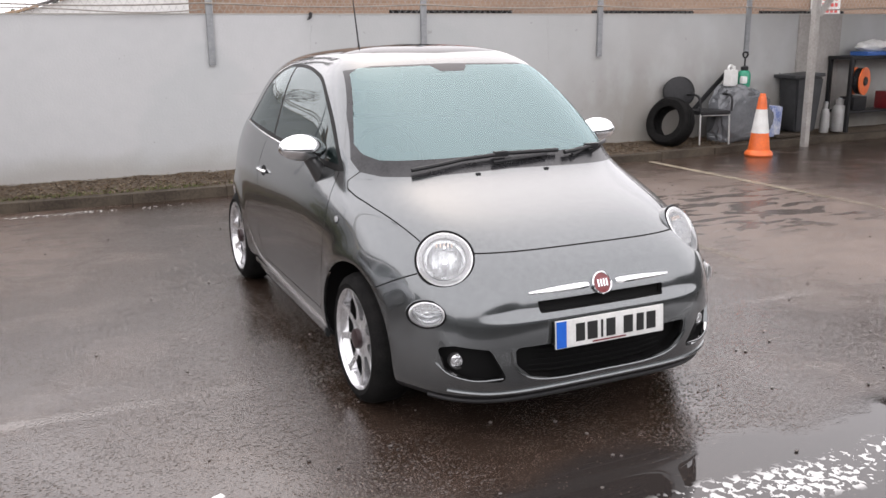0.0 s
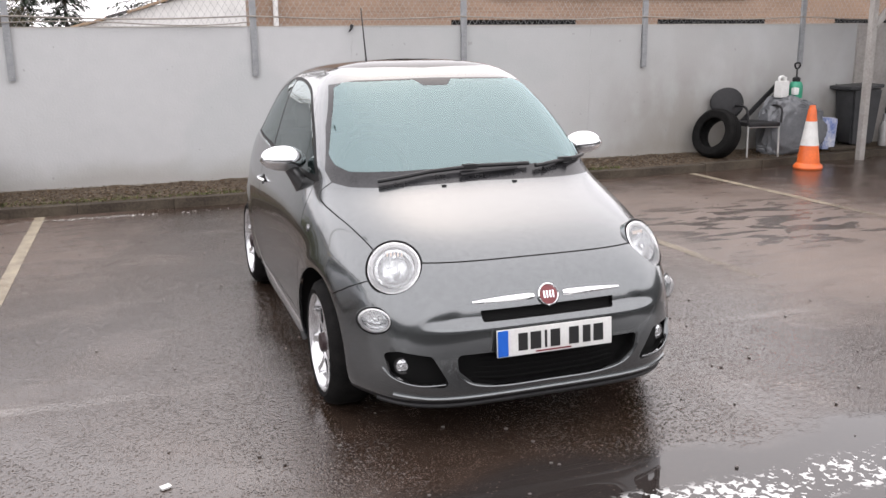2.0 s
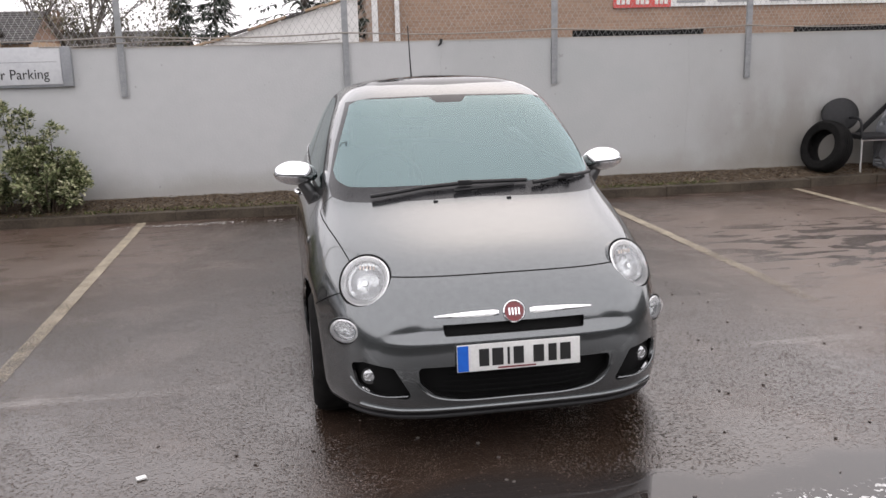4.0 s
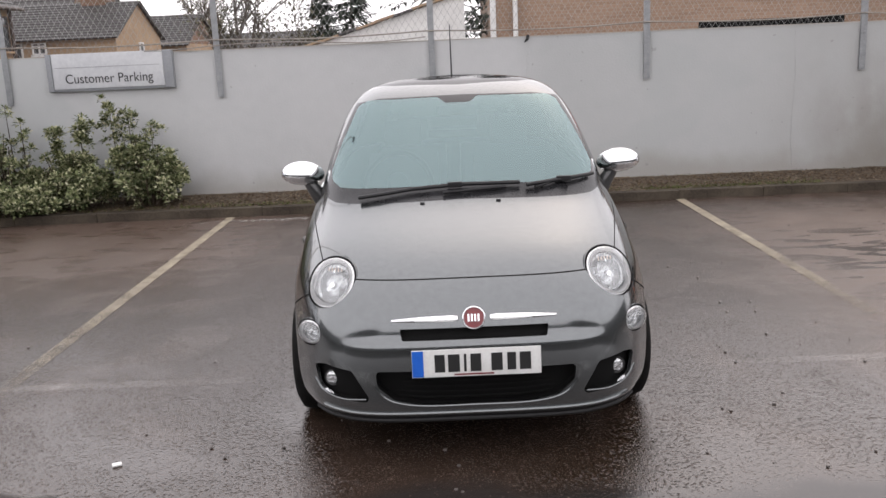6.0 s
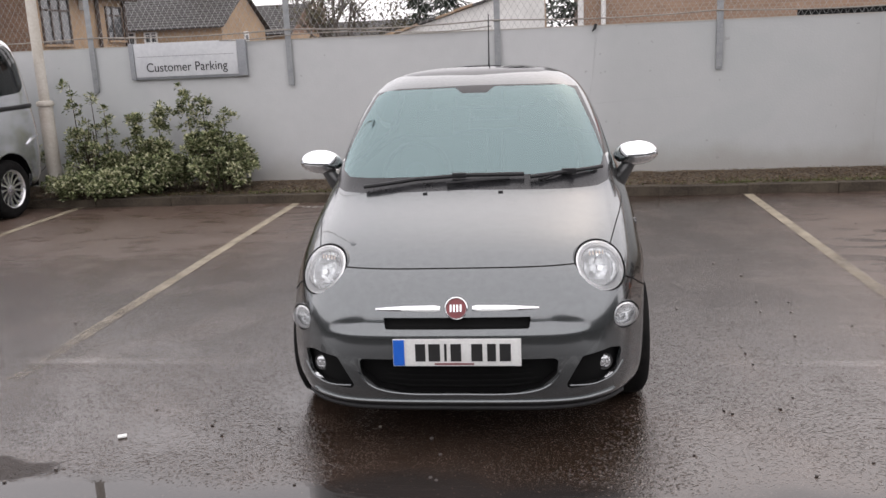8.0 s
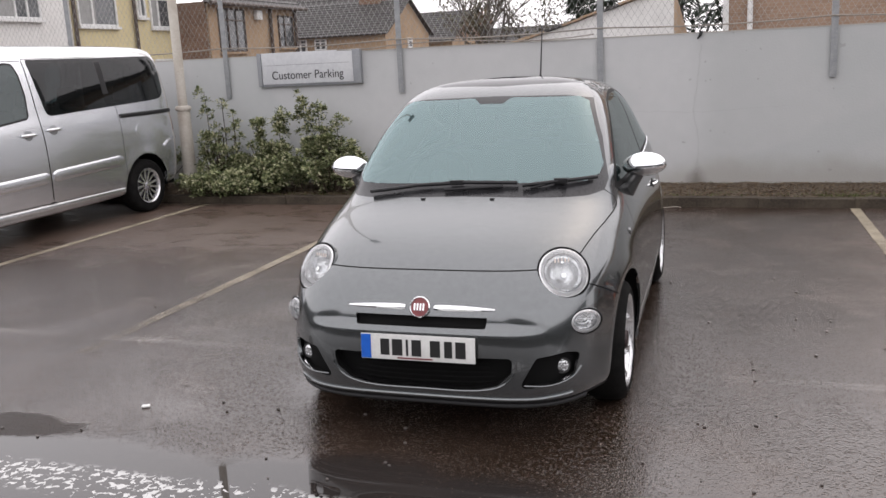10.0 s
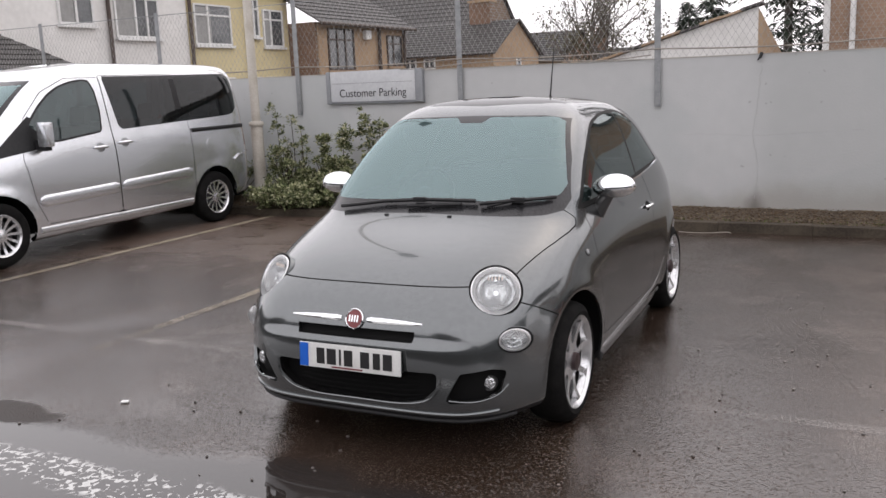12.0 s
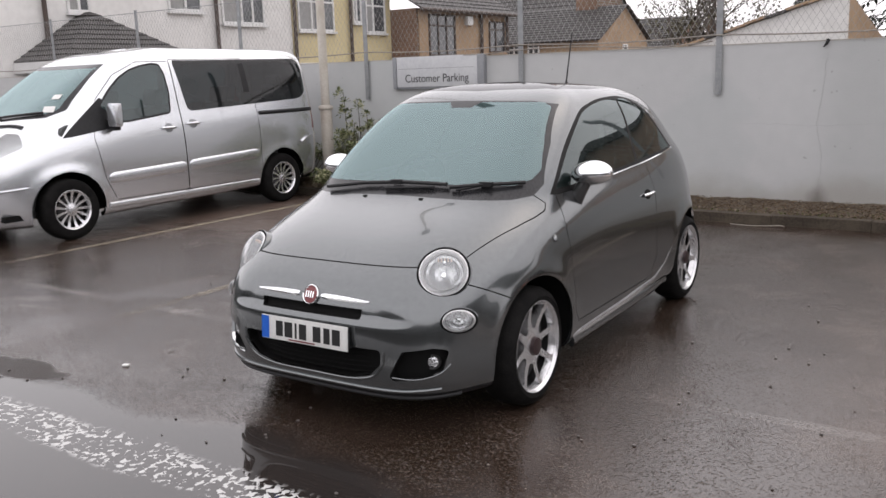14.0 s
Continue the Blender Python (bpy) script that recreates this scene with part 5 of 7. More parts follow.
while x < 13.5:
    st = new("kerb_stone", kerb_mesh)
    st.parent = kerb
    y0, y1 = kerb_y(x - 0.46), kerb_y(x + 0.46)
    st.matrix_local = pose(x, (y0 + y1) / 2 + 0.06 + random.uniform(-0.006, 0.006), random.uniform(-0.006, 0.006), random.uniform(-1, 1), random.uniform(-0.4, 0.4), math.degrees(math.atan2(y1 - y0, 0.92)))
    x += 0.92

for i in range(-5, 5):
    x = -0.765 + 2.480 * i
    post = thing("fence_post", "grey galvanised steel angle post bolted to the wall", "fence post", pose(x, WALL_Y - 0.03, 0, 0, 0, 0), "fence posts")
    b = bmesh.new()
    box(b, -0.035, 0.035, -0.004, 0.004, 1.285, 2.84, 0, None)
    box(b, -0.035, -0.027, 0.004, 0.032, 1.285, 2.84, 0, None)
    part("angle_bar", b, M_STEEL, post, smooth=False)
    for z in (1.32, 1.70):
        part("bolt", lathe(bmesh.new(), [(0.011, 0), (0.011, 0.007), (0, 0.009)], 8, facing((0.006, -0.004, z), (0, -1, 0))), M_STEEL, post)

M_WIRE = material("galvanised_wire", (0.30, 0.30, 0.30), 0.5, 0.5, color2=(0.4, 0.4, 0.39), scale=3)
verts, faces = [], []


def wire(p, q, r=0.0016):
    """A thin three-sided wire."""
    n = len(verts)
    d = (q[0] - p[0], q[2] - p[2])
    k = math.hypot(*d)
    s = (-d[1] / k * r, d[0] / k * r)
    for e in (p, q):
        verts.extend([(e[0] + s[0], e[1] - r * 0.6, e[2] + s[1]), (e[0] - s[0], e[1] - r * 0.6, e[2] - s[1]), (e[0], e[1] + r, e[2])])
    faces.extend([(n, n + 1, n + 4, n + 3), (n + 1, n + 2, n + 5, n + 4), (n + 2, n, n + 3, n + 5)])


FENCE_LO, FENCE_HI, PITCH = WALL_TOP + 0.015, 2.80, 0.075
slant = (FENCE_HI - FENCE_LO) * 0.62
x = -15.6
while x < 12.0:
    wire((x, WALL_Y + 0.010, FENCE_LO), (x + slant, WALL_Y + 0.010, FENCE_HI))
    wire((x + slant, WALL_Y + 0.014, FENCE_LO), (x, WALL_Y + 0.014, FENCE_HI))
    x += PITCH
me = bpy.data.meshes.new("chain_link")
me.from_pydata(verts, [], faces)
me.materials.append(M_WIRE)
tagged(new("chain_link_mesh", me), "grey chain-link fencing stretched above the wall", "fence", kind="stuff")
M_CABLE = material("weathered_cable", (0.32, 0.29, 0.25), 0.6, color2=(0.2, 0.18, 0.16), scale=6)
b = bmesh.new()
run = []
for i in range(0, 113):
    x = -15.6 + i * 0.25
    u = ((x + 0.765) / 2.48) % 1
    run.append((x, WALL_Y - 0.042, 1.945 - 0.035 * math.sin(math.pi * u) - 0.0025 * (x + 3)))
single("straining_cable", tube(b, run, 0.009, 6), M_CABLE, "weathered pale cable strung along the fence foot", "cable")
b = bmesh.new()
run2 = [(x - 0.0, y - 0.02, z - 0.03 - 0.05 * math.sin(x * 1.3) ** 2) for x, y, z in run[56:70]]
single("loose_cable", tube(b, run2, 0.007, 6), M_CABLE, "slack pale cable hanging on the fence", "cable")
b = bmesh.new()
single("top_wire", tube(b, [(-15.6, WALL_Y, 2.80), (12.0, WALL_Y, 2.80)], 0.005, 5), M_STEEL, "steel wire along the fence top", "wire")
# small hook on the wall top
b = bmesh.new()
tube(b, [(2.83, WALL_Y - 0.01, 1.83), (2.82, WALL_Y - 0.03, 1.79), (2.79, WALL_Y - 0.03, 1.755)], [0.02, 0.016, 0.006], 6)
single("wall_stain_hook", b, M_BLACK, "small dark bracket on the wall top", "bracket")

# cracks: thin irregular grooves of dark filler
M_CRACK = material("crack_filler", (0.30, 0.30, 0.295), 0.9, color2=(0.40, 0.40, 0.395), scale=9, amount=0.9)


def crack(pts, r, seedz):
    run = []
    for i, p in enumerate(curve_pts([Vector((x, WALL_Y, z)) for x, z in pts], 14)):
        p = Vector(p)
        p.x += 0.02 * noise.noise(Vector((i * 0.35, seedz, 0)))
        p.z += 0.012 * noise.noise(Vector((i * 0.35, seedz, 5)))
        run.append(p)
    part("crack", tube(bmesh.new(), run, r, 5, 0.5), M_CRACK, wall_north)


crack([(2.83, 1.70), (2.80, 1.3), (2.76, 0.95), (2.82, 0.6), (2.80, 0.25)], 0.003, 1)
crack([(1.9, 0.97), (2.4, 0.96), (2.8, 0.945), (3.3, 0.97), (3.9, 1.0)], 0.0022, 2)
crack([(5.9, 1.78), (5.92, 1.2), (5.9, 0.6), (5.93, 0.2)], 0.0022, 3)

# sign
sign = thing("parking_sign", "long pale grey sign reading Customer Parking on the wall", "sign", pose(-2.02, WALL_Y - 0.05, 1.635))
part("sign_back", box(bmesh.new(), -0.735, 0.735, 0.0, 0.05, -0.215, 0.215, 0.004), M_SIGNEDGE, sign, "grey metal tray")
part("sign_panel", box(bmesh.new(), -0.67, 0.625, -0.012, 0.001, -0.185, 0.212, 0.003), M_SIGN, sign, "pale panel")
part("sign_end", box(bmesh.new(), 0.63, 0.735, -0.022, 0.0, -0.21, 0.215, 0.008), M_SIGNEDGE, sign, "grey end cap")
part("sign_end", box(bmesh.new(), -0.735, -0.675, -0.022, 0.0, -0.21, 0.215, 0.008), M_SIGNEDGE, sign, "grey end cap")
part("sign_rule", box(bmesh.new(), -0.64, 0.58, -0.0135, -0.011, 0.052, 0.058), M_SIGNEDGE, sign, smooth=False)
fc = bpy.data.curves.new("sign_words", "FONT")
fc.body, fc.size, fc.extrude, fc.align_x = "Customer Parking", 0.152, 0.001, "CENTER"
words = new("sign_words", fc)
words.data.materials.append(M_INK)
words.parent = sign
words.matrix_local = pose(-0.02, -0.0145, -0.125, 90, 0, 0)
bpy.context.view_layer.update()
wme = bpy.data.meshes.new_from_object(words.evaluated_get(bpy.context.evaluated_depsgraph_get()))
wide = max(v.co.x for v in wme.vertices) - min(v.co.x for v in wme.vertices)
wob = new("sign_lettering", wme)
wob.parent = sign
wob.matrix_local = words.matrix_local @ Matrix.Diagonal((1.02 / wide, 1, 1, 1))
bpy.data.objects.remove(words)

# lamp pole
pole = thing("lamp_pole", "cream painted tubular steel lamp pole with a collar", "pole", pose(-3.74, 9.60, 0.08))
M_POLE = material("cream_pole_paint", (0.55, 0.52, 0.47), 0.45, color2=(0.42, 0.38, 0.32), scale=5, amount=0.7, bump=0.1)
part("pole_base", lathe(bmesh.new(), [(0.085, 0), (0.085, 1.05), (0.078, 1.09), (0.060, 1.12)], 28), M_POLE, pole)
part("pole_collar", lathe(bmesh.new(), [(0.062, 1.08), (0.098, 1.085), (0.104, 1.10), (0.104, 1.125), (0.09, 1.145), (0.06, 1.15)], 28), M_POLE, pole)
part("pole_shaft", lathe(bmesh.new(), [(0.062, 1.10), (0.058, 3.0), (0.045, 8.6), (0, 8.6)], 24), M_POLE, pole)
part("lamp_arm", tube(bmesh.new(), [(0, 0, 8.55), (0.3, -0.35, 8.65), (0.55, -0.65, 8.65)], 0.03, 8), M_POLE, pole)
part("lamp_head", box(bmesh.new(), -0.16, 0.16, -0.36, 0.36, -0.06, 0.06, 0.04, pose(0.75, -0.9, 8.66, 0, 0, 40)), M_STEEL, pole, "grey lamp head")

# ---------------------------------------------------------------- planting
M_LEAF = bpy.data.materials.new("variegated_leaf")
M_LEAF.use_nodes = True
n_, l_ = M_LEAF.node_tree.nodes, M_LEAF.node_tree.links
geo, rmp = n_.new("ShaderNodeNewGeometry"), n_.new("ShaderNodeValToRGB")
for pos, col in ((0.0, (0.036, 0.050, 0.020)), (0.30, (0.105, 0.130, 0.055)), (0.55, (0.21, 0.235, 0.110)), (0.80, (0.36, 0.36, 0.21)), (1.0, (0.55, 0.53, 0.37))):
    e = rmp.color_ramp.elements[0] if pos == 0.0 else rmp.color_ramp.elements[-1] if pos == 1.0 else rmp.color_ramp.elements.new(pos)
    e.color = (*col, 1)
l_.new(geo.outputs["Random Per Island"], rmp.inputs["Fac"])
l_.new(rmp.outputs["Color"], n_["Principled BSDF"].inputs["Base Color"])
n_["Principled BSDF"].inputs["Roughness"].default_value = 0.6
n_["Principled BSDF"].inputs["Specular IOR Level"].default_value = 0.25
M_TWIG = material("brown_twig", (0.05, 0.035, 0.025), 0.8, color2=(0.09, 0.065, 0.045), scale=20)


def leaf(vs_, fs_, p, d, up, length, width):
    """One folded leaf of four triangles."""
    d = d.normalized()
    s = d.cross(up)
    s = s.normalized() if s.length > 1e-3 else Vector((1, 0, 0))
    u = s.cross(d).normalized()
    k = len(vs_)
    a, m_, z = p, p + d * length * 0.5 - u * width * 0.12, p + d * length
    vs_.extend([tuple(a), tuple(p + d * length * 0.45 + s * width / 2 + u * width * 0.1), tuple(z - u * length * 0.1), tuple(p + d * length * 0.45 - s * width / 2 + u * width * 0.1), tuple(m_)])
    fs_.extend([(k, k + 1, k + 4), (k + 1, k + 2, k + 4), (k + 2, k + 3, k + 4), (k + 3, k, k + 4)])


def mesh_raw(name, vs_, fs_, mat, parent=None, label="", kind=""):
    me_ = bpy.data.meshes.new(name)
    me_.from_pydata(vs_, [], fs_)
    me_.materials.append(mat)
    ob = new(name, me_)
    if parent:
        ob.parent = parent
    return tagged(ob, label, kind=kind)


def shrub(x, y, rx, ry, h, leaves, seed, label, sprigs=()):
    rng = random.Random(seed)
    ob = thing("shrub", label, "shrub", pose(x, y, 0.10), "variegated shrubs")
    tw = bmesh.new()
    vs_, fs_ = [], []
    tips = []
    for i in range(46):
        a, r = rng.uniform(0, 6.283), rng.random() ** 0.5
        top = Vector((rx * r * math.cos(a), ry * r * math.sin(a), h * (1.02 - 0.62 * r * r) * rng.uniform(0.65, 1.0)))
        root = Vector((top.x * 0.25, top.y * 0.25, -0.02))
        mid = root.lerp(top, 0.5) + Vector((rng.uniform(-0.05, 0.05), rng.uniform(-0.05, 0.05), 0.04))
        tips.append((root, mid, top))
    for px_, pz_ in sprigs * 2:
        tips.append((Vector((px_ * 0.8, 0.1, 0)), Vector((px_ * 0.95, 0.08, pz_ * 0.55)), Vector((px_, 0.05, pz_))))
    for root, mid, top in tips:
        tube(tw, [root, mid, top], [0.010, 0.006, 0.003], 5)
    # rosettes of leaves along the outer stretch of each twig
    clumps = []
    for i in range(leaves // 36):
        root, mid, top = rng.choice(tips)
        t = rng.random() ** 0.42
        p = root.lerp(mid, t * 2) if t < 0.5 else mid.lerp(top, t * 2 - 1)
        clumps.append((p + Vector((rng.gauss(0, 0.05), rng.gauss(0, 0.05), rng.gauss(0, 0.035))), rng.uniform(0.035, 0.075), Vector((p.x * 0.7, p.y * 0.7 - 0.15, h * 0.5)).normalized()))
    for i in range(leaves):
        c, size, out = rng.choice(clumps)
        d = (Vector((rng.gauss(0, 1), rng.gauss(0, 1), rng.gauss(0, 0.8))).normalized() + out * 0.7).normalized()
        p = c + d * size * rng.random() ** 0.5
        if p.z < 0.0 or y + p.y > WALL_Y - 0.03:
            continue
        leaf(vs_, fs_, p, d, (out + Vector((rng.uniform(-0.5, 0.5), rng.uniform(-0.5, 0.5), 0.6))), rng.uniform(0.030, 0.056), rng.uniform(0.020, 0.033))
    tagged(part("twig_mass", tw, M_TWIG, ob, "thin brown twigs"), kind="stuff")
    mesh_raw("foliage", vs_, fs_, M_LEAF, ob, "small green and cream leaves", "stuff")
    return ob


shrub(-1.60, 9.50, 0.46, 0.34, 0.88, 13000, 3, "shrub of small green and cream variegated leaves by the wall", ((-0.35, 1.15), (-0.15, 1.05), (0.1, 0.95)))
shrub(-2.55, 9.48, 0.62, 0.36, 0.68, 19000, 4, "wide shrub of pale variegated leaves against the wall", ((0.25, 0.98), (-0.05, 0.9)))
shrub(-3.20, 9.55, 0.40, 0.32, 0.92, 4200, 5, "tall dark green straggling shrub beside the pole", ((-0.2, 1.3), (0.05, 1.2), (0.2, 1.05)))
shrub(-3.05, 9.20, 0.55, 0.22, 0.32, 7000, 6, "low spreading variegated shrub over the kerb", ())
shrub(-4.4, 9.6, 0.6, 0.3, 0.85, 3000, 7, "green shrub behind the parked van", ())

# dead leaves and litter on the soil
M_DEAD = bpy.data.materials.new("dead_leaf")
M_DEAD.use_nodes = True
n_, l_ = M_DEAD.node_tree.nodes, M_DEAD.node_tree.links
geo, rmp = n_.new("ShaderNodeNewGeometry"), n_.new("ShaderNodeValToRGB")
for pos, col in ((0.0, (0.028, 0.018, 0.012)), (0.5, (0.085, 0.055, 0.031)), (0.88, (0.16, 0.11, 0.065)), (1.0, (0.30, 0.25, 0.18))):
    e = rmp.color_ramp.elements[0] if pos == 0.0 else rmp.color_ramp.elements[-1] if pos == 1.0 else rmp.color_ramp.elements.new(pos)
    e.color = (*col, 1)
l_.new(geo.outputs["Random Per Island"], rmp.inputs["Fac"])
l_.new(rmp.outputs["Color"], n_["Principled BSDF"].inputs["Base Color"])
n_["Principled BSDF"].inputs["Roughness"].default_value = 0.8
n_["Principled BSDF"].inputs["Specular IOR Level"].default_value = 0.2
rng = random.Random(11)
vs_, fs_ = [], []
for i in range(15000):
    x = rng.uniform(-7, 9.5)
    k = kerb_y(x) + 0.12
    y = k + (WALL_Y - 0.05 - k) * rng.random()
    a = rng.uniform(0, 6.283)
    z = 0.098 + 0.05 * (y - k) / (WALL_Y - k) + rng.uniform(0, 0.014)
    leaf(vs_, fs_, Vector((x, y, z)), Vector((math.cos(a), math.sin(a), rng.uniform(-0.2, 0.25))), Vector((0, 0, 1)), rng.uniform(0.018, 0.046), rng.uniform(0.011, 0.026))
mesh_raw("leaf_litter", vs_, fs_, M_DEAD, None, "brown dead leaves strewn over the soil", "stuff")["category"] = "leaf litter"
# moss and weeds along the kerb
M_MOSS = material("moss", (0.06, 0.075, 0.02), 0.9, color2=(0.12, 0.13, 0.045), scale=20, bump=0.6)
vs_, fs_ = [], []
for i in range(2600):
    x = rng.choice((rng.uniform(-1.2, 1.4), rng.uniform(-3.0, 6.0), rng.uniform(4.0, 6.0)))
    y = kerb_y(x) + rng.choice((rng.uniform(0.10, 0.24), rng.uniform(0.1, 0.5)))
    a = rng.uniform(0, 6.283)
    leaf(vs_, fs_, Vector((x, y, 0.095)), Vector((math.cos(a) * 0.6, math.sin(a) * 0.6, rng.uniform(0.3, 1.2))), Vector((0, 0, 1)), rng.uniform(0.015, 0.045), rng.uniform(0.008, 0.014))
mesh_raw("moss_tufts", vs_, fs_, M_MOSS, None, "low moss and weeds along the kerb", "stuff")["category"] = "moss"
# pebbles and grit scattered on the asphalt
M_GRIT = material("dark_grit", (0.03, 0.028, 0.026), 0.6, color2=(0.16, 0.14, 0.13), scale=40, amount=0.9)
b = bmesh.new()
for i in range(260):
    x, y = rng.uniform(-2.5, 6.5), rng.uniform(2.4, 8.8)
    r = rng.uniform(0.004, 0.011)
    bmesh.ops.create_icosphere(b, subdivisions=1, radius=r, matrix=Matrix.Translation((x, y, r * 0.5)) @ Matrix.Diagonal((1, rng.uniform(0.6, 1), 0.6, 1)))
tagged(mesh_object("loose_grit", b, M_GRIT), "scattered dark grit on the wet asphalt", "grit", kind="stuff")
b = bmesh.new()
box(b, -0.020, 0.020, -0.014, 0.014, 0.0, 0.008, 0.003, pose(0.41, 3.03, 0.003, 3, 0, 25))
single("litter_scrap", b, M_WHITE, "scrap of white litter on the asphalt", "litter")
b = bmesh.new()
M_PALE_TWIG = material("weathered_twig", (0.34, 0.31, 0.27), 0.7, color2=(0.22, 0.19, 0.16), scale=30)
tube(b, curve_pts([(2.16, 9.02, 0.008), (2.34, 8.99, 0.008), (2.50, 9.01, 0.010), (2.64, 9.05, 0.016), (2.69, 9.02, 0.012)], 5), 0.005, 6)
single("twig", b, M_PALE_TWIG, "pale twig lying by the kerb", "twig")
vs_, fs_ = [], []
for i in range(110):
    x, y = rng.gauss(0.0, 0.5), 8.86 - abs(rng.gauss(0, 0.05))
    a = rng.uniform(0, 6.283)
    leaf(vs_, fs_, Vector((x, y, 0.006)), Vector((math.cos(a), math.sin(a), 0.1)), Vector((0, 0, 1)), rng.uniform(0.015, 0.035), rng.uniform(0.01, 0.02))
mesh_raw("pale_petals", vs_, fs_, M_WHITE, None, "pale flakes lying along the kerb", "stuff")["category"] = "litter"

M_ROOFTILE = material("dark_roof_tile", (0.034, 0.032, 0.031), 0.65, color2=(0.066, 0.061, 0.058), scale=3, bump=0.3)

# ---------------------------------------------------------------- clutter at the east end
M_ORANGE = material("orange_plastic", (0.80, 0.16, 0.03), 0.4, color2=(0.62, 0.12, 0.03), scale=7)
M_CONEBAND = material("reflective_white_band", (0.72, 0.72, 0.70), 0.35, color2=(0.58, 0.57, 0.55), scale=9)
cone = thing("traffic_cone", "orange traffic cone with a white reflective band", "traffic cone", pose(8.50, 8.90, 0))
part("cone_base", lathe(bmesh.new(), [(0, 0.02), (0.170, 0.0), (0.182, 0.02), (0.172, 0.05), (0.15, 0.07), (0.14, 0.08)], 28), M_ORANGE, cone)
part("cone_body", lathe(bmesh.new(), [(0.140, 0.07), (0.112, 0.30), (0.110, 0.31)], 28), M_ORANGE, cone)
part("cone_band", lathe(bmesh.new(), [(0.113, 0.30), (0.068, 0.61)], 28), M_CONEBAND, cone, "white reflective sleeve")
part("cone_tip", lathe(bmesh.new(), [(0.069, 0.605), (0.050, 0.745), (0.048, 0.755), (0.040, 0.765), (0.038, 0.80), (0.028, 0.805), (0.026, 0.76)], 28), M_ORANGE, cone)


def loose_tyre(x, y, z, m, r, w, label):
    prof = [(r * 0.60, -w / 2), (r * 0.66, -w / 2 - 0.01), (r * 0.88, -w / 2 - 0.008), (r * 0.97, -w / 2 + 0.02), (r, -w / 4), (r, w / 4), (r * 0.97, w / 2 - 0.02), (r * 0.88, w / 2 + 0.008),
            (r * 0.66, w / 2 + 0.01), (r * 0.60, w / 2), (r * 0.62, w / 2 - 0.03), (r * 0.80, w / 4), (r * 0.86, 0), (r * 0.80, -w / 4), (r * 0.62, -w / 2 + 0.03)]
    ob = thing("tyre", label, "tyre", Matrix.Translation((x, y, z)) @ m, "loose tyres")
    part("tread_and_wall", lathe(bmesh.new(), prof, 56, closed=True), M_RUBBER, ob)
    for k in range(4):
        part("tread_groove", lathe(bmesh.new(), [(r + 0.001, -w * 0.3 + k * w * 0.2), (r + 0.002, -w * 0.3 + k * w * 0.2 + 0.008)], 56), M_GAP, ob)
    return ob


loose_tyre(7.58, 9.58, 0.42, pose(0, 0, 0, 74, 0, -72), 0.325, 0.21, "worn black car tyre leaning against the wall")
pad = thing("chair_back", "round black padded chair back propped by the wall", "chair back", pose(7.90, 9.80, 0.80, 78, 0, -14))
b = bmesh.new()
bmesh.ops.create_uvsphere(b, u_segments=36, v_segments=18, radius=1.0)
for v in b.verts:
    v.co = Vector((v.co.x * 0.235, v.co.y * 0.205, math.copysign(abs(v.co.z) ** 0.7, v.co.z) * 0.035 - 0.05 * v.co.x ** 2))
part("pad", b, M_BLACK, pad)
part("back_strut", tube(bmesh.new(), [(0, 0, -0.03), (0.02, -0.35, -0.04), (0.02, -0.66, 0.0)], 0.022, 8), M_BLACK, pad, "black strut")
# visitor chair: dark seat on pale tube legs
chair = thing("stacking_chair", "black padded chair on pale tubular metal legs", "chair", pose(8.22, 9.62, 0.10, 0, 0, -8))
M_PALETUBE = material("pale_painted_tube", (0.55, 0.55, 0.54), 0.35, 0.3, color2=(0.45, 0.45, 0.44), scale=10)
part("seat", box(bmesh.new(), -0.23, 0.23, -0.22, 0.22, 0.40, 0.46, 0.025), M_BLACK, chair)
for sx in (1, -1):
    part("leg", tube(bmesh.new(), [(sx * 0.22, -0.20, 0.42), (sx * 0.225, -0.22, 0.0)], 0.012, 8), M_PALETUBE, chair)
    part("leg", tube(bmesh.new(), [(sx * 0.22, 0.18, 0.42), (sx * 0.225, 0.22, 0.02)], 0.012, 8), M_PALETUBE, chair)
    part("armrest", tube(bmesh.new(), curve_pts([(sx * 0.23, 0.24, 0.62), (sx * 0.25, 0.05, 0.66), (sx * 0.25, -0.18, 0.64), (sx * 0.235, -0.22, 0.45)], 5), 0.016, 8), M_BLACK, chair)
part("front_rail", tube(bmesh.new(), [(-0.22, -0.20, 0.40), (0.22, -0.20, 0.40)], 0.012, 8), M_PALETUBE, chair)

# sheet draped over a heap
M_SHEET = material("grey_polythene_sheet", (0.105, 0.110, 0.118), 0.26, color2=(0.14, 0.145, 0.153), scale=4, bump=0.12, bump_scale=9)
b = bmesh.new()
bmesh.ops.create_icosphere(b, subdivisions=5, radius=1.0)
for v in b.verts:
    p = Vector([math.copysign(abs(c) ** 0.55, c) for c in v.co])
    ridge = 1 - abs(noise.noise(p * 1.7 + Vector((3, 1, 7)))) * 2
    crease = 1 - abs(noise.noise(p * 4.2)) * 2
    fold = 0.055 * ridge + 0.030 * crease - 0.05
    flare = 1.0 + 0.16 * max(-p.z, 0) - 0.22 * max(p.z, 0)
    v.co = Vector((8.84 + p.x * (0.47 + fold) * flare, 9.66 + p.y * (0.23 + fold * 0.5), 0.10 + (0.37 + 0.38 * p.z * (1 - 0.22 * p.x)) * (1 + fold)))
single("tarpaulin", b, M_SHEET, "crumpled grey polythene sheet draped over a heap", "tarpaulin", angle=28)
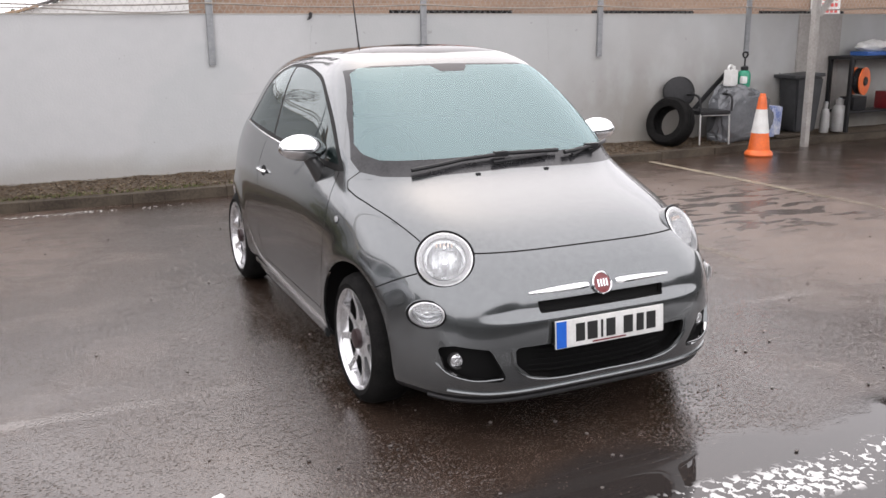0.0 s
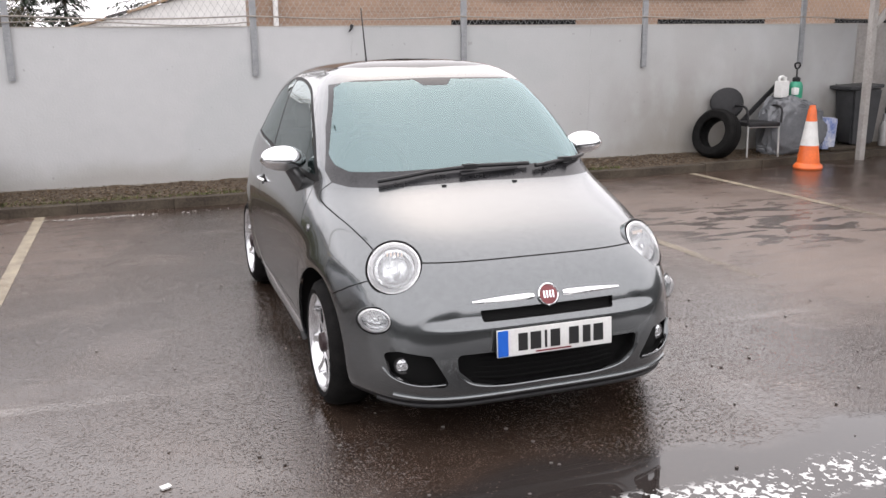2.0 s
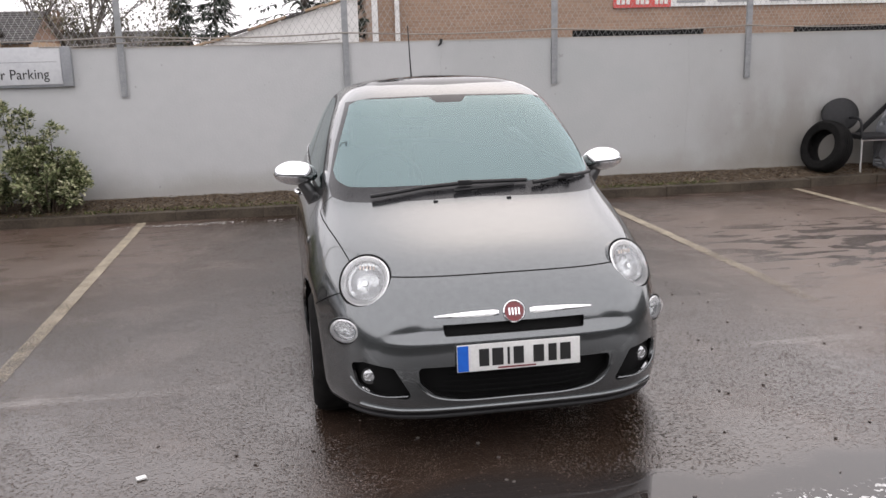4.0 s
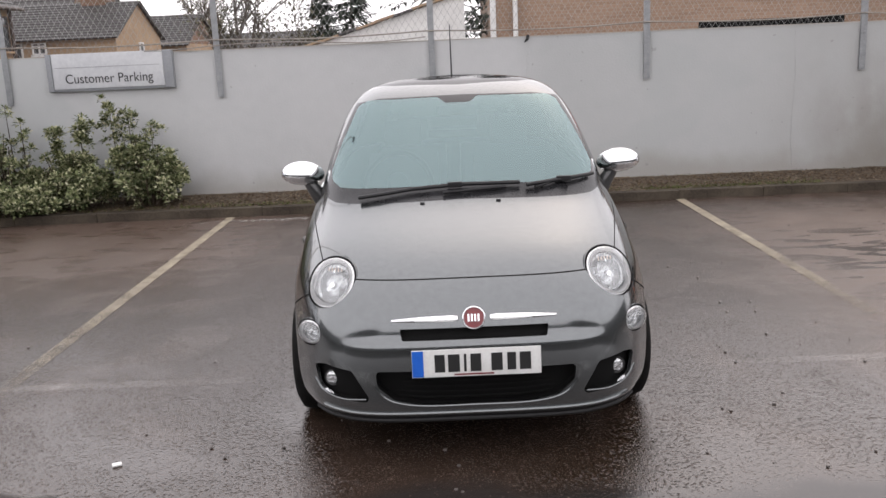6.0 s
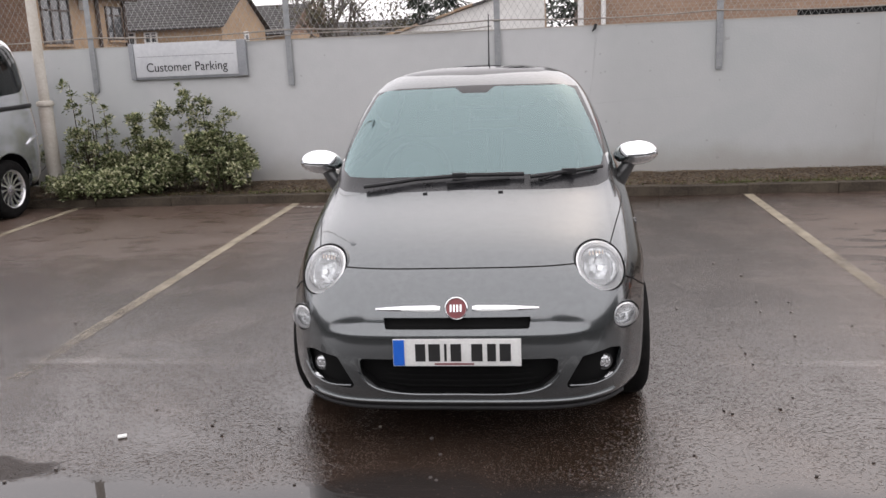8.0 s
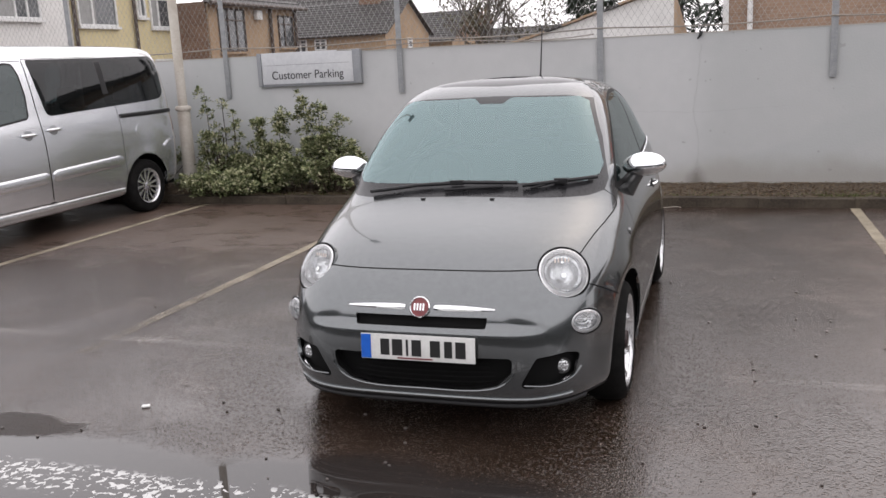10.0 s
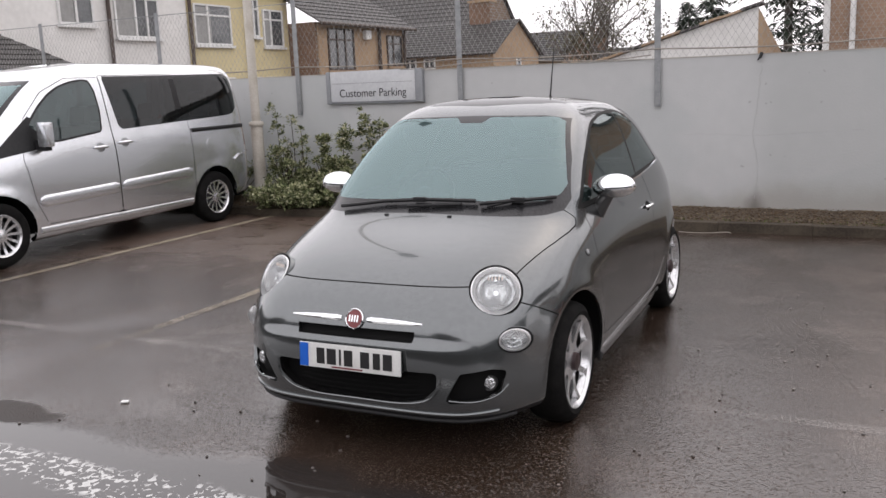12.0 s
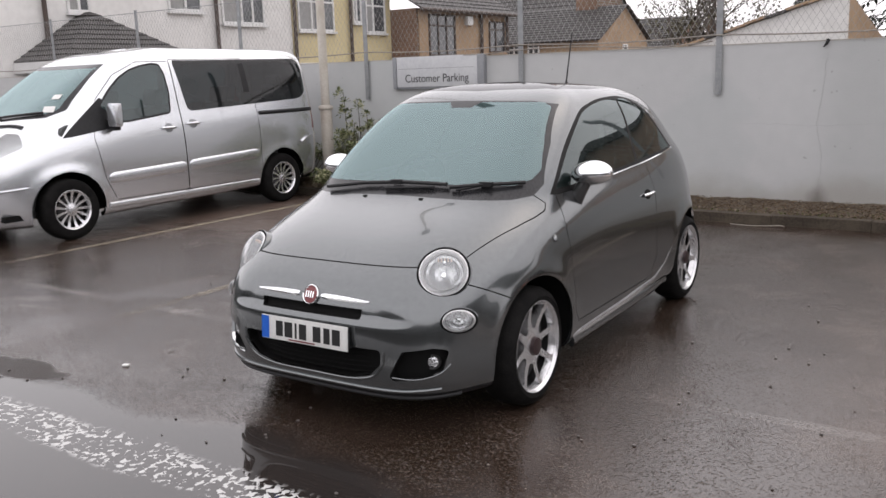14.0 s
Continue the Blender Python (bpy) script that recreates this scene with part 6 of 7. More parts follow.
M_BLUEPRINT = material("blue_printed_sack", (0.65, 0.66, 0.68), 0.5, color2=(0.12, 0.18, 0.42), scale=5, amount=0.6, bump=0.3)
b = bmesh.new()
box(b, -0.13, 0.13, -0.10, 0.10, 0, 0.44, 0.05, pose(9.42, 9.68, 0.12, 0, 4, 10))
single("plastic_sack", b, M_BLUEPRINT, "white and blue printed plastic sack", "sack")
# canister and pump sprayer
jug = thing("jerrycan", "white plastic jerrycan on the sheeted heap", "canister", pose(8.60, 9.62, 0.86, 0, 0, 15))
part("can_body", box(bmesh.new(), -0.085, 0.085, -0.06, 0.06, 0, 0.22, 0.025), M_WHITE, jug)
part("can_handle", tube(bmesh.new(), curve_pts([(-0.07, 0, 0.20), (-0.06, 0, 0.265), (0.02, 0, 0.27), (0.05, 0, 0.21)], 5), 0.016, 8), M_WHITE, jug)
part("can_cap", lathe(bmesh.new(), [(0, 0.27), (0.025, 0.268), (0.026, 0.22)], 16, Matrix.Translation((0.055, 0, 0))), M_WHITE, jug)
M_GREEN = material("green_plastic", (0.02, 0.22, 0.13), 0.4, color2=(0.03, 0.27, 0.16), scale=9)
spr = thing("pump_sprayer", "white and green pump sprayer with black handle", "sprayer", pose(8.83, 9.62, 0.84))
part("tank", lathe(bmesh.new(), [(0, 0), (0.085, 0.005), (0.09, 0.03), (0.09, 0.17), (0.07, 0.215), (0.04, 0.23), (0, 0.23)], 28), M_GREEN, spr)
part("tank_label", box(bmesh.new(), -0.088, 0.0, -0.088, 0.0, 0.05, 0.15, 0.02), M_WHITE, spr)
part("pump_collar", lathe(bmesh.new(), [(0.05, 0.22), (0.052, 0.27), (0.03, 0.285), (0, 0.285)], 20), M_BLACK, spr)
part("pump_rod", tube(bmesh.new(), [(0, 0, 0.28), (0, 0, 0.40)], 0.011, 8), M_BLACK, spr)
part("pump_grip", tube(bmesh.new(), curve_pts([(-0.045, 0, 0.455), (-0.03, 0, 0.41), (0, 0, 0.395), (0.03, 0, 0.41), (0.045, 0, 0.455), (0, 0, 0.47), (-0.045, 0, 0.455)], 5), 0.012, 8), M_BLACK, spr)
b = bmesh.new()
box(b, -0.03, 0.03, -0.012, 0.012, -0.42, 0.42, 0.004, pose(8.40, 9.80, 0.78, 0, 48, 0))
single("dark_plank", b, M_BLACK, "dark plank leaning behind the heap", "plank")
# wheeled bin
M_BIN = material("dark_bin_plastic", (0.022, 0.023, 0.025), 0.5, color2=(0.04, 0.041, 0.043), scale=8)
wb = thing("wheeled_bin", "dark grey wheeled bin with its lid shut", "bin", pose(10.02, 9.74, 0.12, 0, 0, -4))
b = bmesh.new()
lo = [b.verts.new((sx * 0.19, sy * 0.16, 0.05)) for sx, sy in ((-1, -1), (1, -1), (1, 1), (-1, 1))]
hi = [b.verts.new((sx * 0.24, sy * 0.20, 0.82)) for sx, sy in ((-1, -1), (1, -1), (1, 1), (-1, 1))]
b.faces.new(lo[::-1]), b.faces.new(hi)
for i in range(4):
    b.faces.new((lo[i], lo[(i + 1) % 4], hi[(i + 1) % 4], hi[i]))
bmesh.ops.bevel(b, geom=list(b.edges), offset=0.025, segments=2, affect="EDGES")
part("bin_body", b, M_BIN, wb)
part("bin_lid", box(bmesh.new(), -0.27, 0.27, -0.23, 0.22, 0.82, 0.87, 0.018, pose(0, 0, 0, 0, -3, 0)), M_BIN, wb)
for sx in (1, -1):
    part("bin_wheel", lathe(bmesh.new(), [(0, -0.02), (0.09, -0.02), (0.1, 0), (0.09, 0.02), (0, 0.02)], 20, pose(sx * 0.24, 0.16, 0.09, 0, 90, 0)), M_RUBBER, wb)
part("bin_handle", tube(bmesh.new(), [(-0.2, 0.22, 0.86), (-0.2, 0.27, 0.85), (0.2, 0.27, 0.85), (0.2, 0.22, 0.86)], 0.014, 8), M_BIN, wb)
# steel post with a brace
M_GREYPAINT = material("grey_painted_steel", (0.40, 0.385, 0.36), 0.5, color2=(0.27, 0.25, 0.23), scale=4, amount=0.7)
sp = thing("canopy_post", "grey painted square steel post with a diagonal brace", "post", pose(9.72, 9.30, 0))
part("post", box(bmesh.new(), -0.042, 0.042, -0.042, 0.042, 0, 3.1, 0.006), M_GREYPAINT, sp)
# sheet added out of view to shade the cluttered corner
part("unseen_canopy_sheet", box(bmesh.new(), -0.25, 5.2, -2.0, 1.9, 3.06, 3.10, 0.004), M_ROOFTILE, sp, "unseen dark canopy sheet added to shade the corner")
part("brace", box(bmesh.new(), -0.035, 0.035, -0.03, 0.03, 0.0, 1.3, 0.004, pose(0.05, 0, 1.78, 0, 42, 0)), M_GREYPAINT, sp)
part("beam", box(bmesh.new(), -0.05, 4.0, -0.06, 0.06, 2.70, 2.84, 0.006), M_GREYPAINT, sp)
# pier where the wall changes
bm = bmesh.new()
box(bm, 10.12, 10.95, WALL_Y - 0.03, WALL_Y + 0.18, -0.1, WALL_TOP - 0.003)
tagged(mesh_object("wall_pier", bm, material("bare_concrete", (0.27, 0.255, 0.235), 0.8, color2=(0.36, 0.34, 0.32), scale=2.5, bump=0.3), smooth=False), "stained bare concrete pier in the wall", "wall", kind="structure")
# gas bottles
M_BOTTLE = material("dull_white_bottle", (0.36, 0.36, 0.355), 0.4, 0.1, color2=(0.25, 0.24, 0.23), scale=8, amount=0.8)
for x, y, h, r in ((10.42, 9.62, 0.36, 0.065), (10.74, 9.66, 0.40, 0.105)):
    gb = thing("gas_bottle", "dull white gas bottle with a valve and collar", "gas bottle", pose(x, y, 0.13), "gas bottles")
    part("bottle", lathe(bmesh.new(), [(0, 0), (r * 0.9, 0.0), (r, 0.03), (r, h * 0.75), (r * 0.75, h * 0.93), (r * 0.3, h), (0, h)], 26), M_BOTTLE, gb)
    part("valve", lathe(bmesh.new(), [(0.02, h - 0.01), (0.02, h + 0.06), (0.035, h + 0.065), (0.03, h + 0.09), (0, h + 0.09)], 12), M_STEEL, gb)
    part("collar", lathe(bmesh.new(), [(r * 0.5, h * 0.95), (r * 0.55, h + 0.07), (r * 0.5, h + 0.07), (r * 0.46, h * 0.95)], 20), M_BOTTLE, gb)
# work bench with odds and ends
bench = thing("work_bench", "dark steel work bench with a shelf", "bench", pose(11.45, 9.72, 0.12))
part("bench_top", box(bmesh.new(), -0.72, 0.72, -0.22, 0.22, 1.05, 1.10, 0.006), M_BLACK, bench)
part("bench_shelf", box(bmesh.new(), -0.70, 0.70, -0.21, 0.21, 0.28, 0.31, 0.006), M_BLACK, bench)
for sx in (1, -1):
    for sy in (1, -1):
        part("leg", box(bmesh.new(), sx * 0.69 - 0.025, sx * 0.69 + 0.025, sy * 0.19 - 0.025, sy * 0.19 + 0.025, 0, 1.05, 0.004), M_BLACK, bench)
M_TRAY = material("blue_tray_plastic", (0.03, 0.09, 0.32), 0.4, color2=(0.04, 0.12, 0.36), scale=9)
b = bmesh.new()
box(b, -0.35, 0.35, -0.16, 0.16, 0, 0.06, 0.015, pose(11.4, 9.68, 1.222))
single("storage_tray", b, M_TRAY, "shallow blue plastic tray on the bench", "tray")
b = bmesh.new()
bmesh.ops.create_uvsphere(b, u_segments=32, v_segments=18, radius=1.0)
for v in b.verts:
    k = 1 + 0.28 * noise.noise(v.co * 2.2) + 0.1 * noise.noise(v.co * 6)
    v.co = Vector((11.32 + v.co.x * 0.30 * k, 9.68 + v.co.y * 0.13 * k, 1.36 + v.co.z * 0.085 * k))
single("crumpled_plastic", b, M_WHITE, "crumpled pale plastic wrap on the tray", "plastic wrap", angle=80)
reel = thing("hose_reel", "orange and black hose reel under the bench", "hose reel", pose(10.98, 9.56, 0.86, 90, 0, 20))
part("reel_drum", lathe(bmesh.new(), [(0, -0.08), (0.19, -0.08), (0.2, -0.07), (0.2, -0.06), (0.13, -0.05), (0.13, 0.05), (0.2, 0.06), (0.2, 0.08), (0, 0.08)], 32), M_ORANGE, reel)
part("reel_hub", lathe(bmesh.new(), [(0, 0.10), (0.06, 0.10), (0.07, 0.08)], 20), M_BLACK, reel)
part("reel_band", lathe(bmesh.new(), [(0.14, -0.045), (0.185, -0.03), (0.19, 0.03), (0.14, 0.045)], 32), M_BLACK, reel, "black wound hose")
part("reel_arm", box(bmesh.new(), -0.025, 0.025, -0.26, 0.30, -0.11, -0.085, 0.005), M_BLACK, reel)
b = bmesh.new()
box(b, -0.16, 0.16, -0.12, 0.12, 0, 0.26, 0.02, pose(11.75, 9.66, 0.432))
single("red_toolbox", b, M_RED, "dark red metal toolbox on the bench shelf", "toolbox")
b = bmesh.new()
box(b, -0.16, 0.16, -0.12, 0.12, 0, 0.20, 0.02, pose(11.05, 9.70, 0.432, 0, 0, 8))
single("black_crate", b, M_BLACK, "black plastic crate on the bench shelf", "crate")
M_PINK = material("faded_pink_plastic", (0.62, 0.32, 0.28), 0.5, color2=(0.5, 0.26, 0.23), scale=9)
b = bmesh.new()
tube(b, curve_pts([(11.46, 9.40, 1.24), (11.6, 9.36, 1.40), (11.75, 9.34, 1.50)], 6), [0.05] * 13, 10)
single("folded_tube", b, M_PINK, "faded pink plastic tube lying on the bench", "tube")
b = bmesh.new()
tube(b, curve_pts([(11.52, 9.38, 1.25), (11.58, 9.36, 0.95), (11.62, 9.38, 0.6), (11.55, 9.42, 0.2)], 6), 0.014, 8)
single("hanging_hose", b, M_WHITE, "pale hose hanging from the bench", "hose")
b = bmesh.new()
box(b, -0.3, 0.3, -0.16, 0.16, 0, 0.05, 0.01, pose(9.72, 9.72, 0.105, 0, 0, 4))
single("timber_board", b, M_KERB, "damp timber board on the soil", "board")

# ---------------------------------------------------------------- beyond the wall
def brick_material(name, c1, c2, mortar, scale=1.0):
    m = bpy.data.materials.new(name)
    m.use_nodes = True
    n, l = m.node_tree.nodes, m.node_tree.links
    tc, mp, br = n.new("ShaderNodeTexCoord"), n.new("ShaderNodeMapping"), n.new("ShaderNodeTexBrick")
    mp.inputs["Rotation"].default_value = (radians(90), 0, 0)
    l.new(tc.outputs["Object"], mp.inputs["Vector"]), l.new(mp.outputs[0], br.inputs["Vector"])
    br.inputs["Scale"].default_value = scale
    br.inputs["Brick Width"].default_value, br.inputs["Row Height"].default_value, br.inputs["Mortar Size"].default_value = 0.225, 0.075, 0.006
    for k, c in (("Color1", c1), ("Color2", c2), ("Mortar", mortar)):
        br.inputs[k].default_value = (*c, 1)
    nz, hsv = n.new("ShaderNodeTexNoise"), n.new("ShaderNodeHueSaturation")
    nz.inputs["Scale"].default_value = 0.8
    mr = n.new("ShaderNodeMapRange")
    mr.inputs["To Min"].default_value, mr.inputs["To Max"].default_value = 0.7, 1.3
    l.new(tc.outputs["Object"], nz.inputs["Vector"]), l.new(nz.outputs["Fac"], mr.inputs["Value"]), l.new(mr.outputs[0], hsv.inputs["Value"])
    l.new(br.outputs["Color"], hsv.inputs["Color"]), l.new(hsv.outputs[0], n["Principled BSDF"].inputs["Base Color"])
    n["Principled BSDF"].inputs["Roughness"].default_value = 0.9
    return m


M_BRICK = brick_material("brown_brick", (0.25, 0.165, 0.115), (0.30, 0.20, 0.14), (0.30, 0.24, 0.19))
M_DARKBRICK = brick_material("dark_brick", (0.15, 0.085, 0.055), (0.19, 0.11, 0.07), (0.2, 0.17, 0.14))
M_WHITEWALL = material("white_rendered_wall", (0.72, 0.71, 0.69), 0.8, color2=(0.62, 0.61, 0.59), scale=0.7, bump=0.1)
M_YELLOW = material("pale_yellow_render", (0.60, 0.52, 0.31), 0.8, color2=(0.54, 0.46, 0.27), scale=0.7)
M_TAN = material("tan_render", (0.38, 0.27, 0.17), 0.85, color2=(0.30, 0.21, 0.135), scale=0.9)
M_DARKPANE = material("dark_window_pane", (0.05, 0.055, 0.06), 0.08, color2=(0.10, 0.105, 0.11), scale=1.5, spec=0.8)
M_FRAME = material("white_window_frame", (0.70, 0.70, 0.69), 0.5, color2=(0.6, 0.6, 0.59), scale=5)
M_BROWNFRAME = material("dark_brown_frame", (0.05, 0.035, 0.028), 0.6, color2=(0.07, 0.05, 0.04), scale=5)
M_CURTAIN = material("net_curtain", (0.33, 0.33, 0.32), 0.8, color2=(0.22, 0.22, 0.215), scale=6, amount=0.8)


def window(parent, m, w, h, frame_mat, bars, curtain=True):
    """A window lying in the local x-z plane of m, its face towards local -y."""
    wd = new("window")
    wd.parent = parent
    wd.matrix_local = m
    part("pane", box(bmesh.new(), -w / 2, w / 2, 0.0, 0.02, 0, h), M_DARKPANE, wd, smooth=False)
    if curtain:
        part("curtain", box(bmesh.new(), -w / 2 + 0.05, -w * 0.05, -0.004, 0.0, 0.04, h * 0.95), M_CURTAIN, wd, smooth=False)
    for x in [-w / 2, w / 2] + [(-w / 2 + w * i) for i in bars]:
        part("frame_bar", box(bmesh.new(), x - 0.035, x + 0.035, -0.04, 0.03, -0.02, h + 0.02, 0.006), frame_mat, wd)
    for z in (0, h * 0.74, h):
        part("frame_rail", box(bmesh.new(), -w / 2, w / 2, -0.035, 0.03, z - 0.03, z + 0.03, 0.006), frame_mat, wd)
    part("sill", box(bmesh.new(), -w / 2 - 0.08, w / 2 + 0.08, -0.12, 0.0, -0.12, -0.04, 0.008), M_FRAME if frame_mat is M_FRAME else M_TAN, wd)
    return wd


def tiled_roof(parent, corners, rows, label=""):
    """A pitched roof plane of overlapping tile courses: corners eave a, eave b, ridge b, ridge a."""
    a, b_, c, d = [Vector(v) for v in corners]
    nrm = (b_ - a).cross(d - a).normalized()
    if nrm.z < 0:
        nrm = -nrm
    roof = new("roof")
    roof.parent = parent
    if label:
        roof["label"] = label
    for i in range(rows):
        bmx = bmesh.new()
        t0, t1 = i / rows, (i + 1.15) / rows
        p = [a.lerp(d, t0), b_.lerp(c, t0), b_.lerp(c, min(t1, 1)), a.lerp(d, min(t1, 1))]
        lift = [0.05, 0.05, 0.015, 0.015]
        top = [bmx.verts.new(q + nrm * l) for q, l in zip(p, lift)]
        low = [bmx.verts.new(q - nrm * 0.02) for q in p]
        bmx.faces.new(top), bmx.faces.new(low[::-1])
        for k in range(4):
            bmx.faces.new((low[k], low[(k + 1) % 4], top[(k + 1) % 4], top[k]))
        part("tile_course", bmx, M_ROOFTILE, roof, smooth=False)
    return roof


def prism(bm_, outline, y0, y1):
    """An outline in x-z carried from y0 to y1."""
    a = [bm_.verts.new((x, y0, z)) for x, z in outline]
    b_ = [bm_.verts.new((x, y1, z)) for x, z in outline]
    bm_.faces.new(a), bm_.faces.new(b_[::-1])
    for i in range(len(a)):
        bm_.faces.new((a[i], b_[i], b_[(i + 1) % len(a)], a[(i + 1) % len(a)]))
    return bm_


# brown brick unit with banner and vents
shop = thing("brick_building", "long brown brick building with a banner and low vents", "building")
part("wall", box(bmesh.new(), 2.92, 30, 19.5, 27, 0, 4.25), M_BRICK, shop, smooth=False)
part("roof", box(bmesh.new(), 2.7, 30.2, 19.3, 27.2, 4.25, 4.45), M_ROOFTILE, shop, smooth=False)
for x0, x1 in ((7.43, 10.6), (12.9, 16.1), (18.4, 21.6)):
    vt_ = new("wall_vent")
    vt_.parent = shop
    part("vent_back", box(bmesh.new(), x0, x1, 19.47, 19.5, 1.72, 2.11), M_GAP, vt_, smooth=False)
    for k in range(18):
        x = x0 + (x1 - x0) * (k + 0.5) / 18
        part("vent_bar", box(bmesh.new(), x - 0.012, x + 0.012, 19.44, 19.47, 1.72, 2.11), M_BLACK, vt_, smooth=False)
part("drain_pipe", tube(bmesh.new(), [(3.40, 19.40, 0), (3.40, 19.40, 4.25)], 0.055, 12), M_FRAME, shop, "pale drain pipe")
part("corner_post", box(bmesh.new(), 2.86, 2.98, 19.45, 19.6, 0, 4.25), M_FRAME, shop, smooth=False)
ban = new("banner")
ban.parent = shop
ban["label"] = "red and white printed banner"
M_BANNERRED = material("banner_red", (0.62, 0.09, 0.08), 0.6, color2=(0.55, 0.08, 0.07), scale=3)
part("banner_red", box(bmesh.new(), 8.38, 9.76, 19.44, 19.48, 2.59, 3.5), M_BANNERRED, ban, smooth=False)
part("banner_white", box(bmesh.new(), 9.76, 15.47, 19.44, 19.48, 2.60, 3.5), M_WHITE, ban, smooth=False)
for k in range(11):
    if k in (3, 7):
        continue
    part("banner_bar", box(bmesh.new(), 8.45 + k * 0.115, 8.53 + k * 0.115, 19.425, 19.442, 2.66, 2.80), M_WHITE, ban, smooth=False)
for x0, w in ((9.9, 0.7), (10.9, 0.8), (12.2, 0.5), (12.9, 0.4), (14.2, 0.5)):
    part("banner_bar", box(bmesh.new(), x0, x0 + w, 19.425, 19.442, 2.68, 2.74), M_SIGNEDGE, ban, smooth=False)

board = new("wall_board")
board.parent = shop
board["label"] = "white board with unreadable red print"
part("board_panel", box(bmesh.new(), 20.28, 21.4, 19.44, 19.48, 2.0, 2.75), M_WHITE, board, smooth=False)
for k in range(4):
    for q in range(6):
        part("board_bar", box(bmesh.new(), 20.36 + q * 0.165, 20.46 + q * 0.165, 19.425, 19.442, 2.06 + k * 0.17, 2.16 + k * 0.17), M_BANNERRED, board, smooth=False)

# white shed with a sloping roof just behind the wall
shed = thing("white_shed", "white painted shed with a low sloping tiled roof", "shed")
part("front_wall", prism(bmesh.new(), [(-2.6, 0), (2.2, 0), (2.2, 2.62), (-2.6, 1.22)], 14.6, 14.75), M_WHITEWALL, shed, smooth=False)
b = bmesh.new()
v4 = [b.verts.new(p) for p in ((2.2, 14.751, 0), (2.2, 19.3, 0), (2.2, 19.3, 1.8), (2.2, 14.751, 2.62))]
v5 = [b.verts.new((p.co.x - 0.12, p.co.y, p.co.z)) for p in v4]
b.faces.new(v4), b.faces.new(v5[::-1])
for i in range(4):
    b.faces.new((v4[i], v5[i], v5[(i + 1) % 4], v4[(i + 1) % 4]))
part("side_wall", b, M_TAN, shed, "tan side wall", smooth=False)
for k in range(16):
    x0 = -2.7 + k * 0.31
    z0 = 1.22 + (x0 + 2.6) * 0.2917
    b = bmesh.new()
    box(b, 0, 0.34, 14.52, 14.95, 0.0, 0.035, 0.004, Matrix.Translation((x0, 0, z0 + 0.01 + 0.012 * (k % 2))) @ pose(0, 0, 0, 0, -16.3, 0))
    part("edge_tile", b, M_TAN if k % 3 else M_ROOFTILE, shed)

# terrace to the west: white, yellow and brick houses facing east
FACE = Matrix.Rotation(radians(90), 4, "Z")


def east_window(parent, x, y, z, w, h, mat_, bars, curtain=True):
    return window(parent, Matrix.Translation((x, y, z)) @ FACE, w, h, mat_, bars, curtain)


white = thing("white_house", "white rendered terraced house with sash windows", "house")
part("wall", box(bmesh.new(), -24, -16, 12.0, 22.03, 0, 5.4), M_WHITEWALL, white, smooth=False)
tiled_roof(white, ((-15.8, 11.8, 5.3), (-15.8, 22.1, 5.3), (-20, 22.1, 6.6), (-20, 11.8, 6.6)), 14)
for y, w, z in ((17.65, 1.15, 3.66), (19.9, 1.7, 3.36), (14.2, 0.6, 3.5)):
    east_window(white, -15.98, y, z, w, 1.5, M_FRAME, (0.5,) if w < 1.4 else (0.45, 0.72))
    east_window(white, -15.98, y, 0.9, w, 1.3, M_FRAME, (0.5,))
for y in (18.75, 13.2):
    part("drain_pipe", tube(bmesh.new(), [(-15.9, y, 0), (-15.9, y, 5.3)], 0.06, 10), M_BROWNFRAME, white, "dark drain pipe")
yel = thing("yellow_house", "pale yellow rendered terraced house", "house")
part("wall", box(bmesh.new(), -24, -16.02, 22.03, 27.45, 0, 5.2), M_YELLOW, yel, smooth=False)
tiled_roof(yel, ((-15.75, 22.0, 5.1), (-15.75, 27.6, 5.1), (-20, 27.6, 6.5), (-20, 22.0, 6.5)), 14)
for y, w in ((23.25, 1.75), (26.5, 1.1), (25.45, 0.4)):
    east_window(yel, -16.0, y, 3.22 if w > 0.5 else 3.55, w, 1.25, M_FRAME, (0.36,))
    east_window(yel, -16.0, y, 0.9, w, 1.2, M_FRAME, (0.36,))
for y in (22.12, 25.0):
    part("drain_pipe", tube(bmesh.new(), [(-15.92, y, 0), (-15.92, y, 5.1)], 0.06, 10), M_BROWNFRAME, yel, "dark drain pipe")
part("gutter", tube(bmesh.new(), [(-15.8, 22.0, 5.05), (-15.8, 27.5, 5.05)], 0.07, 8), M_FRAME, yel)
brk = thing("brick_house", "brown brick and tan rendered house with dark tiled roof", "house")
part("wall", box(bmesh.new(), -24, -14.85, 27.5, 34.2, 0, 4.05), M_DARKBRICK, brk, smooth=False)
part("render_front", box(bmesh.new(), -14.849, -14.80, 27.6, 34.1, 0, 4.0), M_TAN, brk, "tan rendered front", smooth=False)
tiled_roof(brk, ((-14.4, 27.2, 4.0), (-14.4, 34.5, 4.0), (-19.0, 34.5, 6.7), (-19.0, 27.2, 6.7)), 16)
b = bmesh.new()
part("gutter", tube(b, [(-14.38, 27.2, 3.98), (-14.38, 34.5, 3.98)], 0.07, 8), M_BROWNFRAME, brk)
east_window(brk, -14.78, 29.1, 2.33, 1.75, 1.5, M_BROWNFRAME, (0.33, 0.66), False)
east_window(brk, -14.78, 33.25, 2.47, 1.2, 1.22, M_BROWNFRAME, (0.4,), False)
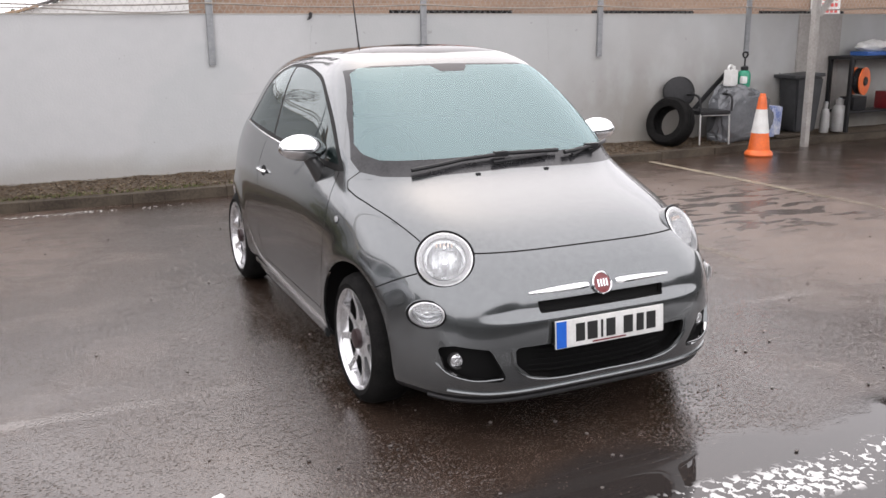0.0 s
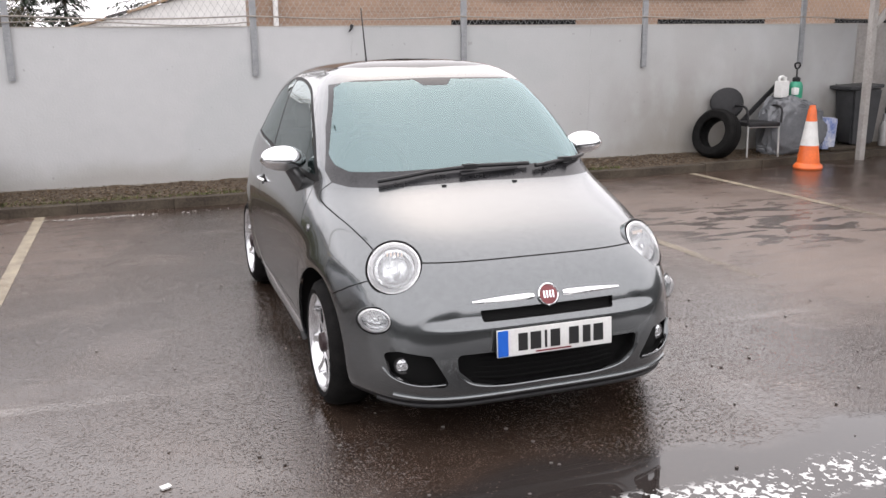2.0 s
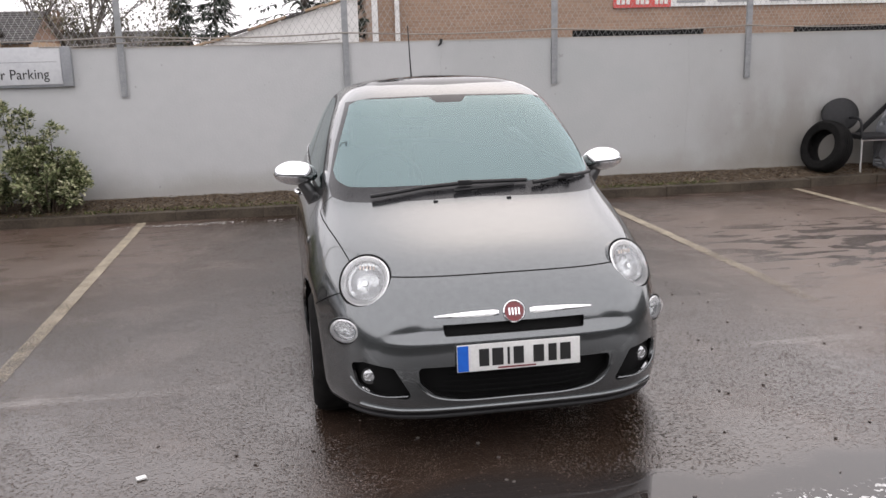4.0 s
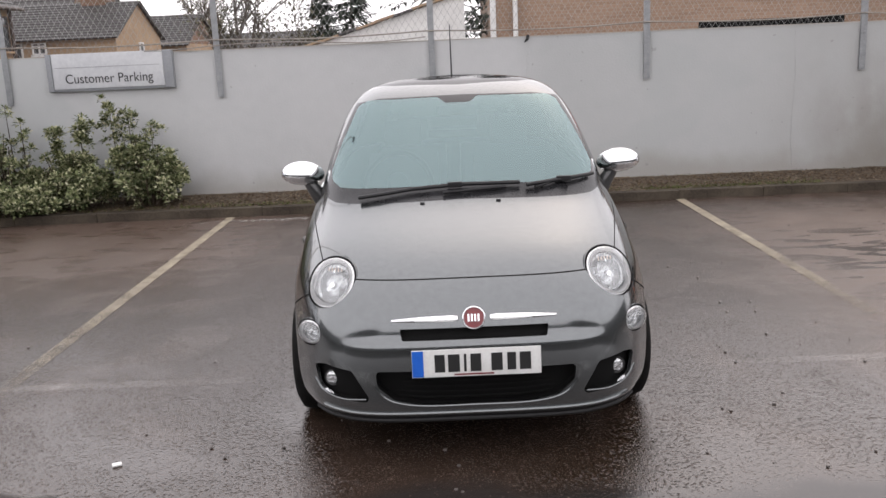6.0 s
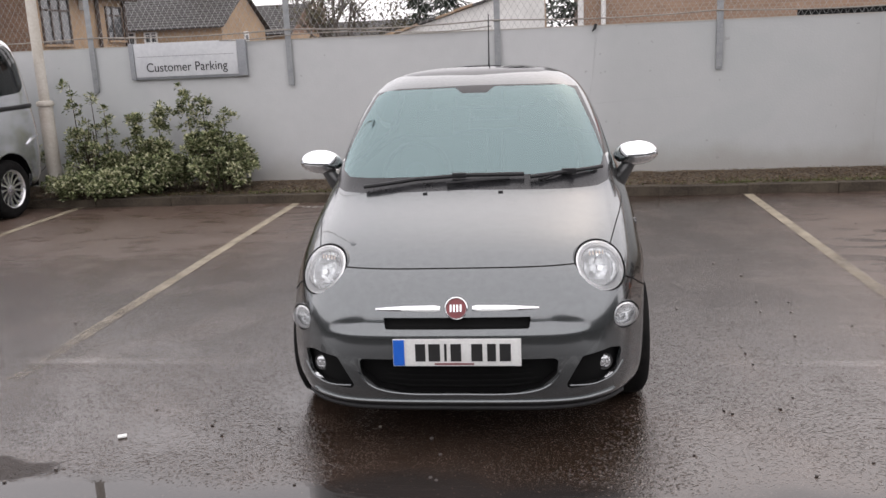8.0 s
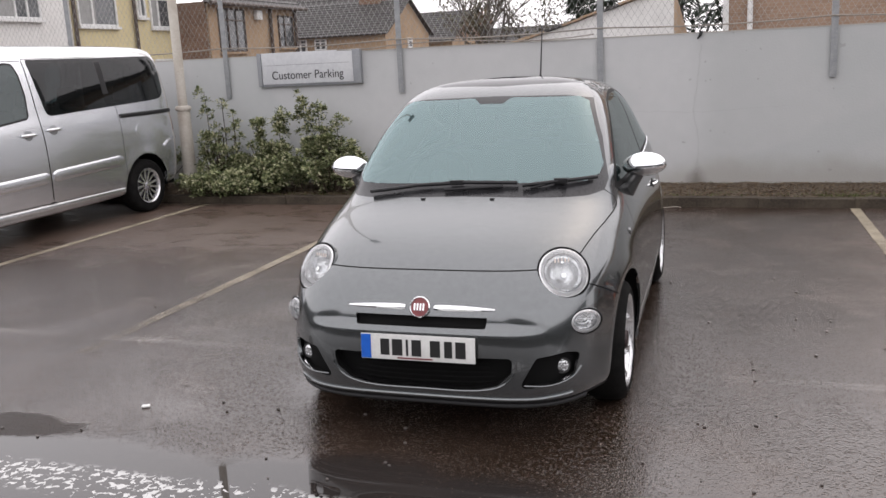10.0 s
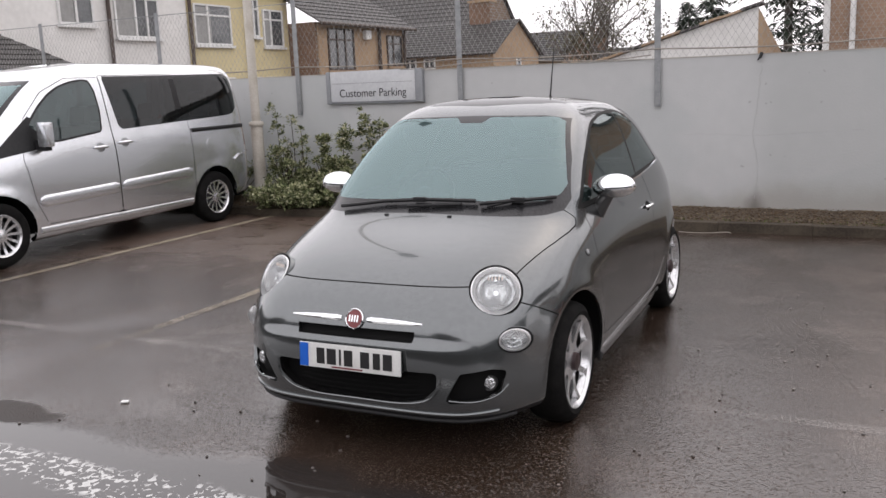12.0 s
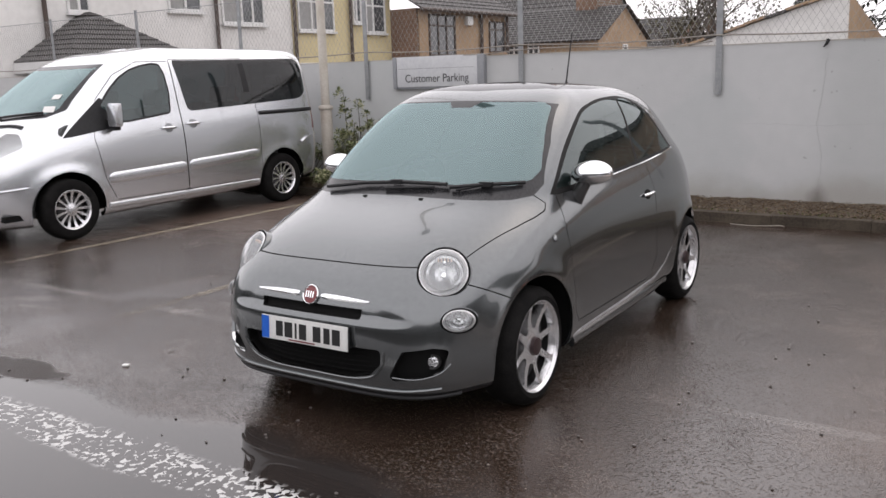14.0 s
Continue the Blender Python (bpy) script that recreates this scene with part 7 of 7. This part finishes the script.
for y in (31.9, 34.0):
    part("drain_pipe", tube(bmesh.new(), [(-14.7, y, 0), (-14.7, y, 4.0)], 0.07, 10), M_BROWNFRAME, brk, "dark drain pipe")
part("alarm_box", box(bmesh.new(), -14.8, -14.62, 30.75, 31.15, 3.5, 3.85, 0.03), M_FRAME, brk)


def row_house(x0, x1, y, eave, ridge, depth, gable_mat, label, chimneys=()):
    hs = thing("tiled_house", label, "house")
    part("wall", prism(bmesh.new(), [(x0, 0), (x1, 0), (x1, eave), (x0, eave)], y, y + depth), M_TAN, hs, smooth=False)
    for xx in (x0 + 0.01, x1 - 0.11):
        b_ = bmesh.new()
        g_ = [b_.verts.new((xx, yy, zz)) for yy, zz in ((y, eave), (y + depth, eave), (y + depth / 2, ridge))]
        h_ = [b_.verts.new((xx + 0.1, v.co.y, v.co.z)) for v in g_]
        b_.faces.new(g_), b_.faces.new(h_[::-1])
        for i in range(3):
            b_.faces.new((g_[i], h_[i], h_[(i + 1) % 3], g_[(i + 1) % 3]))
        part("gable", b_, gable_mat, hs, smooth=False)
    tiled_roof(hs, ((x0 - 0.2, y - 0.3, eave - 0.1), (x1 + 0.2, y - 0.3, eave - 0.1), (x1 + 0.2, y + depth / 2, ridge), (x0 - 0.2, y + depth / 2, ridge)), 14, "dark tiled roof")
    tiled_roof(hs, ((x0 - 0.2, y + depth + 0.3, eave - 0.1), (x1 + 0.2, y + depth + 0.3, eave - 0.1), (x1 + 0.2, y + depth / 2, ridge), (x0 - 0.2, y + depth / 2, ridge)), 10)
    for cx in chimneys:
        ch = new("chimney")
        ch.parent = hs
        part("chimney_shaft", box(bmesh.new(), cx - 0.55, cx + 0.55, y + depth / 2 - 0.35, y + depth / 2 + 0.35, ridge - 0.8, ridge + 0.9), M_DARKBRICK, ch, smooth=False)
        part("stack_cap", box(bmesh.new(), cx - 0.62, cx + 0.62, y + depth / 2 - 0.42, y + depth / 2 + 0.42, ridge + 0.9, ridge + 1.0), M_TAN, ch, smooth=False)
        for k in range(4):
            part("chimney_pot", lathe(bmesh.new(), [(0.12, 0), (0.10, 0.4), (0.13, 0.42), (0.13, 0.48), (0.08, 0.48)], 12, Matrix.Translation((cx - 0.4 + k * 0.27, y + depth / 2, ridge + 1.0))), M_DARKBRICK, ch)
    return hs


low_house = row_house(-19.5, -12.25, 38, 3.0, 4.58, 6, M_TAN, "low house with a long dark tiled roof", (-14.05,))
row_house(-15.2, -11.3, 45, 2.7, 4.25, 6, M_DARKBRICK, "small brick house with dark roof", ())
row_house(-30, -19.0, 50, 5.0, 8.6, 8, M_DARKBRICK, "taller terrace with dark tiled roof", (-21.0, -26.0))
row_house(-24, -6.0, 58, 2.3, 3.6, 8, M_DARKBRICK, "distant low terrace with a chimney", (-14.3,))
for x, z, w, h in ((-15.55, 2.36, 0.55, 0.44), (-16.6, 2.2, 0.6, 0.62)):
    window(low_house, pose(x, 37.98, z), w, h, M_FRAME, (0.5,), False)
east_window(low_house, -12.23, 41.1, 2.3, 0.5, 0.42, M_FRAME, (), False)
garage = thing("garage", "low grey garage with a dark hipped tiled roof", "garage")
part("wall", box(bmesh.new(), -20.5, -14.2, 12.6, 16.0, 0, 2.15), M_WALL, garage, smooth=False)
tiled_roof(garage, ((-20.8, 12.3, 2.2), (-13.9, 12.3, 2.2), (-15.7, 14.3, 3.45), (-17.9, 14.3, 3.45)), 10, "dark tiled hipped roof")
tiled_roof(garage, ((-13.9, 12.3, 2.2), (-13.9, 16.3, 2.2), (-15.7, 14.32, 3.45), (-15.7, 14.3, 3.45)), 10, "dark tiled hipped roof")
part("fascia", box(bmesh.new(), -20.8, -13.92, 12.26, 12.32, 1.95, 2.2), M_FRAME, garage, "white fascia board", smooth=False)

# trees
M_BARK = material("grey_bark", (0.07, 0.06, 0.05), 0.9, color2=(0.13, 0.11, 0.095), scale=6, bump=0.5)
M_NEEDLE = material("dark_conifer_needles", (0.012, 0.022, 0.014), 0.75, color2=(0.03, 0.045, 0.025), scale=2)
M_FARLEAF = material("sparse_brown_leaf", (0.07, 0.06, 0.035), 0.7, color2=(0.12, 0.11, 0.06), scale=2)


def bare_tree(x, y, h, seed, label):
    rng_ = random.Random(seed)
    tr = thing("bare_tree", label, "tree", pose(x, y, 0))
    bmt = bmesh.new()
    vs2, fs2 = [], []

    def limb(p, d, length, r, depth):
        pts_ = [p]
        for i in range(4):
            d = (d + Vector((rng_.uniform(-0.25, 0.25), rng_.uniform(-0.25, 0.25), rng_.uniform(-0.05, 0.18)))).normalized()
            pts_.append(pts_[-1] + d * length / 4)
        tube(bmt, pts_, [r * (1 - 0.14 * i) for i in range(5)], 5 if depth else 9)
        if depth >= 4:
            for i in range(5):
                q = pts_[rng_.randint(1, 4)] + Vector((rng_.gauss(0, 0.15), rng_.gauss(0, 0.15), rng_.gauss(0, 0.15)))
                leaf(vs2, fs2, q, Vector((rng_.uniform(-1, 1), rng_.uniform(-1, 1), rng_.uniform(-1, 0.5))), Vector((0, 0, 1)), 0.14, 0.09)
            return
        for i in range(3 if depth else 6):
            q = pts_[rng_.randint(2, 4)]
            nd = (d + Vector((rng_.uniform(-0.9, 0.9), rng_.uniform(-0.9, 0.9), rng_.uniform(-0.2, 0.5)))).normalized()
            limb(q, nd, length * rng_.uniform(0.55, 0.8), r * 0.5, depth + 1)

    limb(Vector((0, 0, 0)), Vector((0, 0, 1)), h * 0.42, h * 0.022, 0)
    tagged(part("branch_mass", bmt, M_BARK, tr, "grey branching limbs"), kind="stuff")
    mesh_raw("last_leaves", vs2, fs2, M_FARLEAF, tr, "sparse brown leaves", "stuff")


def conifer(x, y, h, r, seed, label):
    rng_ = random.Random(seed)
    tr = thing("conifer", label, "tree", pose(x, y, 0))
    part("trunk", tube(bmesh.new(), [(0, 0, 0), (0, 0, h * 0.97)], [h * 0.018, 0.02], 8), M_BARK, tr)
    vs2, fs2 = [], []
    for i in range(int(h * 34)):
        z = h * (0.06 + 0.93 * rng_.random() ** 0.9)
        reach = r * (1 - z / h) ** 0.85 * rng_.uniform(0.55, 1.12) + 0.12
        a = rng_.uniform(0, 6.283)
        dirv = Vector((math.cos(a), math.sin(a), rng_.uniform(-0.28, 0.12)))
        for k in range(12):
            t = (k + rng_.random()) / 12
            p = Vector((0, 0, z)) + dirv * reach * t
            sd_ = Vector((-dirv.y, dirv.x, 0)) * rng_.choice((-1, 1))
            leaf(vs2, fs2, p, dirv * 0.6 + sd_ * rng_.uniform(0.3, 1) + Vector((0, 0, rng_.uniform(-0.5, 0.1))), Vector((0, 0, 1)), rng_.uniform(0.25, 0.5), rng_.uniform(0.06, 0.14))
    mesh_raw("needle_sprays", vs2, fs2, M_NEEDLE, tr, "dark green drooping sprays", "stuff")


bare_tree(-4.7, 30, 6.4, 3, "bare grey tree with a few brown leaves")
bare_tree(-3.5, 30.5, 3.6, 12, "low twiggy bare tree behind the wall")
bare_tree(-5.9, 31, 4.0, 15, "small bare tree with brown leaves behind the wall")
bare_tree(-13.5, 54, 8.5, 8, "bare twiggy tree beyond the roofs")
conifer(1.5, 27, 9.0, 2.6, 5, "broad dark green conifer behind the shed")
conifer(3.3, 22.3, 8.0, 1.6, 9, "dense dark conifer between shed and brick building")
conifer(-1.6, 33, 5.0, 1.3, 6, "small pointed dark conifer")
conifer(-3.4, 38, 4.6, 1.2, 7, "small far dark conifer")

# unseen plain walls, added round the yard to darken low reflections
M_FAR = material("unseen_wall_grey", (0.09, 0.095, 0.095), 0.85, color2=(0.14, 0.145, 0.145), scale=0.6)
bm = bmesh.new()
box(bm, -30, 26, -15.4, -15.0, 0, 4.2)
tagged(mesh_object("wall_south", bm, M_FAR, smooth=False), "unseen plain dark wall added for the low reflections", "wall", kind="structure")
bm = bmesh.new()
box(bm, 21.0, 21.4, -15.0, 9.9, 0, 3.6)
tagged(mesh_object("wall_east", bm, M_FAR, smooth=False), "unseen plain dark wall added for the low reflections", "wall", kind="structure")
bm = bmesh.new()
box(bm, -26.4, -26.0, -15.0, 9.9, 0, 3.6)
tagged(mesh_object("wall_west", bm, M_FAR, smooth=False), "unseen plain dark wall added for the low reflections", "wall", kind="structure")
